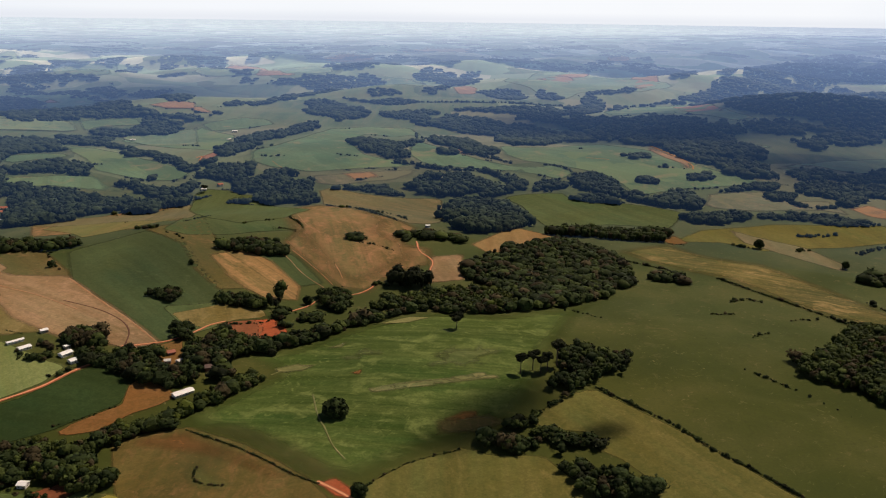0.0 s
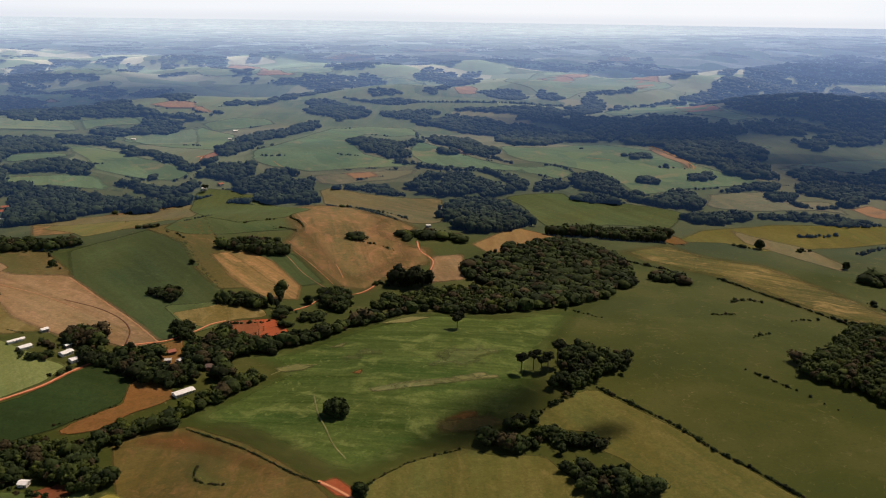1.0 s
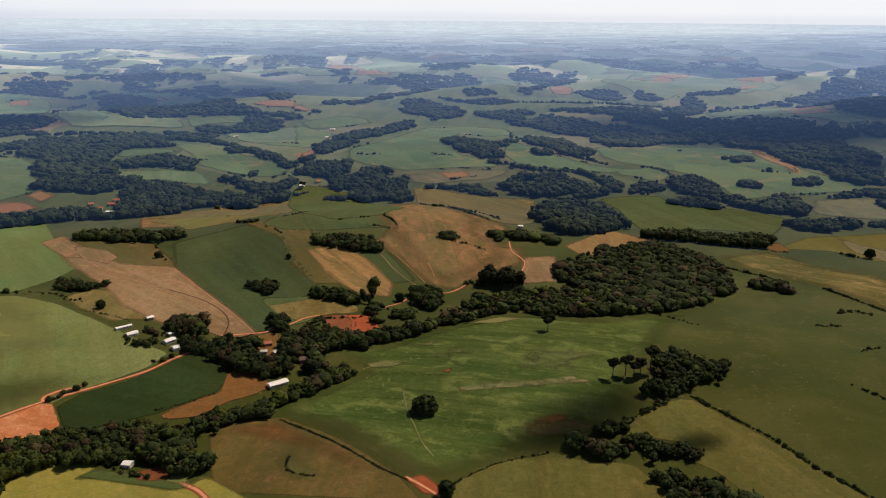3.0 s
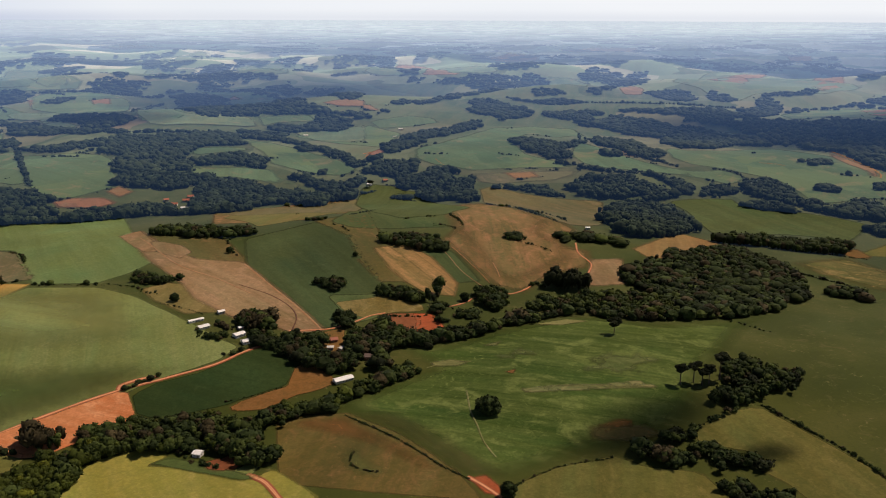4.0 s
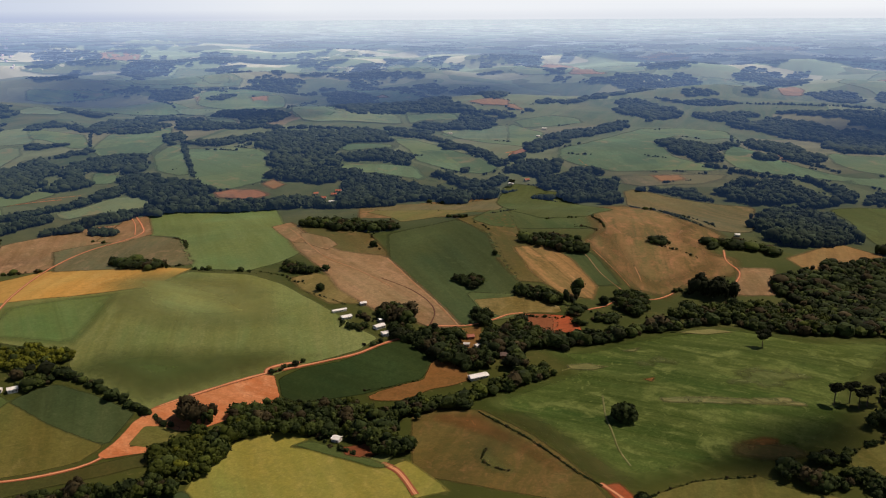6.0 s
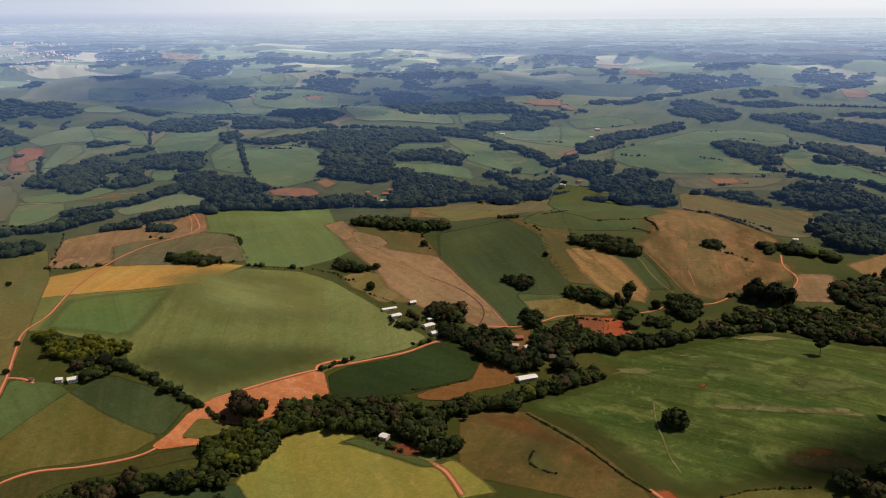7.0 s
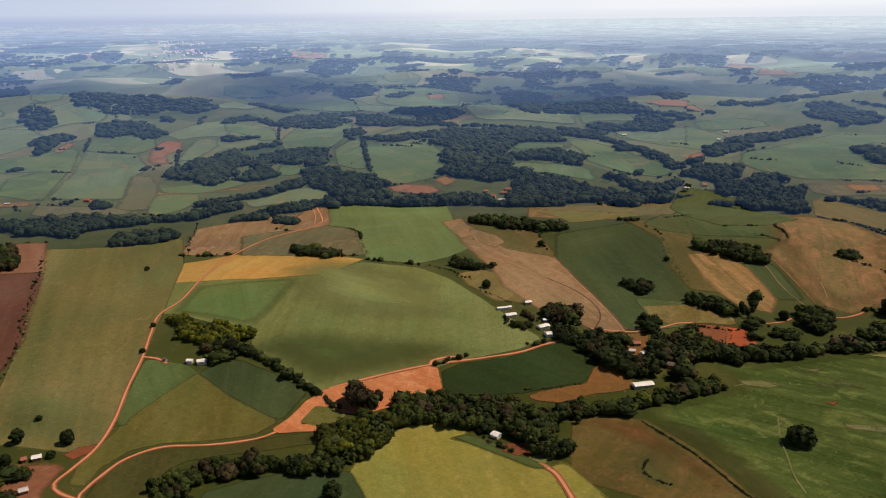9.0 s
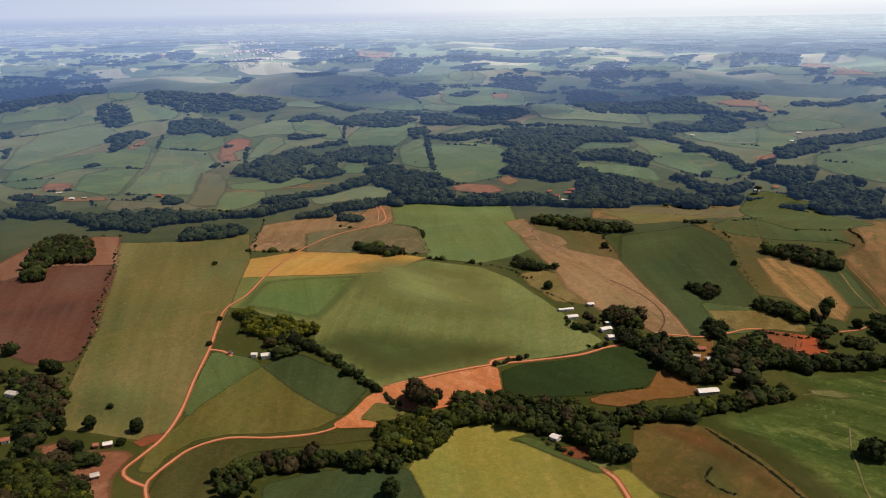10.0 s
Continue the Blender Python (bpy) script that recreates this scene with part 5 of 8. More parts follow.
house("pale shed among far valley trees", -1123.2, 622.9, 50, 9.6, 7.2, 3.1, "pale_metal", "grey_wall")


# ---- trees ----
def ico(level):
    bm = bmesh.new()
    bmesh.ops.create_icosphere(bm, subdivisions=level, radius=1.0)
    v = np.array([tuple(q.co) for q in bm.verts])
    f = np.array([[q.index for q in t.verts] for t in bm.faces])
    bm.free()
    return v, f


ICO = {k: ico(k) for k in (1, 2, 3)}


def crown_shape(level, leaves, leaf, rng, lumps=0.34):
    """A lumpy crown one metre in radius, with loose sprays of leaves over it."""
    v, f = ICO[level]
    bumps = rng.normal(0, 1, (9, 3))
    bumps /= np.linalg.norm(bumps, axis=1)[:, None]
    swell = np.maximum(v @ bumps.T, 0) ** 5
    r = 0.74 + lumps * swell.max(1) + rng.normal(0, 0.05, len(v))
    core = v * r[:, None] * np.array([1, 1, 0.85])
    if not leaves:
        return core, f
    d = rng.normal(0, 1, (leaves, 3))
    d[:, 2] = np.abs(d[:, 2]) * 1.1 - 0.35
    d /= np.linalg.norm(d, axis=1)[:, None]
    sw = np.maximum(d @ bumps.T, 0) ** 5
    mid = d * (0.76 + lumps * sw.max(1) + rng.uniform(-0.06, 0.14, leaves))[:, None] * np.array([1, 1, 0.85])
    a = rng.normal(0, 1, (leaves, 3))
    a /= np.linalg.norm(a, axis=1)[:, None]
    b = np.cross(a, d + rng.normal(0, 0.5, d.shape))
    b /= np.linalg.norm(b, axis=1)[:, None] + 1e-9
    s = leaf * rng.uniform(0.6, 1.3, leaves)[:, None]
    tri = np.stack([mid + a * s, mid - 0.5 * a * s + 0.8 * b * s, mid - 0.5 * a * s - 0.8 * b * s], 1).reshape(-1, 3)
    return np.vstack([core, tri]), np.vstack([f, len(core) + np.arange(3 * leaves).reshape(-1, 3)])


def clustered(lumps, leaves, leaf, rng):
    """A broad crown of several lumps of different size."""
    vs, fs, n = [], [], 0
    for i in range(lumps):
        v, f = crown_shape(2 if i == 0 else 1, leaves, leaf, rng)
        size = rng.uniform(0.50, 0.78)
        a = i * 2.4 + rng.uniform(-0.5, 0.5)
        out = 0.0 if i == 0 else rng.uniform(0.35, 0.58)
        v = v * size + np.array([math.cos(a) * out, math.sin(a) * out, rng.uniform(0.05, 0.42) if i == 0 else rng.uniform(-0.30, 0.18)])
        vs.append(v)
        fs.append(f + n)
        n += len(v)
    return np.vstack(vs), np.vstack(fs)


shapes = np.random.default_rng(5)
CROWNS = {"near": [clustered(4, 27, 0.26, shapes) for _ in range(10)], "mid": [crown_shape(2, 16, 0.26, shapes) for _ in range(8)],
          "far": [crown_shape(1, 0, 0.5, shapes) for _ in range(6)]}


def scatter(places, radius, tall, kind, rng):
    """Crowns at the places (x, y): verts and triangles of all of them."""
    vs, fs, n = [], [], 0
    tints = []
    z = height(places[:, 0], places[:, 1])
    for (x, y), g, r, h in zip(places, z, radius, tall):
        v, f = CROWNS[kind][rng.integers(len(CROWNS[kind]))]
        a = rng.uniform(0, 2 * math.pi)
        c, s = math.cos(a), math.sin(a)
        w = np.empty_like(v)
        w[:, 0], w[:, 1] = (v[:, 0] * c - v[:, 1] * s) * r + x, (v[:, 0] * s + v[:, 1] * c) * r + y
        base = max(h - 0.95 * r, 0.35 * h)
        w[:, 2] = g + base + np.where(v[:, 2] > 0, v[:, 2] * (h - base), v[:, 2] * base * 1.2)
        vs.append(w)
        fs.append(f + n)
        tints.append(np.full(len(f), rng.choice(4, p=(0.58, 0.20, 0.12, 0.10)), np.int32))
        n += len(v)
    return np.vstack(vs), np.vstack(fs), np.concatenate(tints)


SPECIES = {"leaf_dark": ("leaf_dark", "leaf_mid", "leaf_brown", "leaf_pine"), "leaf_mid": ("leaf_mid", "leaf_dark", "leaf_brown", "leaf_olive"),
           "leaf_olive": ("leaf_olive", "leaf_mid", "leaf_olive", "leaf_bright"), "leaf_bright": ("leaf_bright", "leaf_olive", "leaf_bright", "leaf_mid"),
           "leaf_pine": ("leaf_pine", "leaf_dark", "leaf_pine", "leaf_pine"), "leaf_brown": ("leaf_brown", "leaf_dark", "leaf_mid", "leaf_brown"),
           "leaf_grey": ("leaf_grey", "leaf_dark", "leaf_grey", "leaf_mid"), "leaf_blue": ("leaf_blue", "leaf_pine", "leaf_grey", "leaf_blue"),
           "distant_leaf": ("distant_leaf", "hazed_leaf_pale", "distant_leaf", "distant_leaf"),
           "hazed_leaf_pale": ("hazed_leaf_pale", "distant_leaf", "hazed_leaf_pale", "hazed_leaf_pale")}
TREES = [0]


def woodland(label, pts, tall, leaf, cover):
    rng = np.random.default_rng(TREES[0] + 11)
    TREES[0] += 1
    p = np.array(pts, float)
    away = float(plan_distance(np.hypot(*p.mean(0))))
    k = shrink(*p.mean(0))
    gap = max(4.0, away / (165 if away < 900 else 235)) * k
    edge = rough_edge(p, gap * 1.2, gap * 0.35, rng, 1, 3.0)
    lo, hi = p.min(0), p.max(0)
    g = np.stack(np.meshgrid(np.arange(lo[0], hi[0], gap), np.arange(lo[1], hi[1], gap * 0.88)), -1)
    g[1::2, :, 0] += gap / 2
    g = g.reshape(-1, 2)
    g = g + rng.uniform(-0.38, 0.38, g.shape) * gap
    g = g[inside(g, edge)]
    if away < 900:
        lines = [(p0, s, s @ s + 1e-9) for p0, s in zip(edge, np.roll(edge, -1, 0) - edge)]
        off = np.min([np.hypot(*(g - p0 - np.clip(((g - p0) @ s) / q, 0, 1)[:, None] * s).T) for p0, s, q in lines], 0)
        g = g[off > 0.2 * gap] if (off > 0.2 * gap).sum() > 3 else g
    if away > 900 and len(g) > 500:
        within = np.full(len(g), 1e9)
        for p0, s in zip(edge, np.roll(edge, -1, 0) - edge):
            u = np.clip(((g - p0) @ s) / (s @ s + 1e-9), 0, 1)
            within = np.minimum(within, np.hypot(*(g - p0 - u[:, None] * s).T))
        q = g / (gap * 4.2)
        glade = np.sin(q[:, 0] * 1.3 + np.sin(q[:, 1] * 0.9) * 1.6) + np.sin(q[:, 1] * 1.1 + np.sin(q[:, 0] * 0.7 + 2.0) * 1.8)
        stay = (within > 0.35 * gap) & (glade < 1.6) & (within > gap * (0.9 * glade - 0.3))
        g = g[stay] if stay.sum() > 5 else g
    g = g[rng.random(len(g)) < cover]
    if not len(g):
        g = p.mean(0)[None]
    strays = edge[rng.random(len(edge)) < (0.07 if away < 900 else 0.12)]
    g = np.vstack([g, strays + rng.normal(0, 0.5 * gap, strays.shape)])
    radius = gap * np.clip(rng.lognormal(-0.32, 0.44, len(g)), 0.34, 1.9)
    h = tall * k * np.clip(0.52 + 0.42 * radius / gap + rng.normal(0, 0.12, len(g)), 0.4, 1.35)
    kind = "near" if away < 760 else "mid" if away < 1400 else "far"
    for hx, hy, clear in HOUSE_CLEARINGS:
        # Trees on the camera's side go too, so that houses stay in view.
        front = g - np.array([hx, hy]) * (1 - 7.0 / math.hypot(hx, hy))
        keep = (np.hypot(*(g - np.array([hx, hy])).T) > clear) & (np.hypot(*front.T) > clear)
        g, radius, h = g[keep], radius[keep], h[keep]
    v, f, tint = scatter(g, radius, h, kind, rng)
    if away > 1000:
        leaf = "hazed_leaf_pale" if leaf == "leaf_grey" else "distant_leaf"
    out = plan_distance(np.hypot(v[:, 0], v[:, 1])) / np.hypot(v[:, 0], v[:, 1])
    ob = mesh_object("woodland", v, f, SPECIES[leaf], smooth=True, plan=v[:, :2] * out[:, None] / 1000)
    ob.data.polygons.foreach_set("material_index", tint)
    return tagged(ob, label, "woodland", kind="stuff")


def hedgerow(label, pts, size, gap, leaf, width):
    rng = np.random.default_rng(TREES[0] + 11)
    TREES[0] += 1
    k = shrink(*np.mean(pts, 0))
    size, gap, width = size * k, gap * k, width * k
    line = smooth_line(pts, gap)
    n = max(1, int(width / max(size * 0.7, 0.5)))
    g = np.repeat(line, n, 0)
    g = g + rng.normal(0, 0.3 * gap + 0.25 * width, g.shape)
    g = g[rng.random(len(g)) < 0.86]
    s = size * np.clip(rng.lognormal(0, 0.35, len(g)), 0.45, 2.0)
    away = float(plan_distance(np.hypot(*line.mean(0))))
    v, f, tint = scatter(g, s * 0.62, s, "near" if away < 500 else "mid" if away < 1500 else "far", rng)
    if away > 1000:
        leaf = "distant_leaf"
    out = plan_distance(np.hypot(v[:, 0], v[:, 1])) / np.hypot(v[:, 0], v[:, 1])
    ob = mesh_object("hedgerow", v, f, SPECIES[leaf], smooth=False, plan=v[:, :2] * out[:, None] / 1000)
    ob.data.polygons.foreach_set("material_index", tint)
    return tagged(ob, label, "hedge", kind="stuff")


woodland("small dark copse beside a hedge", [(203, 784), (227, 798), (253, 788), (248, 764), (226, 761), (206, 769)], 7, "leaf_dark", 1.0)
woodland("small round copse on a crop slope", [(-257, 687), (-247, 695), (-224, 684), (-221, 669), (-235, 664), (-251, 672)], 8, "leaf_dark", 1.0)
woodland("dark copse on a hill slope", [(-235, 825), (-220, 842), (-190, 842), (-165, 836), (-156, 817), (-145, 801), (-152, 793), (-177, 804), (-212, 810)], 9, "leaf_dark", 1.0)
woodland("long dark copse on the hill crest", [(-497, 829), (-486, 847), (-437, 837), (-374, 837), (-367, 818), (-401, 806), (-441, 803), (-477, 811)], 8, "leaf_dark", 1.0)
woodland("small dark thicket on the crest", [(-337, 900), (-309, 904), (-304, 893), (-329, 888)], 5, "leaf_dark", 1.0)
woodland("trees round a farmhouse", [(-472, 365), (-468, 376), (-457, 382), (-440, 396), (-431, 392), (-446, 377), (-464, 371)], 6, "leaf_dark", 0.6)
hedgerow("dark green tree line between fields", [(-464, 388), (-442, 403), (-408, 398), (-378, 390), (-357, 386)], 5.0, 1.8, "leaf_dark", 5)
woodland("dark copse below the valley wood", [(-837, 577), (-830, 607), (-799, 642), (-767, 618), (-779, 592), (-798, 558)], 8, "leaf_dark", 1.0)
woodland("small copse beside the hill road", [(-745, 746), (-733, 766), (-702, 755), (-706, 741), (-729, 735)], 7, "leaf_dark", 1.0)
woodland("low thicket strip above the yellow field", [(-594, 619), (-556, 637), (-528, 636), (-517, 620), (-535, 612), (-582, 613)], 7, "leaf_dark", 1.0)
woodland("dark thicket above the farmyard", [(-412, 644), (-403, 660), (-368, 659), (-361, 647), (-379, 641), (-402, 633)], 7, "leaf_dark", 1.0)
woodland("loose trees round homesteads", [(-611, 254), (-594, 258), (-574, 260), (-539, 258), (-508, 241), (-483, 223), (-467, 204), (-438, 202), (-409, 209), (-392, 192), (-430, 165)], 7, "leaf_mid", 0.36)
woodland("dark valley forest", [(16, 1135), (56, 1161), (80, 1152), (119, 1062), (120, 997), (86, 929), (52, 915), (20, 939), (11, 1004)], 11, "leaf_dark", 1.0)
woodland("dark woodland belt beyond the pasture", [(133, 942), (187, 977), (233, 969), (286, 964), (273, 937), (233, 934), (193, 936), (139, 930)], 10, "leaf_dark", 1.0)
hedgerow("shrub line along a pasture fence", [(109, 507), (126, 488), (151, 458), (164, 433), (180, 413), (198, 387)], 1.5, 1.1, "leaf_dark", 0)
hedgerow("shrub line across open pasture", [(281, 778), (306, 727), (329, 682), (347, 642)], 1.8, 1.5, "leaf_dark", 0)
hedgerow("shrub line beside a copse", [(192, 851), (215, 831), (240, 812)], 1.8, 1.5, "leaf_dark", 0)
hedgerow("broken low shrub line", [(222, 540), (243, 512)], 1.3, 1.4, "leaf_dark", 0)
hedgerow("sparse low shrub line", [(246, 509), (265, 476), (277, 458)], 1.1, 8.0, "leaf_dark", 0)
hedgerow("low hedge at the pasture edge", [(-153, 463), (-111, 434), (-80, 409), (-62, 398)], 0.8, 0.5, "leaf_dark", 0)
hedgerow("low shrubs at the pasture edge", [(-37, 396), (-15, 419), (15, 432)], 0.9, 1.2, "leaf_dark", 0)
hedgerow("shrubs along a field corner", [(90, 494), (71, 476), (61, 465)], 1.8, 3.4, "leaf_dark", 0)
hedgerow("low hedge along the crest", [(-100, 1096), (-67, 1054), (-34, 974)], 2.2, 4.0, "leaf_dark", 0)
hedgerow("shrubs beside the big wood", [(113, 671), (126, 659), (139, 646)], 1.6, 4.0, "leaf_dark", 0)
hedgerow("low hedge round ploughed land", [(-847, 500), (-734, 418), (-627, 338), (-573, 294), (-539, 260)], 1.5, 4.5, "leaf_dark", 0)
hedgerow("shrubs along the road bank", [(-307, 463), (-302, 475), (-295, 486)], 2.6, 2.4, "leaf_dark", 0)
hedgerow("low thicket in pasture", [(269, 702), (284, 709), (295, 703)], 2.0, 2.6, "leaf_dark", 3)
hedgerow("low dark thicket strip", [(237, 664), (258, 666)], 1.3, 2.0, "leaf_dark", 2)
hedgerow("shrubs beside a dark grove", [(300, 648), (322, 655)], 1.8, 3.0, "leaf_dark", 2)
hedgerow("small shrubs on a slope", [(253, 606), (270, 619)], 1.6, 3.0, "leaf_dark", 2)
hedgerow("shrubs along the dark crop edge", [(-237, 468), (-221, 480), (-207, 494)], 1.2, 1.6, "leaf_dark", 0)
hedgerow("dark hedge below the crop", [(-283, 434), (-263, 445), (-246, 453)], 1.8, 2.0, "leaf_dark", 0)
hedgerow("shrubs below the farm sheds", [(-297, 546), (-286, 544), (-278, 553)], 2.4, 2.0, "leaf_mid", 3)
hedgerow("garden trees round the farmyard", [(-292, 569), (-281, 564), (-275, 563)], 3.5, 2.4, "leaf_brown", 5)
hedgerow("garden bushes beside the front house", [(-241, 404), (-233, 401), (-224, 396)], 3.2, 2.6, "leaf_brown", 4)
hedgerow("dark bushes below the front house", [(-221, 397), (-214, 394), (-207, 393)], 2.6, 2.2, "leaf_dark", 2)
hedgerow("short dark hedge in a field", [(-293, 874), (-281, 865), (-267, 849)], 1.6, 2.0, "leaf_dark", 0)
hedgerow("dark hedge near the crest", [(-294, 939), (-284, 958), (-274, 979)], 1.6, 2.0, "leaf_dark", 0)
hedgerow("dark hedge at a field corner", [(-173, 957), (-159, 929), (-148, 901)], 1.8, 2.0, "leaf_dark", 0)
hedgerow("dark hedge in green crop", [(-180, 890), (-168, 897), (-155, 888)], 1.4, 2.2, "leaf_dark", 0)
hedgerow("dark bushes at a field corner", [(-613, 746), (-589, 732), (-559, 700)], 1.8, 2.4, "leaf_dark", 0)
hedgerow("shrubs down a field edge", [(-812, 688), (-748, 620), (-684, 555)], 1.8, 6.0, "leaf_dark", 0)
hedgerow("round bushes above the yellow grain", [(-668, 571), (-659, 580), (-647, 583)], 2.8, 5.0, "leaf_dark", 0)
hedgerow("dark trees at a stubble edge", [(-392, 803), (-373, 775), (-356, 749)], 3.5, 6.0, "leaf_dark", 0)
hedgerow("low scrub along a field edge", [(-485, 623), (-463, 621), (-432, 625), (-405, 627)], 1.0, 5.0, "leaf_dark", 0)
hedgerow("low scrub below a copse", [(-398, 628), (-383, 618), (-365, 617)], 1.6, 4.0, "leaf_dark", 0)
hedgerow("low hedge across paddock", [(-359, 597), (-333, 591), (-310, 584)], 0.9, 2.0, "leaf_dark", 0)
hedgerow("dark scrub strip on a far pasture", [(434, 961), (457, 959), (485, 961)], 2.4, 3.0, "leaf_dark", 4)
hedgerow("dark scrub strip beside pasture", [(472, 878), (498, 898), (518, 908)], 2.6, 3.0, "leaf_dark", 4)
hedgerow("small dark scrub on pasture", [(407, 888), (418, 888)], 2.4, 3.0, "leaf_dark", 4)
woodland("dark copse beyond pasture", [(412, 776), (433, 791), (469, 783), (455, 756), (424, 759)], 8, "leaf_dark", 1.0)
hedgerow("dark hedge beyond a copse", [(220, 935), (258, 927), (290, 913)], 1.6, 2.2, "leaf_dark", 0)
woodland("dense dark trees round the homesteads", [(-580, 248), (-571, 259), (-530, 253), (-503, 236), (-474, 210), (-477, 202), (-508, 210), (-538, 230)], 8, "leaf_dark", 0.7)
woodland("green orchard trees below the homesteads", [(-466, 184), (-460, 194), (-428, 193), (-398, 195), (-387, 189), (-424, 163)], 7, "leaf_olive", 0.6)
hedgerow("garden bushes beside the farm sheds", [(-300, 555), (-292, 548), (-282, 547), (-275, 556)], 2.6, 2.0, "leaf_dark", 2)
hedgerow("dark bushes below the farmhouse", [(-267, 526), (-259, 527), (-255, 535)], 2.2, 2.0, "leaf_dark", 2)
hedgerow("dark hedge round the tilled plots", [(-170, 628), (-156, 632), (-140, 635), (-133, 642)], 1.8, 2.0, "leaf_dark", 0)
hedgerow("low scrub below a copse", [(-426, 630), (-413, 630), (-398, 628)], 1.2, 3.0, "leaf_dark", 0)
hedgerow("low brown scrub round a hollow", [(-134, 417), (-132, 405), (-124, 399), (-113, 397)], 0.9, 0.6, "leaf_brown", 1)
woodland("dark trees round the valley farm", [(-51, 863), (-39, 895), (-21, 912), (-3, 906), (18, 901), (27, 880), (12, 866), (-8, 877), (-31, 865)], 7, "leaf_dark", 0.6)
woodland("small dark copse in harvested land", [(-95, 855), (-85, 867), (-71, 864), (-75, 849), (-90, 844)], 6, "leaf_dark", 1.0)
hedgerow("broken scrub line across harvested land", [(-94, 859), (-78, 850), (-61, 844), (-43, 833)], 1.4, 2.2, "leaf_dark", 1)
hedgerow("low hedge on the harvested crest", [(-152, 1138), (-110, 1113), (-73, 1026), (-45, 963)], 1.8, 2.4, "leaf_dark", 1)
hedgerow("scrub beside the dirt road", [(-59, 743), (-53, 749), (-44, 743)], 3.0, 2.6, "leaf_dark", 2)
hedgerow("dark scrub on the green slope", [(-181, 899), (-166, 893), (-153, 881)], 1.2, 2.0, "leaf_dark", 1)
hedgerow("low dark bushes below the village road", [(-117, 659), (-106, 654), (-96, 652)], 2.2, 2.4, "leaf_dark", 2)


woodland("large mixed stream woodland with uneven crowns", [(-305, 413), (-295, 418), (-280, 427), (-268, 434), (-251, 441), (-234, 447), (-217, 445), (-204, 452), (-195, 456), (-193, 446), (-182, 425), (-181, 411), (-172, 395), (-177, 388), (-193, 392), (-204, 401), (-214, 406), (-226, 415), (-234, 415), (-246, 409), (-258, 402), (-269, 395), (-281, 388), (-295, 397)], 9, "leaf_mid", .95)
woodland("olive stream woodland below the bare soil", [(-321, 355), (-315, 360), (-307, 375), (-303, 391), (-299, 405), (-292, 405), (-279, 392), (-280, 375), (-279, 358), (-281, 341), (-279, 328), (-311, 318), (-310, 322), (-302, 333), (-312, 344)], 8, "leaf_olive", .95)
woodland("tall brownish trees beside bare soil", [(-331, 381), (-340, 396), (-330, 394), (-321, 393), (-310, 398), (-311, 398), (-309, 389), (-323, 381)], 13, "leaf_brown", 1)
woodland("mixed dark stream woodland with brown crowns", [(-342, 240), (-354, 253), (-360, 261), (-354, 268), (-346, 282), (-336, 295), (-328, 301), (-314, 306), (-305, 315), (-298, 327), (-291, 323), (-274, 319), (-268, 320), (-283, 320), (-296, 310), (-306, 297), (-321, 285), (-332, 273), (-335, 266), (-329, 258), (-326, 248), (-340, 237)], 9, "leaf_mid", .95)
woodland("tall bare brownish trees along the stream", [(-328, 282), (-344, 300), (-336, 302), (-321, 308), (-308, 299)], 12, "leaf_brown", .9)
woodland("green tree belt behind the white barn", [(-201, 449), (-205, 458), (-195, 470), (-187, 476), (-175, 470), (-165, 476), (-156, 496), (-143, 509), (-131, 525), (-119, 529), (-118, 532), (-122, 523), (-138, 507), (-150, 492), (-159, 483), (-163, 469), (-172, 461), (-181, 453), (-191, 449)], 7, "leaf_mid", 1)
woodland("dark trees round the hamlet houses", [(-231, 537), (-222, 551), (-208, 562), (-202, 564), (-194, 535), (-181, 525), (-173, 526), (-155, 521), (-166, 522), (-174, 523), (-191, 527), (-210, 530), (-222, 539)], 8, "leaf_dark", .85)
woodland("dark trees behind the hamlet houses", [(-184, 570), (-181, 582), (-169, 604), (-165, 613), (-153, 594), (-141, 586), (-117, 574), (-103, 572), (-126, 576), (-150, 567), (-156, 555), (-145, 533), (-151, 523), (-163, 534), (-171, 537), (-173, 555)], 8, "leaf_dark", .85)
woodland("dark riverside tree belt", [(-180, 583), (-165, 589), (-147, 586), (-123, 598), (-116, 608), (-108, 609), (-91, 620), (-74, 631), (-57, 646), (-39, 656), (-21, 672), (-11, 682), (-13, 676), (-34, 653), (-56, 635), (-73, 621), (-89, 603), (-96, 591), (-108, 584), (-134, 588), (-146, 581), (-160, 568), (-165, 558), (-172, 562)], 7, "leaf_dark", 1)
woodland("lighter green woodland canopy along the stream", [(-54, 669), (-37, 704), (-22, 715), (-1, 731), (20, 739), (41, 737), (57, 727), (70, 696), (77, 674), (57, 661), (38, 664), (18, 665), (-1, 682), (-21, 681), (-35, 671)], 8, "leaf_mid", 1)
woodland("dense dark valley woodland with an even canopy", [(26, 802), (39, 819), (70, 845), (98, 878), (125, 899), (152, 903), (185, 873), (199, 823), (194, 776), (171, 743), (143, 708), (119, 692), (100, 698), (79, 686), (57, 736), (42, 757), (27, 766)], 8, "leaf_dark", 1)
woodland("tall dark square plantation", [(-44, 735), (-45, 755), (-34, 763), (-10, 762), (-8, 752), (-23, 734)], 15, "leaf_pine", 1)
woodland("dark trees beside the dirt road", [(-104, 709), (-94, 716), (-85, 725), (-79, 720), (-73, 706), (-75, 679), (-78, 658), (-89, 670), (-99, 691)], 9, "leaf_dark", 1)
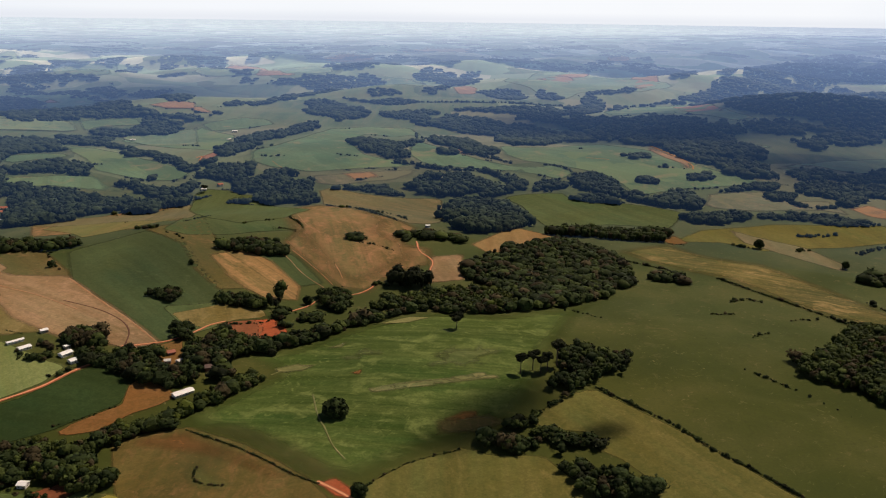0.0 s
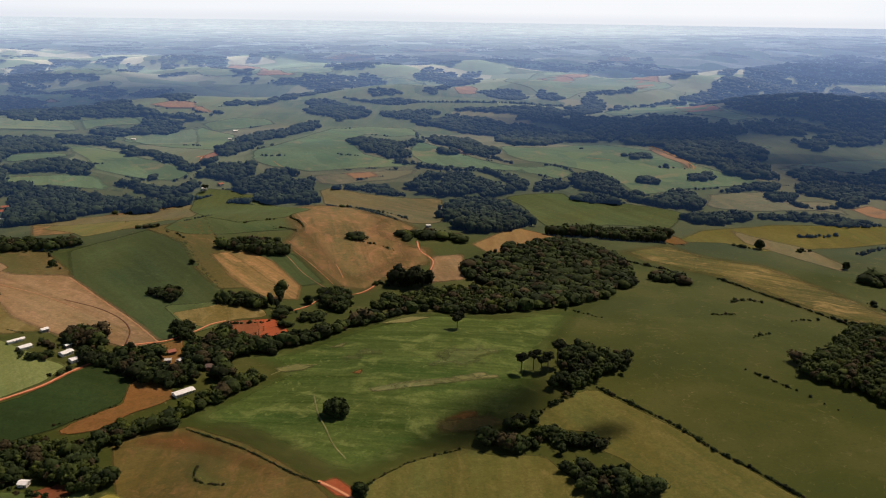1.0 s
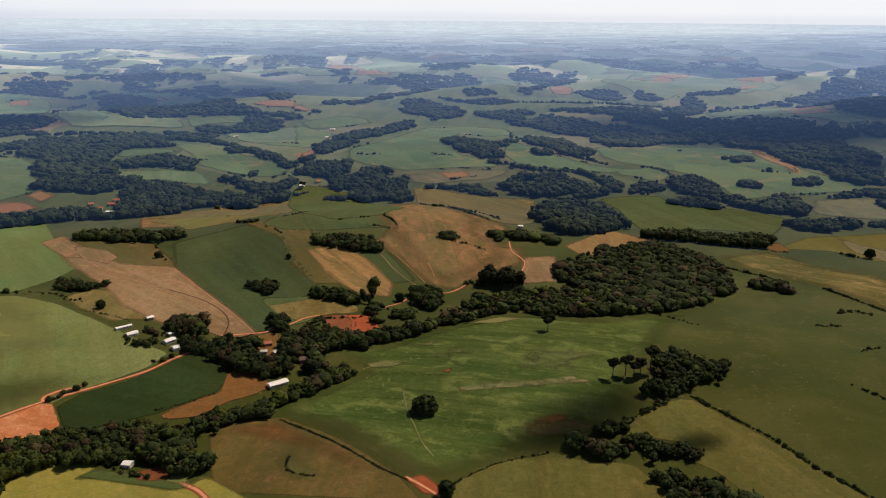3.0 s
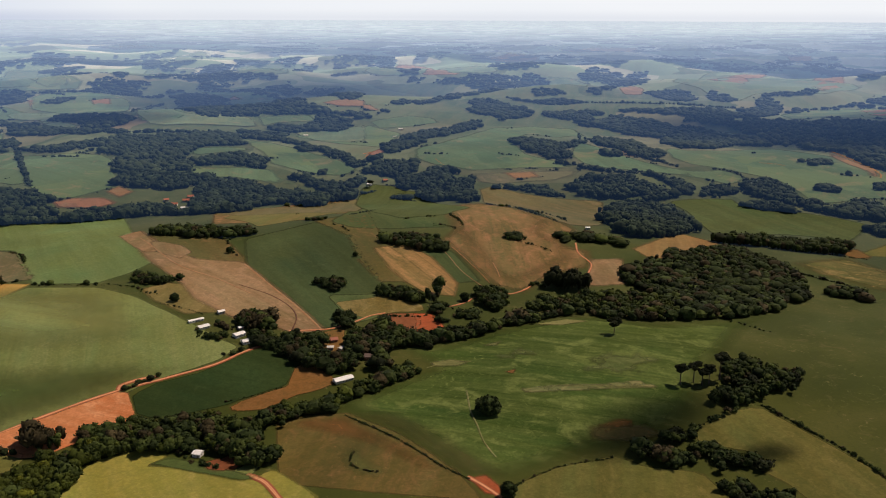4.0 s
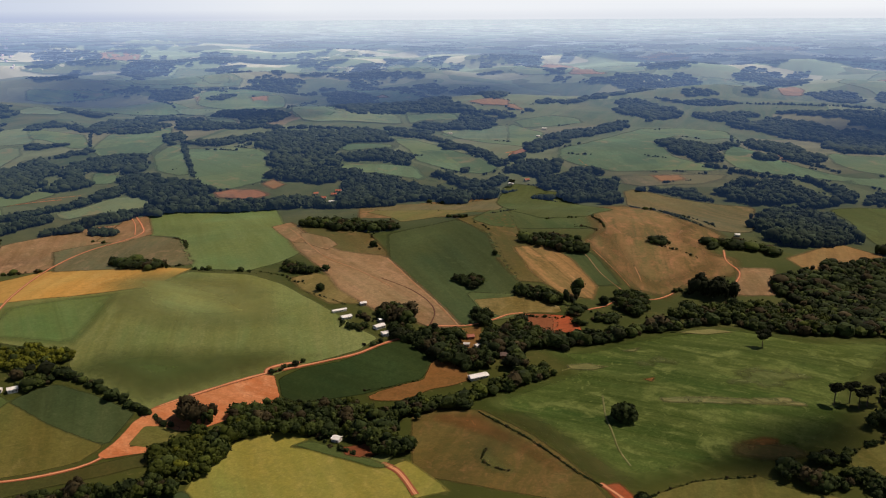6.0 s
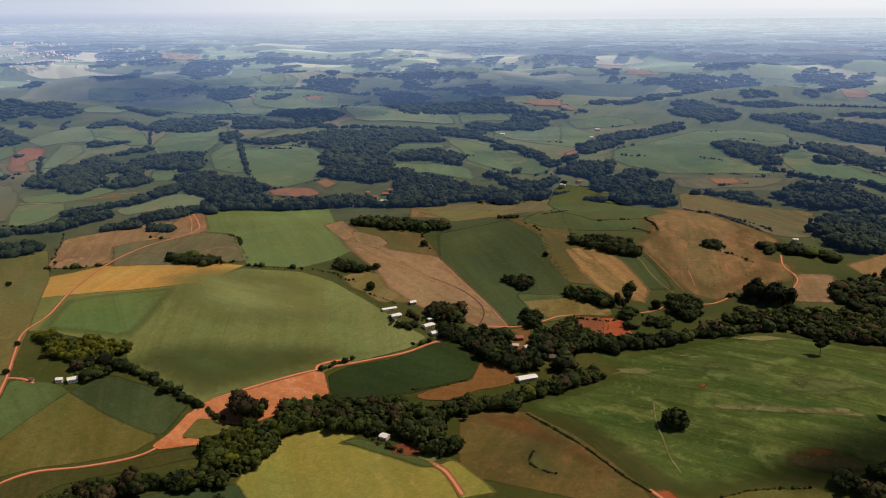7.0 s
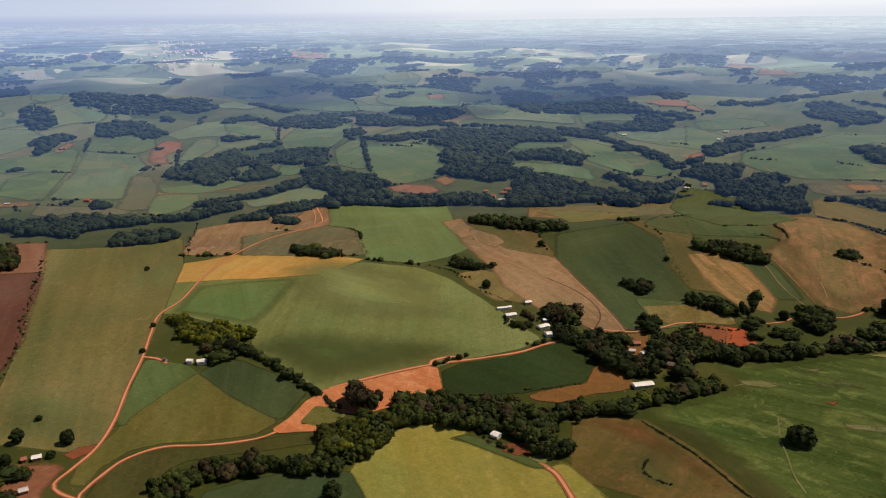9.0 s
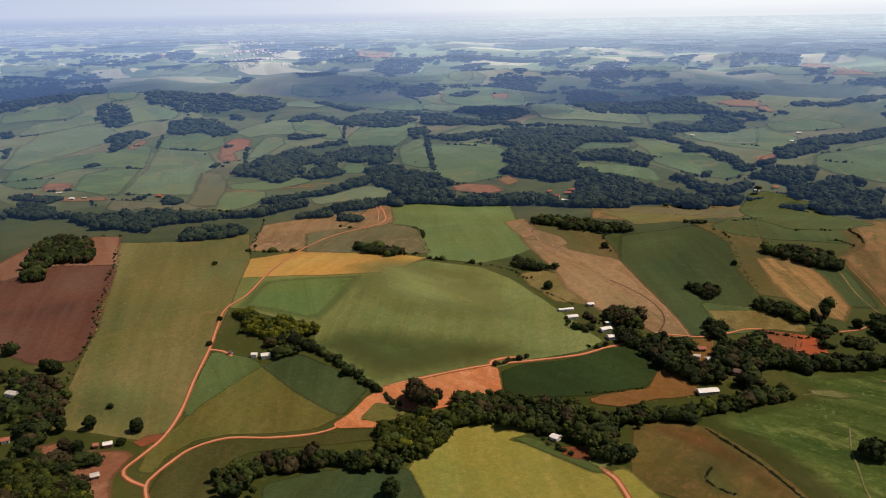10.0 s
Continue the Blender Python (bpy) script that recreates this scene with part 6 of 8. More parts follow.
woodland("dark copse beside stubble", [(-191, 674), (-189, 686), (-181, 696), (-164, 685), (-147, 686), (-139, 675), (-155, 663), (-174, 663)], 8, "leaf_dark", 1)
woodland("tall dark trees at a field corner", [(-140, 666), (-146, 704), (-137, 693), (-133, 675)], 14, "leaf_dark", 1)
woodland("dark trees beside red soil", [(-133, 648), (-138, 655), (-126, 663), (-116, 630), (-109, 616), (-117, 611), (-126, 636)], 7, "leaf_dark", .95)
woodland("low dark belt beside the river trees", [(-121, 648), (-106, 654), (-92, 645), (-94, 639), (-108, 641), (-119, 646)], 5, "leaf_dark", 1)
woodland("small dark thicket above the winding grove", [(43, 455), (50, 459), (59, 463), (65, 465), (59, 457), (48, 450)], 7, "leaf_dark", 1)
woodland("dark winding grove in open pasture", [(17, 435), (23, 438), (34, 442), (47, 441), (60, 439), (67, 437), (79, 433), (79, 430), (63, 431), (46, 426), (30, 430)], 8, "leaf_dark", 1)
woodland("dark upper arm of the winding grove", [(61, 449), (74, 453), (83, 446), (96, 442), (98, 441), (90, 435), (80, 439), (68, 445)], 7, "leaf_dark", 1)
woodland("dark rounded end of the winding grove", [(72, 418), (81, 421), (93, 418), (105, 415), (112, 414), (108, 404), (119, 393), (122, 392), (117, 387), (103, 387), (89, 392), (78, 401), (73, 412)], 8, "leaf_dark", 1)
woodland("rounded dark grove with tall pines beside it", [(73, 500), (75, 507), (90, 528), (98, 557), (101, 561), (114, 565), (122, 556), (138, 551), (144, 547), (131, 533), (116, 518), (101, 503), (89, 499)], 9, "leaf_dark", .95)
woodland("dark grove at the pasture edge", [(259, 553), (265, 549), (280, 553), (290, 568), (324, 602), (337, 621), (356, 630), (369, 622), (389, 599), (317, 473), (296, 483), (286, 492), (277, 505), (265, 521), (259, 534)], 9, "leaf_mid", 1)
woodland("dark rounded trees behind the farmhouse", [(-280, 572), (-278, 578), (-273, 598), (-258, 597), (-253, 599), (-253, 582), (-268, 576)], 9, "leaf_brown", 1)
woodland("dark tree belt between farm and hamlet", [(-246, 547), (-250, 550), (-237, 550), (-227, 550), (-222, 559), (-210, 562), (-203, 566), (-197, 546), (-183, 536), (-183, 526), (-198, 531), (-212, 536), (-224, 543), (-232, 551)], 7, "leaf_dark", .9)
woodland("dark trees beside the village road", [(-200, 590), (-205, 615), (-199, 620), (-193, 623), (-187, 599)], 10, "leaf_dark", 1)
woodland("bright green rounded woodland patch", [(-536, 407), (-539, 413), (-535, 421), (-505, 420), (-477, 425), (-456, 426), (-452, 425), (-444, 407), (-449, 398), (-459, 389), (-475, 393), (-499, 397), (-517, 400)], 7, "leaf_bright", 1)
woodland("dark trees beside the bright green wood", [(-450, 381), (-445, 394), (-439, 406), (-431, 404), (-439, 388), (-441, 376)], 7, "leaf_dark", .9)
woodland("dark woodland between bare fields", [(-813, 371), (-859, 400), (-913, 441), (-927, 452), (-936, 478), (-901, 493), (-882, 491), (-833, 458), (-811, 439), (-833, 420), (-811, 399), (-791, 379)], 9, "leaf_dark", 1)
woodland("brownish trees round the homesteads", [(-565, 239), (-575, 261), (-539, 257), (-496, 237), (-491, 216), (-522, 221)], 9, "leaf_brown", .75)
woodland("dark trees at the ploughed field edge", [(-583, 267), (-584, 274), (-576, 283), (-567, 284), (-562, 275), (-571, 267)], 8, "leaf_dark", 1)
woodland("small dark trees beside bare soil", [(-640, 270), (-642, 275), (-633, 278), (-625, 274), (-622, 267)], 8, "leaf_dark", 1)
hedgerow("green tree belt behind the white barn", [(-200, 452), (-186, 456), (-174, 466), (-163, 481), (-148, 499), (-132, 515), (-120, 529)], 5.5, 2.6, "leaf_mid", 5)
hedgerow("dark riverside tree belt", [(-171, 565), (-153, 577), (-134, 588), (-108, 587), (-95, 597), (-74, 624), (-52, 641), (-30, 660), (-8, 680)], 6.5, 3, "leaf_dark", 7)
hedgerow("dark lower edge of the stream woodland", [(-8, 680), (18, 667), (42, 662), (77, 669), (120, 692), (156, 721)], 6.5, 3, "leaf_dark", 6)
hedgerow("dark trees round the hamlet houses", [(-225, 546), (-207, 534), (-191, 528), (-181, 526)], 6.5, 3, "leaf_dark", 9)
hedgerow("dark trees behind the hamlet houses", [(-178, 569), (-160, 570), (-140, 580), (-118, 583)], 6.5, 3, "leaf_dark", 9)
hedgerow("dark trees between barn and river", [(-155, 553), (-145, 535), (-139, 523)], 6, 3, "leaf_dark", 6)
hedgerow("dark trees along the pasture corner", [(45, 451), (56, 459), (65, 468)], 4.5, 2.5, "leaf_dark", 5)
hedgerow("dark upper arm of the winding grove", [(63, 448), (76, 445), (87, 439), (96, 439)], 5, 2.5, "leaf_dark", 7)
hedgerow("shrubs at the grove corner", [(74, 479), (82, 487), (93, 496)], 3, 3, "leaf_dark", 2)
woodland("dark stream trees below the bare soil", [(-323, 372), (-324, 378), (-306, 385), (-292, 394), (-287, 386), (-289, 372), (-305, 372)], 9, "leaf_mid", .95)
hedgerow("dark shrubs at the road junction", [(-353, 387), (-341, 383), (-332, 380)], 3, 2, "leaf_dark", 2)
woodland("brownish trees between the yards", [(-462, 199), (-461, 204), (-452, 213), (-441, 216), (-430, 206), (-431, 194), (-445, 192)], 6, "leaf_brown", .7)
woodland("dark bushes beside the yards", [(-431, 215), (-435, 223), (-426, 228), (-421, 223), (-422, 215)], 5, "leaf_dark", .8)
woodland("olive orchard trees below the yards", [(-450, 175), (-437, 188), (-415, 199), (-399, 196), (-437, 169)], 6, "leaf_olive", .8)
woodland("large dark rounded trees behind the farmhouse", [(-272, 555), (-279, 584), (-268, 593), (-252, 588), (-248, 590), (-247, 572), (-261, 565)], 10, "leaf_brown", 1)
woodland("dark trees beside the farmhouse", [(-252, 543), (-257, 555), (-250, 562), (-239, 560), (-228, 554), (-232, 542), (-242, 543)], 7, "leaf_dark", .95)
woodland("low dark trees between the farm sheds", [(-292, 548), (-287, 554), (-275, 559), (-270, 553), (-276, 544), (-285, 543)], 5, "leaf_dark", .8)
woodland("dark garden trees round the hamlet houses", [(-235, 553), (-230, 560), (-210, 568), (-196, 568), (-187, 571), (-198, 555), (-195, 539), (-186, 533), (-196, 528), (-211, 534), (-224, 543)], 8, "leaf_dark", .95)
woodland("dark trees covering the hamlet below the road", [(-187, 568), (-181, 580), (-166, 594), (-144, 595), (-128, 587), (-127, 583), (-148, 576), (-149, 555), (-141, 539), (-148, 527), (-163, 520), (-177, 524), (-184, 533), (-178, 548), (-180, 561)], 9, "leaf_dark", .95)
woodland("tall dark trees above the hamlet road", [(-200, 591), (-205, 610), (-197, 615), (-189, 617), (-183, 594)], 9, "leaf_dark", 1)
woodland("green trees in a row below the white barn", [(-177, 486), (-169, 488), (-161, 500), (-151, 521), (-138, 535), (-130, 539), (-118, 534), (-125, 520), (-142, 505), (-159, 493)], 6, "leaf_mid", .95)
woodland("dark green woodland on far farmland", [(-792, 1517), (-782, 1583), (-737, 1590), (-692, 1522), (-646, 1434), (-687, 1422), (-713, 1396), (-732, 1396)], 10, "leaf_blue", 1)
woodland("dark green woodland on far farmland", [(-719, 1559), (-688, 1587), (-620, 1550), (-529, 1444), (-470, 1414), (-436, 1378), (-406, 1338), (-379, 1308), (-388, 1292), (-418, 1319), (-461, 1384), (-504, 1398), (-570, 1472), (-628, 1516), (-697, 1532)], 8, "leaf_blue", 1)
woodland("dark green woodland on far farmland", [(-677, 1288), (-646, 1316), (-604, 1344), (-577, 1321), (-546, 1289), (-532, 1264), (-557, 1252), (-588, 1273), (-622, 1261), (-642, 1249), (-657, 1245)], 9, "leaf_blue", .95)
woodland("dark green woodland on far farmland", [(-499, 1223), (-479, 1226), (-452, 1220), (-422, 1206), (-393, 1219), (-381, 1236), (-363, 1247), (-359, 1231), (-364, 1206), (-383, 1185), (-415, 1183), (-442, 1191), (-468, 1206), (-495, 1217)], 8, "leaf_blue", .95)
woodland("dark green woodland on far farmland", [(-606, 1143), (-586, 1167), (-561, 1183), (-523, 1171), (-482, 1168), (-448, 1162), (-442, 1166), (-426, 1100), (-446, 1091), (-463, 1061), (-482, 1037), (-493, 998), (-533, 994)], 9, "leaf_blue", .97)
woodland("dark green woodland on far farmland", [(-428, 1110), (-417, 1143), (-381, 1152), (-349, 1158), (-349, 1153), (-359, 1107), (-382, 1083), (-394, 1052), (-417, 1080)], 12, "leaf_blue", 1)
woodland("dark green woodland on far farmland", [(-303, 1268), (-286, 1271), (-265, 1302), (-245, 1314), (-220, 1298), (-199, 1275), (-182, 1232), (-166, 1173), (-167, 1142), (-210, 1137), (-250, 1136), (-275, 1178), (-295, 1212), (-312, 1250)], 10, "leaf_blue", 1)
woodland("dark green woodland on far farmland", [(-375, 1309), (-360, 1324), (-340, 1334), (-299, 1336), (-286, 1336), (-283, 1301), (-297, 1283), (-309, 1258), (-329, 1266), (-354, 1262), (-370, 1275)], 9, "leaf_blue", 1)
woodland("dark green woodland on far farmland", [(-383, 1511), (-388, 1596), (-371, 1671), (-347, 1720), (-314, 1733), (-281, 1833), (-251, 1842), (-246, 1814), (-264, 1713), (-296, 1631), (-327, 1565), (-335, 1502), (-340, 1435), (-354, 1372), (-374, 1342), (-378, 1321), (-384, 1327), (-373, 1389)], 9, "leaf_blue", 1)
woodland("dark green woodland on far farmland", [(-303, 1159), (-273, 1169), (-267, 1152), (-295, 1145)], 7, "leaf_blue", 1)
woodland("dark green woodland on far farmland", [(-703, 1706), (-690, 1748), (-658, 1724), (-648, 1697), (-682, 1665)], 9, "leaf_blue", 1)
woodland("dark green woodland on far farmland", [(-644, 1686), (-625, 1748), (-597, 1772), (-536, 1768), (-529, 1751), (-560, 1726), (-599, 1703)], 9, "leaf_blue", 1)
woodland("dark green woodland on far farmland", [(-742, 1612), (-700, 1642), (-639, 1627), (-633, 1597), (-684, 1603), (-728, 1592)], 8, "leaf_blue", .9)
woodland("dark blue green woodland in the hazy distance", [(-904, 1745), (-874, 1781), (-838, 1754), (-846, 1743), (-893, 1722)], 9, "leaf_blue", .9)
woodland("dark blue green woodland in the hazy distance", [(-838, 1754), (-824, 1830), (-775, 1800), (-741, 1806), (-750, 1796), (-798, 1767), (-831, 1762)], 9, "leaf_blue", .9)
woodland("dark blue green woodland in the hazy distance", [(-738, 1829), (-739, 1881), (-718, 1911), (-679, 1910), (-646, 1888), (-563, 1862), (-526, 1842), (-504, 1828), (-528, 1824), (-573, 1852), (-630, 1837), (-680, 1837)], 10, "leaf_blue", 1)
woodland("dark blue green woodland in the hazy distance", [(-508, 1893), (-501, 1917), (-481, 1917), (-471, 1901)], 9, "leaf_blue", 1)
woodland("dark blue green woodland in the hazy distance", [(-1143, 2222), (-1084, 2254), (-1016, 2272), (-930, 2209), (-882, 2199), (-843, 2171), (-755, 1907), (-864, 2155), (-910, 2193), (-981, 2224), (-1068, 2250), (-1140, 2215)], 9, "leaf_blue", .9)
woodland("dark blue green woodland in the hazy distance", [(-954, 2306), (-913, 2300), (-866, 2256), (-842, 2207), (-861, 2201), (-905, 2240)], 9, "leaf_blue", 1)
woodland("dark blue green woodland in the hazy distance", [(-806, 2233), (-779, 2291), (-741, 2315), (-720, 2293), (-595, 2025), (-594, 1997), (-635, 1978), (-752, 2251)], 10, "leaf_blue", .9)
woodland("dark blue green woodland in the hazy distance", [(-507, 1996), (-491, 2043), (-455, 2067), (-419, 2170), (-417, 2416), (-373, 2203), (-407, 2107), (-436, 2038), (-491, 1982)], 9, "leaf_blue", 1)
woodland("dark blue green woodland in the hazy distance", [(-1181, 2306), (-1100, 2328), (-1034, 2356), (-950, 2381), (-948, 2367), (-1042, 2335), (-1118, 2300), (-1170, 2283)], 9, "leaf_blue", .9)
woodland("dark blue green woodland in the hazy distance", [(-1226, 2444), (-1201, 2480), (-1143, 2535), (-1136, 2537), (-1158, 2491), (-1133, 2334)], 9, "leaf_blue", .9)
woodland("dark blue green woodland in the hazy distance", [(-1047, 2615), (-1013.7, 2689.5), (-984, 2632), (-987, 2612), (-1028, 2607)], 9, "leaf_blue", 1)
woodland("dark blue green woodland in the hazy distance", [(-977, 2607), (-956, 2622), (-900, 2635), (-936, 2611), (-908, 2442)], 9, "leaf_blue", 1)
woodland("pale hazy woodland far out on the plain", [(-891, 2667), (-840, 2705), (-716.4, 2818.5), (-683, 2754), (-755, 2715), (-828, 2690)], 9, "leaf_grey", .9)
woodland("dark blue green woodland in the hazy distance", [(-860, 2647), (-833, 2675), (-797, 2586), (-834, 2590)], 9, "leaf_blue", 1)
woodland("dark blue green woodland in the hazy distance", [(-810, 2515), (-762, 2552), (-741, 2535), (-795, 2491)], 9, "leaf_blue", 1)
woodland("dark blue green woodland in the hazy distance", [(-648, 2573), (-602, 2597), (-529, 2535), (-554, 2532), (-626, 2550)], 9, "leaf_blue", .9)
woodland("dark blue green woodland in the hazy distance", [(-592, 2472), (-564, 2501), (-533, 2510), (-521, 2495), (-542, 2471), (-583, 2470)], 9, "leaf_blue", 1)
woodland("dark blue green woodland in the hazy distance", [(-512, 2491), (-433, 2518), (-292, 2614), (-223, 2633), (-187, 2619), (-152, 2608), (-219, 2574), (-280, 2500), (-344, 2478), (-413, 2492), (-477, 2481)], 10, "leaf_blue", .97)
woodland("dark blue green woodland in the hazy distance", [(-402, 2424), (-344, 2476), (-265, 2514), (-273, 2302), (-342, 2244), (-359, 2203)], 9, "leaf_blue", .97)
woodland("dark blue green woodland in the hazy distance", [(-344, 2157), (-330, 2210), (-274, 2178), (-224, 2119), (-173, 2031), (-161, 1955), (-190, 1912), (-222, 1855), (-252, 1945), (-283, 1927), (-319, 2082)], 10, "leaf_blue", 1)
woodland("dark blue green woodland in the hazy distance", [(-177, 2253), (-163, 2270), (-118, 2289), (-94, 2274), (-130, 2231), (-167, 2230)], 9, "leaf_blue", .9)
woodland("dark blue green woodland in the hazy distance", [(-362, 2754), (-298.0, 2846.0), (-192, 2688), (-209, 2673), (-279, 2657), (-334, 2673)], 9, "leaf_blue", .9)
woodland("pale hazy woodland far out on the plain", [(-74, 2669), (-12, 2725), (61, 2722), (116, 2738), (149, 2735), (134, 2704), (116, 2501), (58, 2541), (-2, 2595), (-38, 2620), (-65, 2648)], 9, "leaf_grey", 1)
woodland("dark blue green woodland in the hazy distance", [(-33, 2316), (38, 2391), (14, 2294), (-17, 2264)], 9, "leaf_blue", .9)
woodland("pale hazy woodland far out on the plain", [(-195.5, 2877.1), (-130.2, 2919.0), (-13.2, 2894.1), (83.5, 2895.7), (77, 2779), (6, 2762), (-60, 2841), (-89.3, 2857.4), (-146.5, 2856.5)], 9, "leaf_grey", 1)
woodland("dark blue green woodland in the hazy distance", [(119, 2385), (203, 2428), (242, 2407), (253, 2353), (200, 2201), (162, 2298), (133, 2350)], 9, "leaf_blue", .97)
woodland("dark blue green woodland in the hazy distance", [(274, 2403), (313, 2385), (339, 2285), (311, 2250), (293, 2355)], 9, "leaf_blue", 1)
woodland("dark blue green woodland in the hazy distance", [(-247, 2199), (-186, 2182), (-128, 2205), (-68, 2188), (-30, 2129), (-95, 2124), (-170, 2170)], 8, "leaf_blue", .9)
woodland("dull grey green woodland on a far slope", [(-148, 1965), (-90, 2007), (-8, 2002), (46, 1961), (110, 1923), (161, 1891), (146, 1866), (104, 1801), (67, 1778), (37, 1825), (-7, 1863), (-59, 1894), (-113, 1935)], 9, "leaf_grey", 1)
woodland("dark blue green woodland in the hazy distance", [(46, 2007), (171, 2032), (274, 2077), (324, 2032), (315, 1970), (243, 1933), (181, 1981), (114, 1988)], 9, "leaf_blue", 1)
woodland("dull grey green woodland on a far slope", [(121, 1714), (153, 1797), (206, 1833), (264, 1798), (310, 1709), (316, 1613), (265, 1640), (208, 1549), (147, 1532)], 9, "leaf_grey", .95)
woodland("dark green woodland on far farmland", [(163, 1930), (233, 1963), (311, 1947), (382, 1903), (468, 1883), (546, 1842), (592, 1788), (610, 1733), (626, 1677), (634, 1632), (597, 1624), (572, 1651), (569, 1542), (589, 1471), (578, 1412), (537, 1368), (541, 1330), (548, 1253), (497, 1258), (467, 1276), (453, 1331), (426, 1383), (409, 1501), (359, 1557), (327, 1668), (323, 1782), (273, 1862), (215, 1913)], 11, "leaf_blue", 1)
woodland("dull grey green woodland on a far slope", [(-17, 1582), (17, 1665), (49, 1613), (78, 1526), (105, 1457), (108, 1419), (83, 1412), (45, 1464), (15, 1513)], 9, "leaf_grey", 1)
woodland("dark green woodland on far farmland", [(-170, 1549), (-148, 1596), (-112, 1552), (-68, 1521), (-33, 1573), (-27, 1554), (-47, 1504), (-61, 1463), (-43, 1400), (-72, 1394), (-94, 1437), (-123, 1430), (-143, 1487)], 9, "leaf_blue", 1)
woodland("dark green woodland on far farmland", [(5, 1437), (20, 1450), (34, 1426), (19, 1411)], 8, "leaf_blue", 1)
woodland("dark blue green woodland in the hazy distance", [(382, 2047), (461, 2161), (507, 2164), (579, 2219), (687, 2335), (796, 2435), (915, 2545), (1064.1, 2715.2), (1151.9, 2709.3), (1235.7, 2697.1), (1313.7, 2674.0), (1412.3, 2627.7), (1314, 2419), (1174, 2428), (1106, 2417), (834, 1936), (782, 1868), (803, 1797), (722, 1807), (690, 1858), (671, 1954), (701, 2272), (603, 2192), (546, 2204), (459, 2145)], 11, "leaf_blue", 1)
woodland("dark green woodland on far farmland", [(656, 1729), (709, 1742), (763, 1757), (778, 1680), (737, 1635), (675, 1623), (641, 1652), (641, 1718)], 10, "leaf_blue", 1)
woodland("dark blue green woodland in the hazy distance", [(805, 1863), (1096, 2394), (1155, 2421), (1203, 2383), (1179, 2160), (898, 1620), (778, 1531), (723, 1482), (679, 1487), (680, 1528), (744, 1601), (793, 1685), (808, 1777)], 11, "leaf_blue", 1)
woodland("dark blue green woodland in the hazy distance", [(494, 2329), (536, 2377), (571, 2352), (544, 2303), (510, 2288), (423, 2279), (409, 2308)], 9, "leaf_blue", .95)
woodland("dark blue green woodland in the hazy distance", [(402, 2263), (434, 2298), (448, 2243), (399, 2058), (343, 1976), (326, 2042)], 9, "leaf_blue", .95)
woodland("dark blue green woodland in the hazy distance", [(490, 2800), (592.0, 2820.6), (571, 2758), (537, 2720), (485, 2735)], 9, "leaf_blue", .95)
woodland("dark blue green woodland in the hazy distance", [(616, 2752), (717.7, 2793.4), (700, 2714), (659, 2693), (619, 2722)], 9, "leaf_blue", .95)
woodland("dark blue green woodland in the hazy distance", [(550.7, 2912.2), (648.5, 2921.2), (693.4, 2899.9), (659.8, 2874.8), (567.9, 2897.0)], 9, "leaf_blue", .95)
woodland("dark blue green woodland in the hazy distance", [(279.6, 2930.2), (382.3, 2976.4), (518.8, 2963.9), (552.3, 2925.3), (454.4, 2915.9), (337.2, 2913.8)], 9, "leaf_blue", .9)
woodland("dark blue green woodland in the hazy distance", [(250, 2802), (364, 2816), (438, 2800), (487, 2776), (410, 2730), (322, 2769), (257, 2769)], 9, "leaf_blue", .9)
woodland("dark blue green woodland in the hazy distance", [(700, 2511), (787, 2696), (813, 2606), (757, 2506), (721, 2492)], 9, "leaf_blue", 1)
woodland("dark green woodland on far farmland", [(-39, 1263), (-4, 1297), (32, 1297), (67, 1277), (91, 1240), (114, 1208), (95, 1174), (46, 1178), (5, 1192), (-24, 1198), (-43, 1241)], 10, "leaf_blue", 1)
woodland("dark green woodland on far farmland", [(-157, 1235), (-126, 1252), (-91, 1248), (-54, 1213), (-40, 1188), (-62, 1190), (-97, 1213), (-132, 1231)], 6, "leaf_blue", .9)
woodland("dark green woodland on far farmland", [(103, 1282), (137, 1272), (148, 1243), (132, 1218), (117, 1238)], 7, "leaf_blue", .9)
woodland("dark green woodland on far farmland", [(159, 1264), (189, 1233), (201, 1222), (166, 1214), (150, 1225)], 7, "leaf_blue", .9)
woodland("dark green woodland on far farmland", [(214, 1264), (244, 1276), (262, 1252), (277, 1198), (288, 1174), (299, 1136), (341, 1170), (365, 1183), (381, 1141), (382, 1117), (349, 1099), (318, 1113), (289, 1126), (273, 1161), (243, 1175), (221, 1191), (212, 1236)], 9, "leaf_blue", .97)
woodland("dark green woodland on far farmland", [(182, 1149), (217, 1169), (245, 1144), (260, 1120), (228, 1134), (198, 1148)], 8, "leaf_blue", 1)
woodland("dark green woodland on far farmland", [(391, 1186), (414, 1194), (451, 1203), (485, 1228), (507, 1218), (518, 1203), (483, 1197), (437, 1187), (394, 1182)], 8, "leaf_blue", .95)
woodland("dark green woodland on far farmland", [(481, 1158), (501, 1180), (523, 1174), (527, 1162), (503, 1143), (477, 1138)], 8, "leaf_blue", .95)
woodland("dark green woodland on far farmland", [(544, 1224), (589, 1247), (634, 1231), (695, 1234), (657, 1160), (621, 1167), (584, 1110), (558, 1105), (570, 1165), (533, 1176)], 8, "leaf_blue", .85)
woodland("dull grey green woodland on a far slope", [(574, 1298), (620, 1341), (648, 1299), (691, 1293), (757, 1353), (716, 1273), (650, 1263), (605, 1262), (567, 1256)], 8, "leaf_grey", .85)
woodland("dark green woodland on far farmland", [(317, 1040), (341, 1061), (382, 1070), (422, 1056), (420, 1038), (373, 1018), (337, 1022)], 9, "leaf_blue", 1)
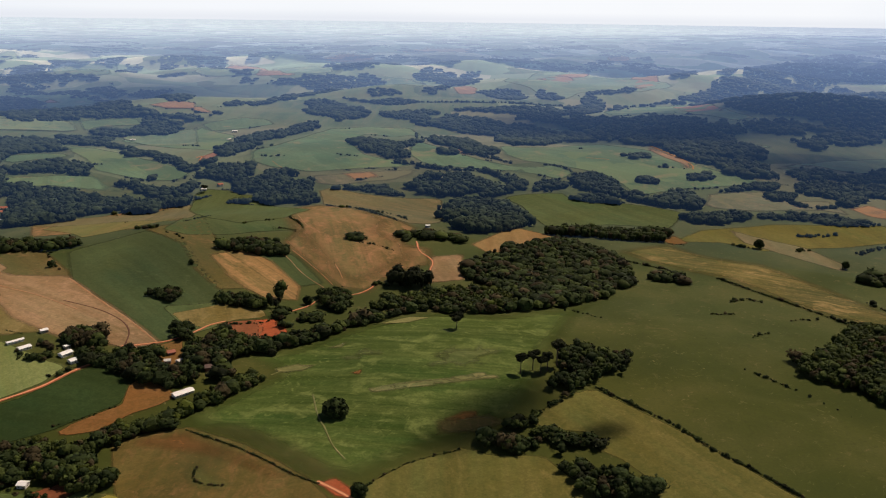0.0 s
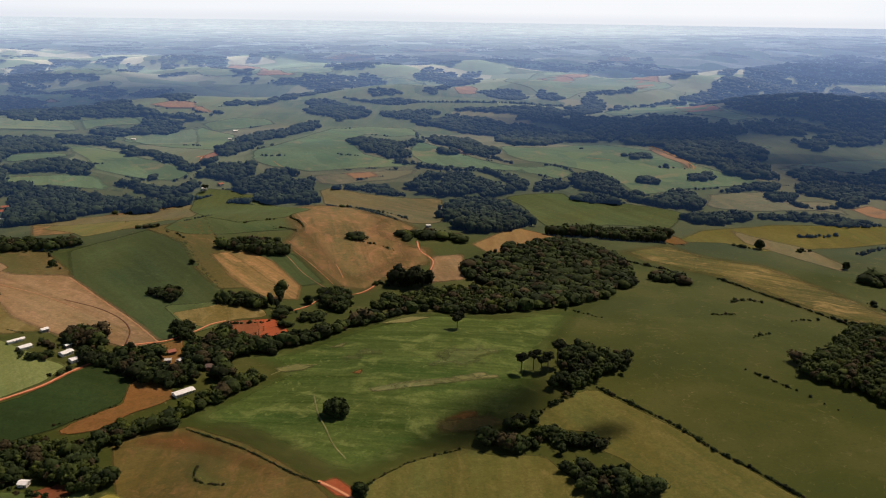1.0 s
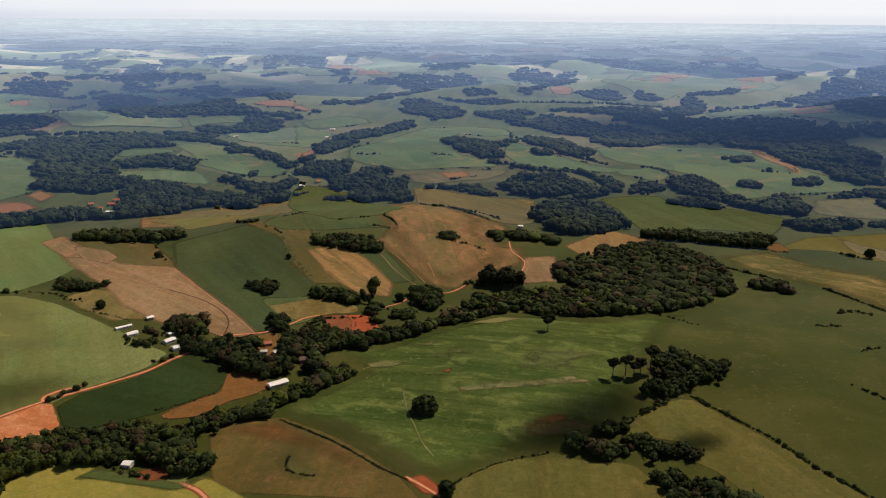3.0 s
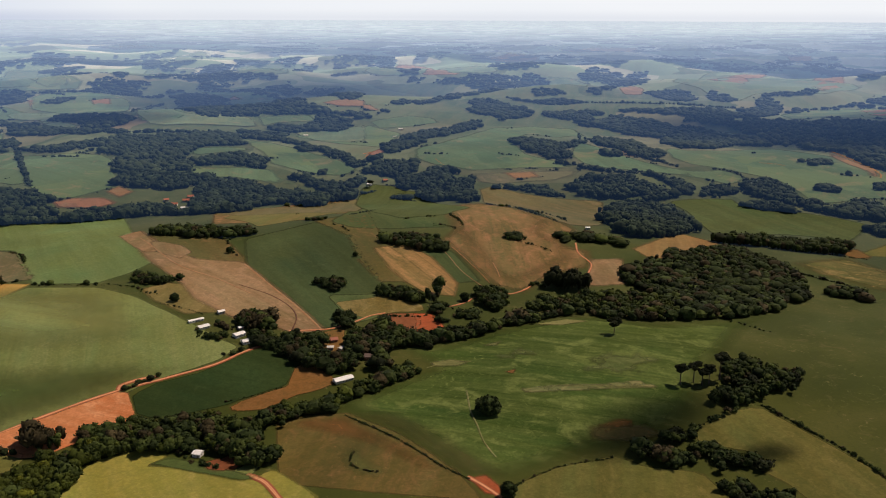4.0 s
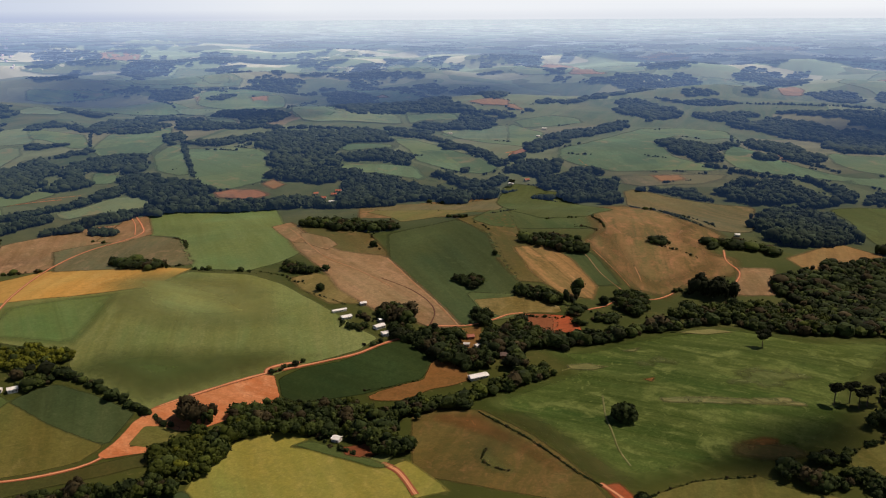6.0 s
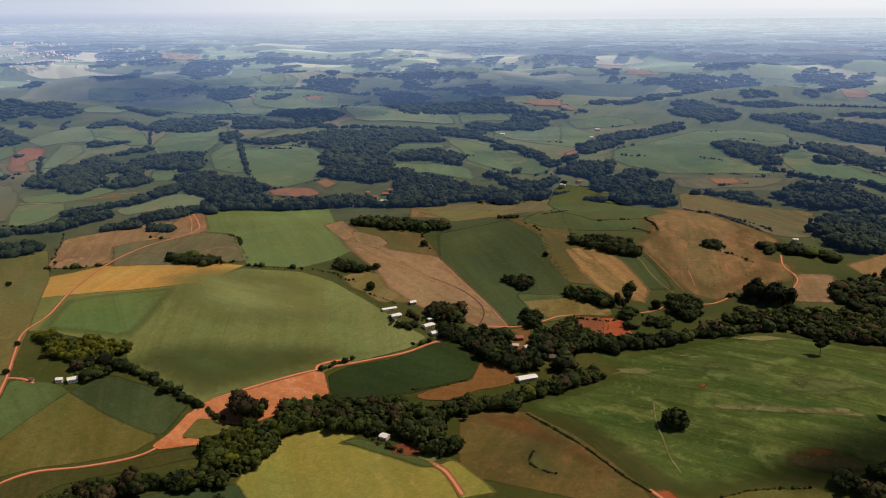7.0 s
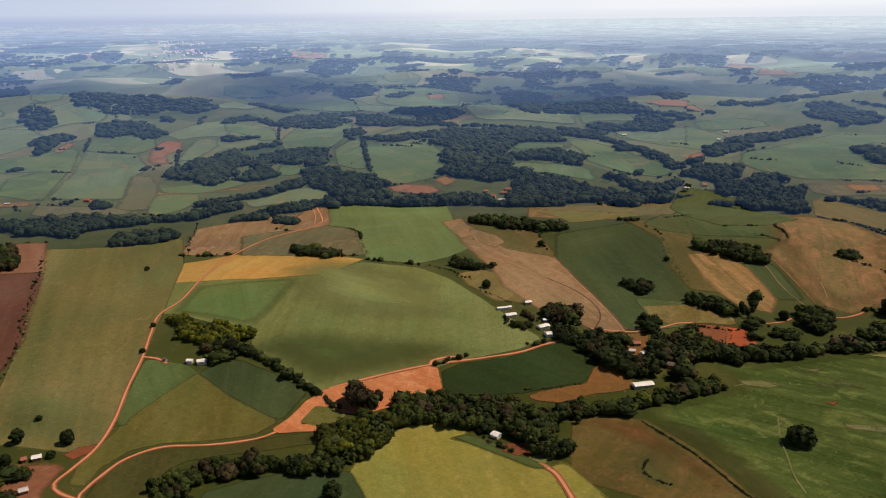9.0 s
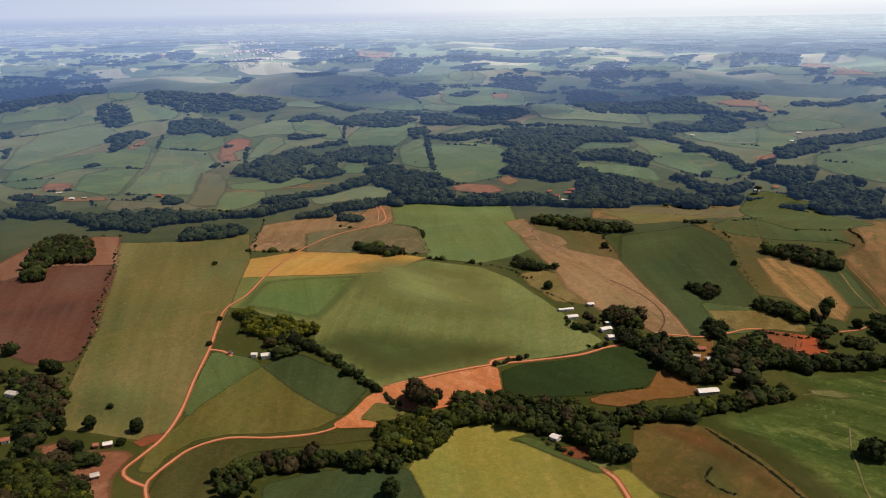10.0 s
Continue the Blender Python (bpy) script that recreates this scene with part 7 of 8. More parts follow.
woodland("dark green woodland on far farmland", [(427, 1058), (481, 1070), (520, 1073), (541, 1039), (572, 1002), (569, 996), (511, 1005), (481, 1034), (422, 1034)], 6, "leaf_blue", .6)
woodland("dark green woodland on far farmland", [(297, 1236), (329, 1258), (346, 1240), (338, 1223), (304, 1226)], 7, "leaf_blue", 1)
woodland("dark green woodland on far farmland", [(386, 1264), (407, 1283), (433, 1269), (440, 1259), (392, 1248)], 7, "leaf_blue", 1)
woodland("dull grey green woodland on a far slope", [(322, 1413), (362, 1435), (373, 1383), (360, 1386), (335, 1405)], 7, "leaf_grey", 1)
woodland("dark green woodland on far farmland", [(-451, 1256), (-439, 1271), (-422, 1257), (-422, 1254), (-444, 1242)], 7, "leaf_blue", 1)
woodland("dark blue green woodland in the hazy distance", [(-1080, 2090), (-1078, 2162), (-1008, 2117), (-1010, 2088), (-1054, 2036)], 8, "leaf_blue", 1)
hedgerow("dark tree line between far fields", [(-248, 2208), (-185, 2173), (-94, 2109), (-37, 2126), (48, 2096), (133, 2088), (221, 2114), (281, 2129), (343, 2154)], 5, 2.6, "leaf_dark", 4)
hedgerow("dark tree line between far fields", [(-29, 1650), (16, 1530), (64, 1432), (101, 1388), (127, 1354)], 4, 2.6, "leaf_dark", 3)
hedgerow("dark tree line between far fields", [(-28, 1346), (0, 1332), (32, 1323), (78, 1311), (110, 1264), (132, 1215)], 5, 2.6, "leaf_dark", 4)
hedgerow("dark tree line between far fields", [(-560, 1323), (-551, 1324), (-542, 1325)], 3, 2.6, "leaf_dark", 2)
hedgerow("dark tree line between far fields", [(-71, 1364), (-52, 1360), (-28, 1356)], 4, 2.6, "leaf_dark", 3)
hedgerow("dark tree line between far fields", [(-300, 1408), (-280, 1403), (-261, 1406)], 3, 2.6, "leaf_dark", 2)
hedgerow("dark tree line between far fields", [(364, 1326), (377, 1323), (386, 1323)], 4, 2.6, "leaf_dark", 3)
hedgerow("dark tree line between far fields", [(497, 1127), (511, 1104), (525, 1100), (552, 1109)], 4, 2.6, "leaf_dark", 3)
hedgerow("dark tree line between far fields", [(-1254, 2454), (-1178, 2502)], 4, 2.6, "leaf_dark", 3)
hedgerow("dark tree line between far fields", [(-171, 1423), (-156, 1415), (-136, 1409)], 3, 5, "leaf_dark", 2)
hedgerow("dark tree line between far fields", [(-43, 1759), (-37, 1628)], 3, 2.6, "leaf_dark", 2)
hedgerow("dark tree line between far fields", [(181, 1342), (203, 1331), (214, 1313), (223, 1281)], 3, 2.6, "leaf_dark", 2)
woodland("dark blue green woodland in the hazy distance", [(-2381, 1125), (-2354, 1206), (-2305, 1278), (-2146, 1322), (-1868, 1132), (-1875, 1048), (-1904, 995), (-1907, 941), (-1932, 902)], 11, "leaf_blue", 1)
woodland("pale hazy woodland far out on the plain", [(-1788, 1021), (-1796, 1086), (-1755, 1114), (-1739, 1109), (-1732, 1078), (-1700, 1049), (-1685, 1024), (-1738, 1031)], 8, "leaf_grey", .95)
woodland("pale hazy woodland far out on the plain", [(-2071, 1368), (-2052, 1438), (-1709, 1276), (-1635, 1336), (-1581, 1433), (-1524, 1379), (-1520, 1321), (-1580, 1288), (-1593, 1231), (-1619, 1187), (-1690, 1178), (-1721, 1178), (-1757, 1173)], 8, "leaf_grey", .9)
woodland("dark blue green woodland in the hazy distance", [(-1770, 1159), (-1746, 1181), (-1724, 1175), (-1742, 1157)], 8, "leaf_blue", 1)
woodland("dull grey green woodland on a far slope", [(-1616, 1123), (-1618, 1171), (-1569, 1196), (-1484, 1174), (-1403, 1138), (-1397, 1102), (-1481, 1125), (-1485, 1069), (-1539, 1073)], 8, "leaf_grey", .95)
woodland("brownish dark woodland patch on a far slope", [(-1504, 908), (-1606, 979), (-1610, 1010), (-1588, 1037), (-1541, 1008), (-1521, 971), (-1474, 907)], 10, "leaf_brown", 1)
woodland("dark green woodland on far farmland", [(-1591, 931), (-1604, 959), (-1578, 945), (-1578, 930)], 7, "leaf_blue", 1)
woodland("dark green woodland on far farmland", [(-1410, 806), (-1400, 817), (-1382, 805), (-1395, 798)], 7, "leaf_blue", 1)
woodland("dark green woodland on far farmland", [(-1324, 1022), (-1320, 1046), (-1301, 1037), (-1314, 1021)], 7, "leaf_blue", 1)
woodland("dark green woodland on far farmland", [(-1194, 897), (-1196, 919), (-1173, 913), (-1172, 888)], 7, "leaf_blue", 1)
woodland("dark blue green woodland in the hazy distance", [(-1576, 1259), (-1547, 1259), (-1506, 1241), (-1505, 1215), (-1552, 1230)], 7, "leaf_blue", .9)
woodland("dark blue green woodland in the hazy distance", [(-1486, 1290), (-1489, 1320), (-1444, 1278), (-1443, 1255)], 7, "leaf_blue", 1)
woodland("dark blue green woodland in the hazy distance", [(-1437, 1337), (-1431, 1363), (-1380, 1322), (-1396, 1302)], 7, "leaf_blue", 1)
woodland("dark green woodland on far farmland", [(-1282, 1178), (-1248, 1193), (-1215, 1217), (-1211, 1209), (-1222, 1175), (-1251, 1148)], 7, "leaf_blue", 1)
woodland("dark green woodland on far farmland", [(-1138, 1092), (-1152, 1153), (-1142, 1193), (-1130, 1160), (-1124, 1109)], 7, "leaf_blue", 1)
woodland("dull grey green woodland on a far slope", [(-1103, 880), (-1139, 941), (-1161, 1000), (-1160, 1027), (-1169, 1093), (-1099, 1069), (-1037, 999), (-1023, 952), (-953, 916), (-967, 911), (-983, 889), (-985, 855), (-1020, 863), (-1060, 851)], 9, "leaf_grey", 1)
woodland("dark green woodland on far farmland", [(-1053, 1022), (-1073, 1072), (-1069, 1128), (-1046, 1149), (-1016, 1179), (-987, 1165), (-929, 1092), (-916, 1046), (-971, 1050), (-1020, 1045), (-974, 983), (-937, 958), (-944, 913), (-972, 927), (-995, 978)], 9, "leaf_blue", .97)
woodland("dark green woodland on far farmland", [(-929, 1018), (-894, 1051), (-835, 1037), (-809, 1034), (-777, 1021), (-729, 978), (-704, 951), (-748, 927), (-786, 920), (-813, 939), (-862, 942), (-905, 977)], 10, "leaf_blue", .95)
woodland("dark green woodland on far farmland", [(-906, 752), (-904, 772), (-895, 818), (-887, 857), (-883, 902), (-887, 958), (-862, 943), (-866, 908), (-868, 874), (-875, 844), (-885, 809), (-887, 767)], 8, "leaf_blue", .95)
woodland("dark green woodland on far farmland", [(-1123, 502), (-1136, 532), (-1103, 554), (-1032, 546), (-986, 583), (-972, 624), (-942, 638), (-897, 641), (-872, 675), (-867, 719), (-872, 775), (-856, 803), (-847, 799), (-831, 747), (-832, 698), (-858, 663), (-858, 619), (-886, 597), (-896, 556), (-919, 540), (-988, 543), (-1033, 531), (-1080, 510), (-1116, 498)], 10, "leaf_blue", .97)
woodland("dark green woodland on far farmland", [(-794, 722), (-787, 742), (-779, 770), (-790, 809), (-784, 843), (-782, 871), (-763, 893), (-732, 881), (-767, 872), (-765, 833), (-775, 798), (-753, 754), (-773, 727)], 9, "leaf_blue", .97)
woodland("dark green woodland on far farmland", [(-684, 945), (-666, 983), (-637, 1015), (-612, 1038), (-591, 1034), (-571, 1024), (-589, 1014), (-630, 989), (-665, 967)], 9, "leaf_blue", .95)
woodland("dark green woodland on far farmland", [(-730, 1138), (-723, 1169), (-682, 1174), (-659, 1172), (-595, 1186), (-583, 1181), (-593, 1144), (-625, 1112), (-654, 1108), (-697, 1110), (-722, 1117)], 10, "leaf_blue", 1)
woodland("dull grey green woodland on a far slope", [(-1017, 1303), (-983, 1334), (-941, 1393), (-904, 1486), (-826, 1513), (-750, 1568), (-665, 1452), (-678, 1419), (-716, 1378), (-690, 1265), (-628, 1230), (-657, 1205), (-698, 1201), (-695, 1159), (-743, 1165), (-797, 1214), (-806, 1266), (-856, 1304), (-931, 1338), (-955, 1295), (-995, 1292)], 9, "leaf_grey", 1)
woodland("dark green woodland on far farmland", [(-1093, 1334), (-1119, 1405), (-1061, 1351), (-1030, 1292), (-1063, 1297)], 8, "leaf_blue", 1)
woodland("dark blue green woodland in the hazy distance", [(-1584, 1903), (-1532, 1945), (-1471, 1974), (-1474, 1936), (-1446, 1860), (-1522, 1878), (-1561, 1887)], 9, "leaf_blue", .97)
woodland("dark blue green woodland in the hazy distance", [(-1365, 1863), (-1360, 1917), (-1322, 1871), (-1344, 1844)], 8, "leaf_blue", 1)
woodland("dark blue green woodland in the hazy distance", [(-1202, 1669), (-1114, 1675), (-1019, 1649), (-990, 1627), (-1055, 1610), (-1133, 1607)], 9, "leaf_blue", .95)
woodland("dark blue green woodland in the hazy distance", [(-1178, 2124), (-1158, 2189), (-1083, 2183), (-975, 2103), (-811, 1813), (-875, 1737), (-937, 1772), (-1105, 2025)], 9, "leaf_blue", 1)
woodland("dark blue green woodland in the hazy distance", [(-1209, 2082), (-1198, 2194), (-1120, 2258), (-1127, 2236), (-1179, 2160), (-1182, 2066)], 9, "leaf_blue", .95)
woodland("dark blue green woodland in the hazy distance", [(-1362, 2142), (-1316, 2164), (-1290, 2153), (-1267, 2181), (-1242, 2186), (-1262, 2140), (-1289, 2089), (-1342, 2080), (-1369, 2090), (-1400, 2076)], 9, "leaf_blue", .95)
woodland("pale hazy woodland far out on the plain", [(-1804, 2157), (-1775.5, 2290.0), (-1622.6, 2408.6), (-1532.0, 2481.6), (-1516.9, 2475.5), (-1579, 2343), (-1657, 2258), (-1753, 2199), (-1774, 2165)], 9, "leaf_grey", .95)
woodland("dark blue green woodland in the hazy distance", [(-1753, 2024), (-1765, 2124), (-1733, 2173), (-1725, 2163), (-1727, 2049), (-1747, 2017)], 9, "leaf_blue", 1)
woodland("dark blue green woodland in the hazy distance", [(-1724, 1716), (-1715, 1777), (-1691, 1774), (-1698, 1734)], 9, "leaf_blue", .9)
woodland("dark blue green woodland in the hazy distance", [(-1433, 1338), (-1426, 1395), (-1361, 1404), (-1293, 1370), (-1291, 1330), (-1385, 1354), (-1396, 1311)], 8, "leaf_blue", .95)
woodland("pale hazy woodland far out on the plain", [(-1379, 1502), (-1363, 1612), (-1290, 1635), (-1230, 1568), (-1294, 1572), (-1250, 1456), (-1296, 1430), (-1256, 1329), (-1330, 1390)], 8, "leaf_grey", .85)
woodland("dark green woodland on far farmland", [(-1277, 1390), (-1226, 1428), (-1258, 1528), (-1199, 1496), (-1169, 1380), (-1211, 1353)], 8, "leaf_blue", .9)
woodland("dark blue green woodland in the hazy distance", [(-1520, 1490), (-1505, 1556), (-1445, 1554), (-1450, 1603), (-1423, 1509), (-1475, 1503)], 8, "leaf_blue", .9)
woodland("dark green woodland on far farmland", [(-1165, 1474), (-1149, 1539), (-1007, 1513), (-928, 1525), (-930, 1506), (-996, 1475), (-1079, 1465), (-1132, 1452)], 9, "leaf_blue", .95)
woodland("dark blue green woodland in the hazy distance", [(-1968, 1592), (-2055, 1730), (-1922, 1616), (-1953, 1590)], 9, "leaf_blue", .9)
woodland("dark blue green woodland in the hazy distance", [(-2411, 1142), (-2475, 1325), (-2458, 1332), (-2394, 1442), (-2271, 1402), (-2329, 1293), (-2362, 1194), (-2390, 1129)], 9, "leaf_blue", .85)
woodland("pale hazy woodland far out on the plain", [(-2567.9, 1418.3), (-2531.3, 1534.0), (-2436.0, 1635.6), (-2303.6, 1802.8), (-2296.3, 1795.5), (-2402.5, 1652.7), (-2404, 1489), (-2454, 1406), (-2562.3, 1413.1)], 9, "leaf_grey", .9)
woodland("pale hazy woodland far out on the plain", [(-2131.7, 2080.0), (-2069.0, 2155.5), (-1978.7, 2171.9), (-1990.4, 2126.4), (-2075.0, 2048.3), (-2137.5, 2003.9)], 9, "leaf_grey", .9)
woodland("dark blue green woodland in the hazy distance", [(-2057.0, 2029.7), (-1922, 2052), (-1880, 2060), (-1928, 2004)], 9, "leaf_blue", .9)
woodland("dark blue green woodland in the hazy distance", [(-1487, 2271), (-1453, 2302), (-1317, 2165), (-1355, 2146)], 8, "leaf_blue", .95)
woodland("dark blue green woodland in the hazy distance", [(-1607, 2221), (-1522, 2258), (-1392, 2126), (-1473, 2094)], 8, "leaf_blue", .95)
woodland("dark green woodland on far farmland", [(-1222, 563), (-1213, 596), (-1148, 595), (-1124, 589), (-1148, 561), (-1188, 549)], 6, "leaf_blue", .6)
woodland("dark green woodland on far farmland", [(-1033, 688), (-1028, 699), (-1001, 699), (-991, 696), (-995, 675)], 7, "leaf_blue", 1)
woodland("dark green woodland on far farmland", [(-1065, 668), (-1062, 680), (-1046, 669), (-1052, 661)], 7, "leaf_blue", 1)
woodland("dark blue green woodland in the hazy distance", [(-1808, 838), (-1812, 870), (-1781, 847), (-1778, 821)], 7, "leaf_blue", .95)
woodland("dark green woodland on far farmland", [(-1686, 776), (-1681, 798), (-1642, 768), (-1613, 738)], 7, "leaf_blue", .95)
hedgerow("dark tree line between far fields", [(-781, 751), (-775, 810), (-769, 875), (-718, 915), (-652, 934), (-617, 968), (-573, 986), (-489, 993), (-463, 1025)], 8, 2.6, "leaf_dark", 12)
hedgerow("dark tree line between far fields", [(-1096, 1389), (-997, 1269), (-923, 1181), (-854, 1100), (-826, 1071)], 5, 2.6, "leaf_dark", 3)
hedgerow("dark tree line between far fields", [(-1429, 960), (-1483, 1002), (-1533, 1047)], 4, 2.6, "leaf_dark", 3)
hedgerow("dark tree line between far fields", [(-947, 1266), (-933, 1265), (-887, 1274)], 3, 2.6, "leaf_dark", 2)
hedgerow("dark tree line between far fields", [(-1328, 1391), (-1236, 1289), (-1167, 1213)], 3, 2.6, "leaf_dark", 2)
hedgerow("dark tree line between far fields", [(-1260, 1045), (-1212, 998), (-1154, 944)], 4, 2.6, "leaf_dark", 3)
hedgerow("dark tree line between far fields", [(-1807, 964), (-1794, 983)], 3, 2.6, "leaf_dark", 2)
hedgerow("dark tree line between far fields", [(-1528, 1859), (-1426, 1783), (-1384, 1742)], 4, 2.6, "leaf_dark", 3)
hedgerow("dark tree line between far fields", [(-1040, 1710), (-1128, 1942), (-1133, 2027)], 4, 2.6, "leaf_dark", 3)
hedgerow("dark tree line between far fields", [(-1633, 1883), (-1458, 1985), (-1340, 2046), (-1195, 2058), (-1170, 2094)], 5, 2.6, "leaf_dark", 4)
woodland("dark green woodland on far farmland", [(-58, 1865), (45, 1931), (173, 1885), (243, 1824), (314, 1731), (327, 1670), (268, 1659), (196, 1734), (138, 1758), (90, 1765), (30, 1813)], 9, "leaf_blue", 1)
woodland("dark blue green woodland in the hazy distance", [(-1762, 2018), (-1835, 2110), (-1866.4, 2222.8), (-1759, 2204), (-1736, 2184), (-1761, 2124), (-1750, 2027)], 9, "leaf_blue", .9)
woodland("dark blue green woodland in the hazy distance", [(-1408, 2396), (-1334, 2436), (-1278, 2444), (-1317, 2421), (-1375, 2400)], 9, "leaf_blue", .9)
woodland("dark blue green woodland in the hazy distance", [(-1278, 2194), (-1236, 2435), (-1215, 2477), (-1137, 2545), (-1139, 2527), (-1098, 2350), (-947, 2388), (-952, 2376), (-1165, 2294)], 9, "leaf_blue", .9)
woodland("dark blue green woodland in the hazy distance", [(-1500.6, 2496.0), (-1499.3, 2503.4), (-1364.1, 2572.7), (-1366.4, 2566.2)], 9, "leaf_blue", .9)
woodland("dark blue green woodland in the hazy distance", [(-1332.3, 2593.0), (-1238.1, 2634.5), (-1292.3, 2553.4)], 9, "leaf_blue", .9)
woodland("dark blue green woodland in the hazy distance", [(-1340.0, 2650.8), (-1341.4, 2665.8), (-1267.6, 2701.6), (-1252.6, 2690.7), (-1287.4, 2629.8)], 9, "leaf_blue", .9)
woodland("dark blue green woodland in the hazy distance", [(-1121.1, 2702.0), (-1087.0, 2775.3), (-957.9, 2825.0), (-949.0, 2798.1), (-1028.0, 2756.8), (-1094.0, 2711.7)], 9, "leaf_blue", .9)
woodland("dark blue green woodland in the hazy distance", [(-1033, 2609), (-1016.4, 2697.4), (-981, 2629)], 9, "leaf_blue", .9)
woodland("dark blue green woodland in the hazy distance", [(-1162, 2261), (-1074, 2296), (-1046, 2295), (-1055, 2272), (-1130, 2241)], 9, "leaf_blue", .9)
woodland("dark blue green woodland in the hazy distance", [(-972, 2602), (-958, 2617), (-905, 2636), (-921, 2626)], 9, "leaf_blue", .9)
woodland("dark blue green woodland in the hazy distance", [(-859, 2645), (-839, 2677), (-816, 2665)], 9, "leaf_blue", .9)
woodland("dark blue green woodland in the hazy distance", [(-783, 2712), (-808.5, 2800.2), (-754.3, 2822.9), (-691.3, 2771.7), (-694, 2745)], 9, "leaf_blue", .9)
woodland("dark blue green woodland in the hazy distance", [(-606, 2783), (-613.3, 2815.5), (-559.5, 2888.7), (-537, 2798)], 9, "leaf_blue", .9)
woodland("dark blue green woodland in the hazy distance", [(-489.8, 2911.6), (-481.9, 2951.0), (-424.0, 2959.8), (-390.5, 2934.8), (-392.7, 2881.9), (-436.7, 2918.2)], 9, "leaf_blue", .9)
woodland("dark blue green woodland in the hazy distance", [(-314.8, 2947.9), (-230.5, 2963.4), (-81.3, 2983.8), (-71.7, 2982.0), (-201.6, 2963.0), (-248.2, 2954.6)], 9, "leaf_blue", .9)
woodland("dark blue green woodland in the hazy distance", [(-334, 2658), (-306, 2794), (-188, 2679), (-255, 2660)], 9, "leaf_blue", .9)
woodland("dark blue green woodland in the hazy distance", [(145.4, 2906.3), (292.1, 2920.6), (326.8, 2841.3), (183, 2797)], 9, "leaf_blue", .9)
woodland("dark blue green woodland in the hazy distance", [(111.0, 2987.6), (199.8, 2975.9), (190.4, 2955.8), (128.9, 2967.7)], 9, "leaf_blue", .9)
woodland("dark blue green woodland in the hazy distance", [(-2118.4, 2011.1), (-2104.4, 2093.2), (-2021.2, 2175.1), (-1967.5, 2129.6), (-1869, 2076), (-1971, 1983)], 9, "leaf_blue", .9)
woodland("dark blue green woodland in the hazy distance", [(-1829, 2093), (-1885.1, 2210.7), (-1823.1, 2288.1), (-1730, 2200), (-1733, 2085), (-1761, 2033)], 9, "leaf_blue", .9)
woodland("dark blue green woodland in the hazy distance", [(-1852, 1730), (-1915, 1886), (-1916, 1976), (-1768, 1810)], 9, "leaf_blue", .9)
woodland("dark blue green woodland in the hazy distance", [(-2674.5, 1277.0), (-2704.8, 1294.2), (-2665.1, 1363.8), (-2611.4, 1387.3), (-2621.9, 1337.4)], 9, "leaf_blue", .9)
woodland("dark blue green woodland in the hazy distance", [(-2641.8, 1396.6), (-2616.5, 1448.8), (-2584.5, 1508.3), (-2540.6, 1509.1), (-2584.1, 1428.0)], 9, "leaf_blue", .9)
woodland("dark blue green woodland in the hazy distance", [(-1706, 1804), (-1678, 1854), (-1610, 1902), (-1597, 1895), (-1668, 1841)], 9, "leaf_blue", .95)
woodland("dark blue green woodland in the hazy distance", [(-1585, 1880), (-1559, 1928), (-1473, 1983), (-1457, 1959), (-1429, 1860), (-1519, 1873), (-1568, 1868)], 9, "leaf_blue", .95)
woodland("dark blue green woodland in the hazy distance", [(-1475, 1985), (-1481, 1999), (-1385, 2038), (-1365, 2064), (-1310, 2121), (-1276, 2141), (-1234, 2066), (-1324, 2054), (-1380, 2030), (-1430, 1998)], 9, "leaf_blue", .95)
woodland("dark blue green woodland in the hazy distance", [(-1355, 1865), (-1386, 1915), (-1352, 1921), (-1316, 1867)], 9, "leaf_blue", .95)
woodland("dark blue green woodland in the hazy distance", [(-1153, 1611), (-1202, 1692), (-1094, 1644), (-995, 1636), (-990, 1614), (-985, 1559), (-1003, 1522), (-1092, 1596)], 9, "leaf_blue", .95)
woodland("dark green woodland on far farmland", [(-1148, 1456), (-1262, 1596), (-1194, 1596), (-1179, 1578), (-1073, 1486), (-972, 1496), (-905, 1515), (-830, 1569), (-796, 1553), (-905, 1515), (-1054, 1477), (-1099, 1465)], 8, "leaf_blue", .95)
woodland("dark blue green woodland in the hazy distance", [(-1046, 2050), (-866, 1877), (-775, 1946), (-758, 1982), (-686, 1928), (-657, 1865), (-725, 1819), (-828, 1793), (-893, 1776)], 9, "leaf_blue", .97)
woodland("dark green woodland on far farmland", [(-686, 1653), (-702, 1727), (-671, 1750), (-654, 1723), (-666, 1668)], 9, "leaf_blue", .97)
woodland("dark green woodland on far farmland", [(-639, 1699), (-646, 1793), (-645, 1830), (-593, 1841), (-546, 1798), (-534, 1737), (-581, 1720)], 9, "leaf_blue", .97)
woodland("dark blue green woodland in the hazy distance", [(-1134, 2229), (-1112, 2260), (-1037, 2253), (-888, 2234), (-880, 2213), (-1030, 2238)], 9, "leaf_blue", .95)
woodland("dark blue green woodland in the hazy distance", [(-883, 2268), (-791, 2252), (-703, 2292), (-587, 2028), (-579, 2004), (-643, 1999), (-798, 2223), (-860, 2229)], 9, "leaf_blue", .95)


def limb(bm, a, b, ra, rb, sides=7):
    d = (b - a)
    m = Matrix.Translation((a + b) / 2) @ d.to_track_quat("Z", "Y").to_matrix().to_4x4()
    bmesh.ops.create_cone(bm, cap_ends=True, segments=sides, radius1=ra, radius2=rb, depth=d.length * 1.04, matrix=m)


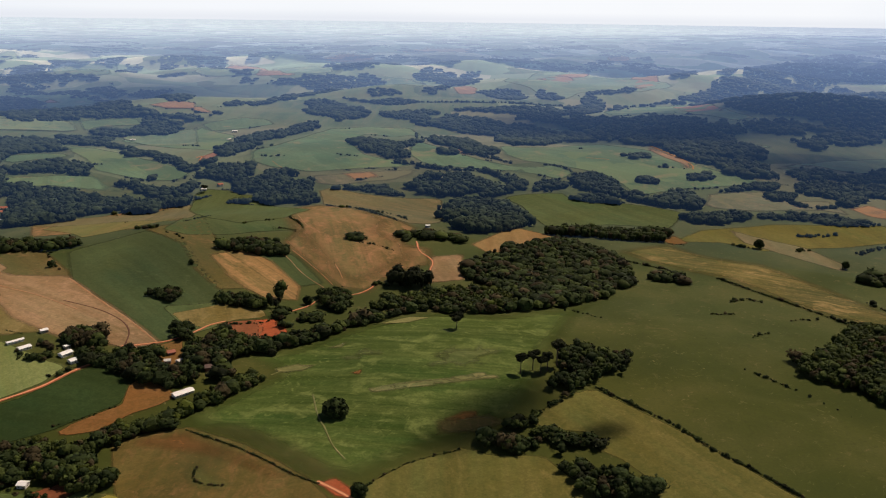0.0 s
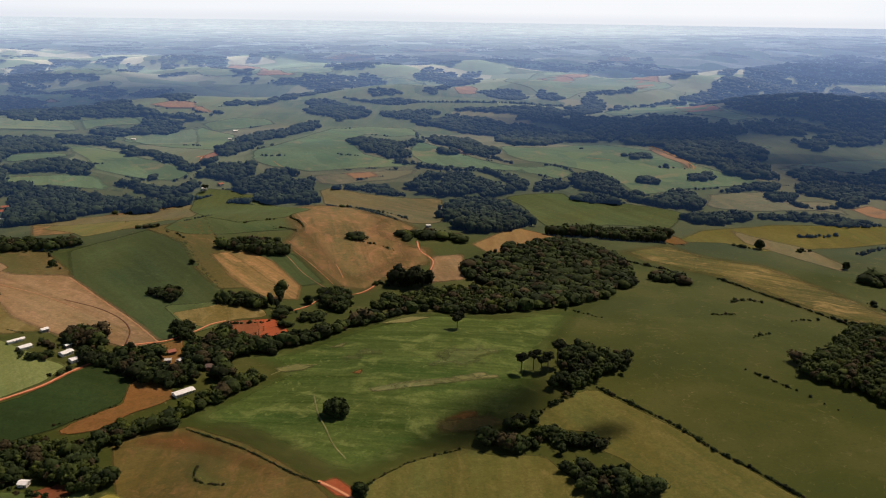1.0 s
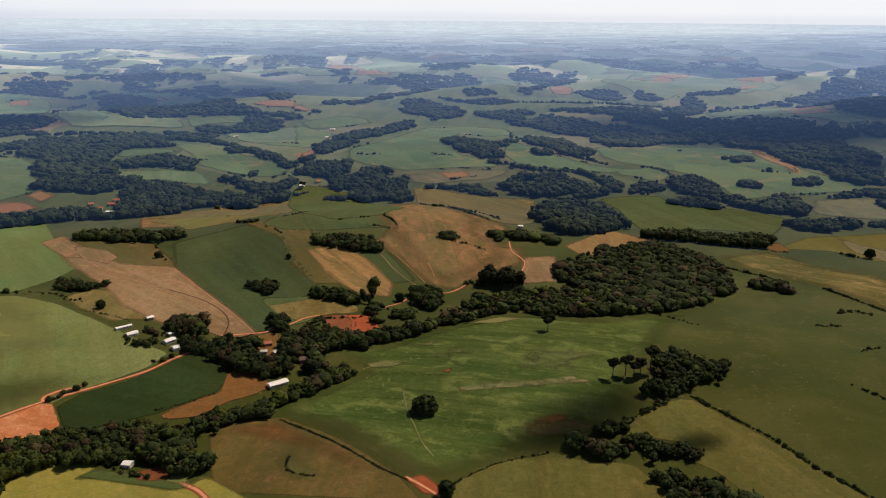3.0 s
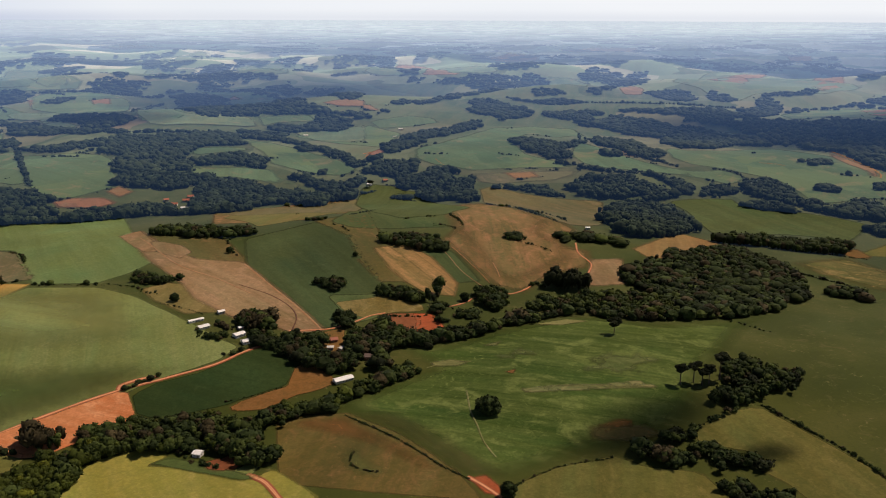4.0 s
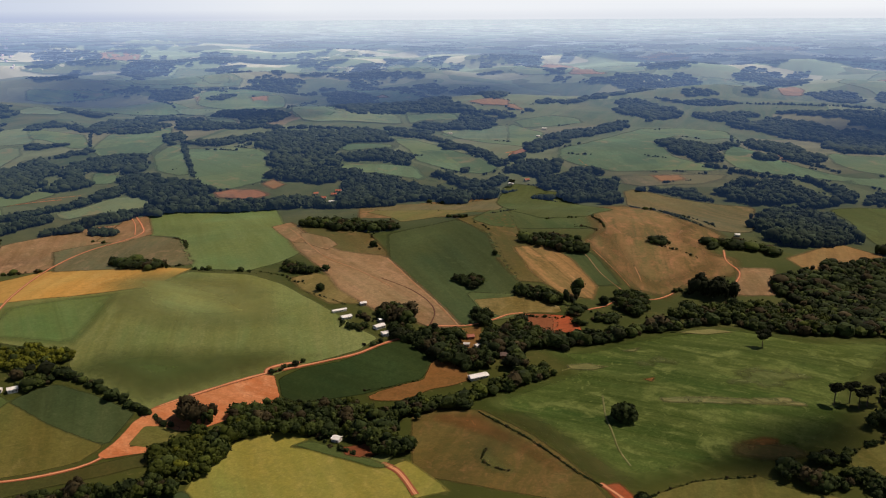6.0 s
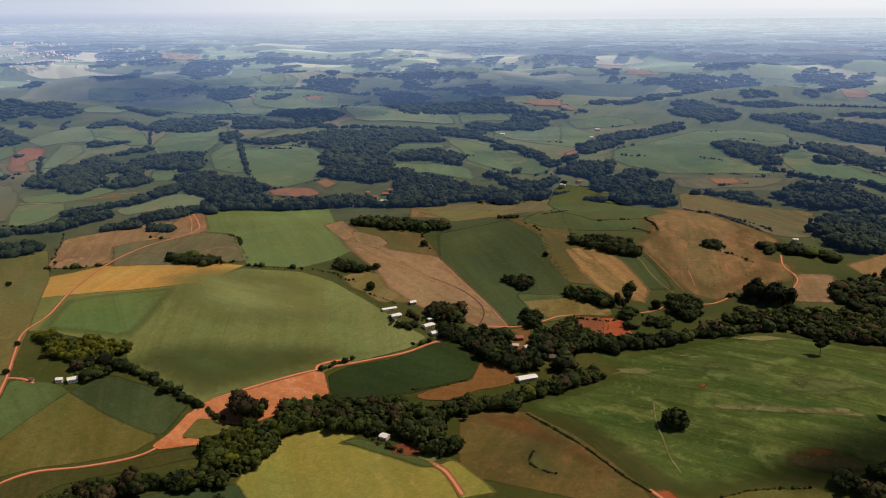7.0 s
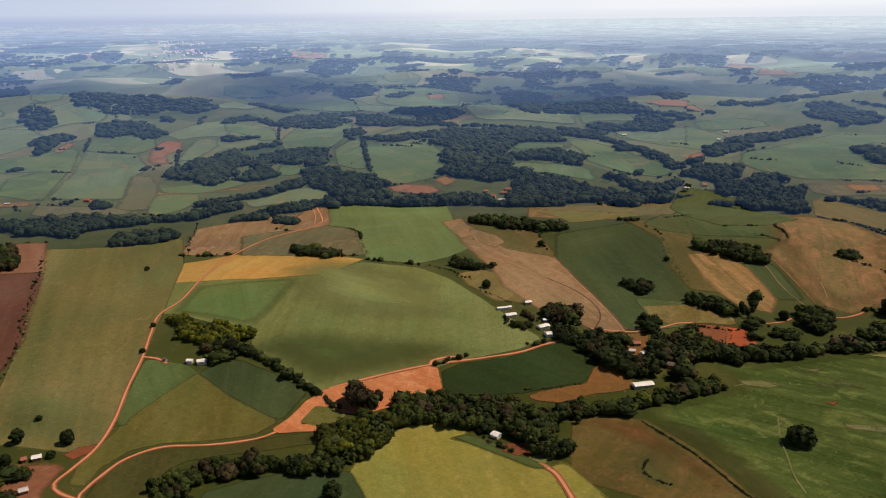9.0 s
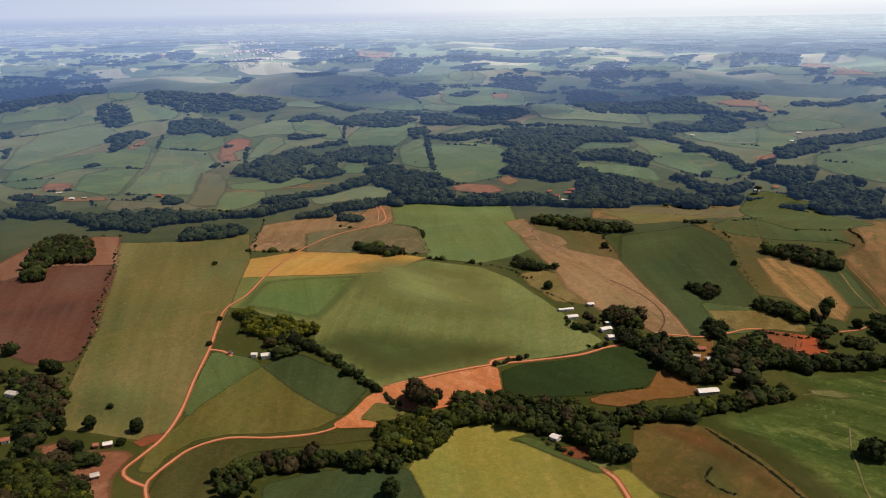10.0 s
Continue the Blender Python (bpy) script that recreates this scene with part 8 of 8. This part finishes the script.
def single_tree(label, x, y, kind, tall, wide, leaf="leaf_dark", group=""):
    """One tree with a tapered trunk, limbs and a crown of many leaf sprays."""
    rng = np.random.default_rng(TREES[0] + 11)
    TREES[0] += 1
    tree = new("pine_tree" if kind == "pine" else "tree")
    tree.location = (UNIT * x, UNIT * y, UNIT * float(height(x, y)))
    bm = bmesh.new()
    fork = tall * (0.62 if kind == "pine" else 0.35)
    limb(bm, Vector((0, 0, -0.3)), Vector((0, 0, fork)), tall * 0.030, tall * 0.018)
    vs, fs, n = [], [], 0
    tips = []
    count = 9 if kind == "pine" else 16
    for i in range(count):
        a = i * 2.4 + rng.uniform(-0.3, 0.3)
        if kind == "pine":
            out = wide * 0.5 * rng.uniform(0.2, 0.85)
            tip = Vector((math.cos(a) * out, math.sin(a) * out, tall * rng.uniform(0.64, 0.93)))
            size, flat_k = wide * 0.27, 0.65
        else:
            u = (i + 0.5) / count
            out = wide * 0.5 * math.sqrt(1 - (2 * u - 1) ** 2) * rng.uniform(0.5, 0.78)
            tip = Vector((math.cos(a) * out, math.sin(a) * out, tall * (0.17 + 0.66 * u)))
            size, flat_k = wide * 0.26, 0.9
        limb(bm, Vector((0, 0, min(fork, tip.z) * rng.uniform(0.8, 1.0))), tip, tall * 0.012, tall * 0.004, 5)
        v, f = crown_shape(2, 130, 0.24, rng)
        v = v * size * rng.uniform(0.85, 1.2) * np.array([1, 1, flat_k]) + np.array(tip)
        vs.append(v)
        fs.append(f + n)
        n += len(v)
    bm.transform(Matrix.Scale(UNIT, 4))
    part("trunk", bm, "bark", tree)
    mesh_object("crown", np.vstack(vs), np.vstack(fs), "leaf_pine" if kind == "pine" else leaf, tree)
    return tagged(tree, label, "tree", group)


single_tree("solitary round dark tree in bright pasture", -61, 473, "round", 9, 14)
single_tree("dark round tree beside an eroded track", -39, 384, "round", 10, 9)
single_tree("solitary flat topped pine on a rise", 18, 614, "pine", 13, 10)
single_tree("tall flat topped pine beside a grove", 60, 524, "pine", 14, 8, group="pines beside the grove")
single_tree("tall flat topped pine beside a grove", 69, 529, "pine", 15, 8, group="pines beside the grove")
single_tree("tall flat topped pine beside a grove", 74, 525, "pine", 13, 7, group="pines beside the grove")
single_tree("tall flat topped pine beside a grove", 79, 529, "pine", 14, 7, group="pines beside the grove")
single_tree("tall flat topped pine beside a grove", 87, 538, "pine", 20, 9, group="pines beside the grove")
single_tree("solitary dark tree on far pasture", 369, 903, "round", 11, 10)
single_tree("small dark tree on pasture", 429, 821, "round", 9, 7)
single_tree("bushy tree at the field corner", -441, 256, "round", 9, 8)
single_tree("sparse tree near homesteads", -467, 240, "round", 10, 7)
single_tree("sparse tree near homesteads", -480, 228, "round", 12, 7)
single_tree("small dark bush in a tan field", -481, 263, "round", 3.5, 4.0)
single_tree("small tree in a yellow green paddock", -345, 604, "round", 7, 7)
single_tree("dark bush at the road junction", -354, 385, "round", 4.5, 5)
single_tree("sparse tree in dark green crop", -265, 294, "round", 11, 10)
single_tree("small dark tree on a crest", -344, 1208, "pine", 11, 9)
single_tree("dark tree beside the pasture", -111, 686, "round", 8, 8)
single_tree("dark bush at a field edge", -366, 755, "round", 6, 6)
single_tree("small bush by the road", -507, 364, "round", 3.5, 4)
single_tree("small bush by the road", -539, 400, "round", 3.5, 4)
single_tree("small bush in a field", -235, 765, "round", 4.5, 5)
single_tree("small shrub on a tan field", -680, 506, "round", 3.5, 5)
single_tree("leafy green tree standing near the homesteads", -632, 271, "round", 9, 9, "leaf_dark", group="trees round the homesteads")
single_tree("leafy green tree standing near the homesteads", -580, 272, "round", 8, 8, "leaf_dark", group="trees round the homesteads")
single_tree("leafy green tree standing near the homesteads", -569, 273, "round", 8, 9, "leaf_dark", group="trees round the homesteads")
single_tree("leafy green tree standing near the homesteads", -477, 203, "round", 9, 9, "leaf_dark", group="trees round the homesteads")
single_tree("leafy green tree standing near the homesteads", -497, 210, "round", 9, 8, "leaf_dark", group="trees round the homesteads")
single_tree("leafy green tree standing near the homesteads", -447, 194, "round", 8, 8, "leaf_mid", group="trees round the homesteads")
single_tree("leafy green tree standing near the homesteads", -429, 200, "round", 9, 9, "leaf_dark", group="trees round the homesteads")
single_tree("leafy green tree standing near the homesteads", -449, 221, "round", 7, 7, "leaf_dark", group="trees round the homesteads")
single_tree("leafy green tree standing near the homesteads", -429, 220, "round", 6, 7, "leaf_mid", group="trees round the homesteads")
single_tree("leafy green tree standing near the homesteads", -457, 217, "round", 8, 7, "leaf_brown", group="trees round the homesteads")
single_tree("leafy green tree standing near the homesteads", -435, 241, "round", 4, 5, "leaf_dark", group="trees round the homesteads")
single_tree("leafy green tree standing near the homesteads", -428, 188, "round", 8, 9, "leaf_mid", group="trees round the homesteads")
single_tree("leafy green tree standing near the homesteads", -440, 179, "round", 9, 10, "leaf_mid", group="trees round the homesteads")
single_tree("leafy green tree standing near the homesteads", -411, 195, "round", 8, 8, "leaf_mid", group="trees round the homesteads")
single_tree("leafy green tree standing near the homesteads", -462, 187, "round", 8, 8, "leaf_mid", group="trees round the homesteads")
single_tree("leafy green tree standing near the homesteads", -515, 228, "round", 9, 8, "leaf_brown", group="trees round the homesteads")
single_tree("leafy green tree standing near the homesteads", -525, 240, "round", 9, 8, "leaf_dark", group="trees round the homesteads")
single_tree("leafy green tree standing near the homesteads", -537, 232, "round", 9, 9, "leaf_dark", group="trees round the homesteads")
single_tree("leafy green tree standing near the homesteads", -544, 257, "round", 9, 8, "leaf_brown", group="trees round the homesteads")


def border_hedges():
    """Broken hedges and single bushes along the borders of the outer fields and scattered over the country behind them."""
    rng = np.random.default_rng(77)
    places = []
    for a, b in BORDERS:
        if abs((b - a) @ a) > 0.8 * np.linalg.norm(b - a) * np.linalg.norm(a):
            continue
        if rng.random() < (0.82 if np.hypot(*a) < 1100 else 0.80):
            continue
        gap = 2.3 if np.hypot(*a) < 1100 else 1.7
        k = max(2, int(np.linalg.norm(b - a) / gap))
        t = np.arange(k) / k
        on = np.sin(t * rng.uniform(4, 14) + rng.uniform(0, 6)) > rng.uniform(-0.6, 0.5)
        places.append((a + (b - a) * t[:, None] + rng.normal(0, 1.0, (k, 2)))[on])
    for _ in range(90):
        d, turn = rng.uniform(1000, 3300), radians(rng.uniform(-34, 68))
        r = float(squeezed_radius(np.float64(d)))
        n = int(rng.integers(1, 9))
        lean = rng.uniform(0, math.pi)
        step = np.arange(n)[:, None] * np.array([math.cos(lean), math.sin(lean)]) * 5.5 * r / d
        places.append(np.array([-r * math.sin(turn), r * math.cos(turn)]) + step + rng.normal(0, 1.5, (n, 2)))
    g = np.vstack(places)
    away = np.hypot(g[:, 0], g[:, 1])
    k = away / plan_distance(away)
    size = np.clip(rng.lognormal(0.75, 0.5, len(g)), 0.9, 8.0) * k
    for near in (True, False):
        m = (away < 1150) == near
        v, f, tint = scatter(g[m], size[m] * rng.uniform(0.5, 0.9, m.sum()), size[m], "far", rng)
        out = plan_distance(np.hypot(v[:, 0], v[:, 1])) / np.hypot(v[:, 0], v[:, 1])
        ob = mesh_object("hedgerow", v, f, SPECIES["leaf_dark" if near else "distant_leaf"], smooth=True, plan=v[:, :2] * out[:, None] / 1000)
        ob.data.polygons.foreach_set("material_index", tint)
        tagged(ob, "broken dark hedges and bushes along field borders", "hedge", kind="stuff")


border_hedges()


# ---- the far distance ----
def distant_woods():
    rng = np.random.default_rng(21)
    vs, fs, plans, n = [], [], [], 0
    v0, f0 = ICO[1]
    for _ in range(430):
        turn = radians(rng.uniform(-34, 68))
        d = 3900 * (26000 / 3900) ** rng.random()
        long, deep = d * 0.006 * rng.lognormal(0.75, 0.7), rng.uniform(15, 130) * (d / 5000) ** 0.5
        lean = rng.normal(0, 0.5)
        count = int(rng.integers(10, 26))
        grain = math.sqrt(long * deep * 4 / count)
        for _ in range(count):
            u, w = rng.uniform(-1, 1), rng.uniform(-1, 1)
            w *= math.sqrt(1 - u * u) * (0.7 + 0.5 * math.sin(u * 5 + d))
            px = -math.sin(turn) * (d + w * deep + u * long * lean) - math.cos(turn) * u * long
            py = math.cos(turn) * (d + w * deep + u * long * lean) - math.sin(turn) * u * long
            pd = math.hypot(px, py)
            s = float(squeezed_radius(np.float64(pd))) / pd
            size, tall = grain * rng.uniform(0.6, 1.0), rng.uniform(5, 9)
            x, y = px * s, py * s
            z = float(height(x, y))
            a = rng.uniform(0, 6.28)
            vx, vy = v0[:, 0] * math.cos(a) - v0[:, 1] * math.sin(a), v0[:, 0] * math.sin(a) + v0[:, 1] * math.cos(a)
            vs.append(np.stack([vx * size * s + x, vy * size * s + y, z + (v0[:, 2] * 0.6 + 0.4) * tall * s], 1))
            fs.append(f0 + n)
            plans.append(np.tile([[px / 1000, py / 1000]], (12, 1)))
            n += 12
    ob = mesh_object("distant_woods", np.vstack(vs), np.vstack(fs), "distant_leaf", plan=np.vstack(plans))
    return tagged(ob, "hazy blue green woods scattered to the horizon", "woods", kind="stuff")


distant_woods()


def distant_town(cx, cy):
    """A small town far out on the plain, too small to count its houses."""
    rng = np.random.default_rng(4)
    cube = np.array([(x, y, z) for x in (-0.5, 0.5) for y in (-0.5, 0.5) for z in (0.0, 1.0)])
    quads = np.array([(0, 1, 3, 2), (4, 6, 7, 5), (0, 4, 5, 1), (2, 3, 7, 6), (1, 5, 7, 3), (0, 2, 6, 4)])
    vs, fs, plans, n = [], [], [], 0
    away = math.hypot(cx, cy)
    d = float(plan_distance(np.float64(away)))
    k = away / d
    for _ in range(170):
        u, w = rng.normal(0, 90), rng.normal(0, 150)
        x, y = cx + (cy / away * u + cx / away * w) * k, cy + (-cx / away * u + cy / away * w) * k
        size = rng.uniform(8, 18, 3) * np.array([1, 1, 0.6]) * k
        vs.append(cube * size + np.array([x, y, float(height(x, y)) - 0.5]))
        fs.append(quads + n)
        plans.append(np.tile([[x / k / 1000, y / k / 1000]], (8, 1)))
        n += 8
    ob = mesh_object("distant_town", np.vstack(vs), np.vstack(fs), ["hazed_wall", "hazed_roof"], plan=np.vstack(plans))
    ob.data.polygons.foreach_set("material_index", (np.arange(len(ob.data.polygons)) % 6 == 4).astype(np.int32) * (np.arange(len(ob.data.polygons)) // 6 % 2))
    return tagged(ob, "pale hazy town far out on the plain", "town", kind="stuff")


distant_town(-2244, 1899)


def cloud_material():
    """Thin cloud: denser and ragged within, fading to its rim."""
    n = Nodes("cloud_veil")
    at = n.add("ShaderNodeTexCoord").outputs["Object"]
    spread = n.add("ShaderNodeUVMap", uv_map="plan").outputs[0]
    out = n.add("ShaderNodeVectorMath", {0: spread}, operation="LENGTH").outputs["Value"]
    rag = n.speck(n.steps(at), 0.011, 4, 0.55, 0.6)
    body = n.math("MULTIPLY", n.ramp(out, 0.22, 1.0, 1.0, 0.0), n.ramp(rag, 0.28, 0.58, 0.4, 1.0))
    n.put("Base Color", rgb((0.9, 0.9, 0.9)))
    n.put("Roughness", 1.0)
    n.put("Alpha", n.math("MULTIPLY", body, 0.82))
    MATS["cloud_veil"] = n.mat


cloud_material()


def thin_cloud(x, y, long, wide, turn):
    """An unseen thin cloud high up, put between the sun and the place (x, y) to shade it."""
    up = 620.0
    run = (up - float(height(x, y))) / math.tan(radians(SUN_UP))
    v, f = ICO[3]
    t = radians(turn)
    u, w = v[:, 0] * long, v[:, 1] * wide
    verts = np.stack([u * math.cos(t) - w * math.sin(t), u * math.sin(t) + w * math.cos(t), v[:, 2] * 0.12 * wide], 1)
    ob = mesh_object("cloud", verts, f, "cloud_veil", smooth=True, plan=v[:, :2])
    ob.location = (UNIT * (x + run * math.sin(radians(SUN_TURN))), UNIT * (y + run * math.cos(radians(SUN_TURN))), UNIT * up)
    return tagged(ob, "thin cloud out of view that shades the farmland", "cloud", kind="structure")


# Clouds out of view, each set by the shade wanted on the ground.
thin_cloud(46, 487, 52, 30, 30)
thin_cloud(24, 452, 44, 24, 20)
thin_cloud(103, 451, 24, 13, 20)
thin_cloud(272, 1852, 230, 170, 0)
thin_cloud(790, 1823, 520, 330, -15)
thin_cloud(494, 1655, 260, 200, 0)
thin_cloud(-988, 2103, 380, 330, 10)
thin_cloud(-682, 2323, 330, 260, 10)
thin_cloud(-1078, 1642, 200, 120, 10)
thin_cloud(-2259, 1151, 520, 420, 60)
thin_cloud(-1712, 1773, 300, 420, 30)
thin_cloud(676, 1356, 260, 200, 0)


def sky_backdrop():
    turns = np.radians(np.arange(0, 360, 0.5))
    ring = [(3032, 210), (3035, 300), (3040, 420), (3040, 640)]
    verts = [(-r * math.sin(a), r * math.cos(a), z) for r, z in ring for a in turns]
    m = len(turns)
    quads = [(i * m + j, i * m + (j + 1) % m, (i + 1) * m + (j + 1) % m, (i + 1) * m + j) for i in range(len(ring) - 1) for j in range(m)]
    ob = mesh_object("backdrop", verts, quads, "hazy_sky", smooth=True)
    return tagged(ob, "pale white hazy sky over the horizon", "sky", kind="structure")


sky_backdrop()
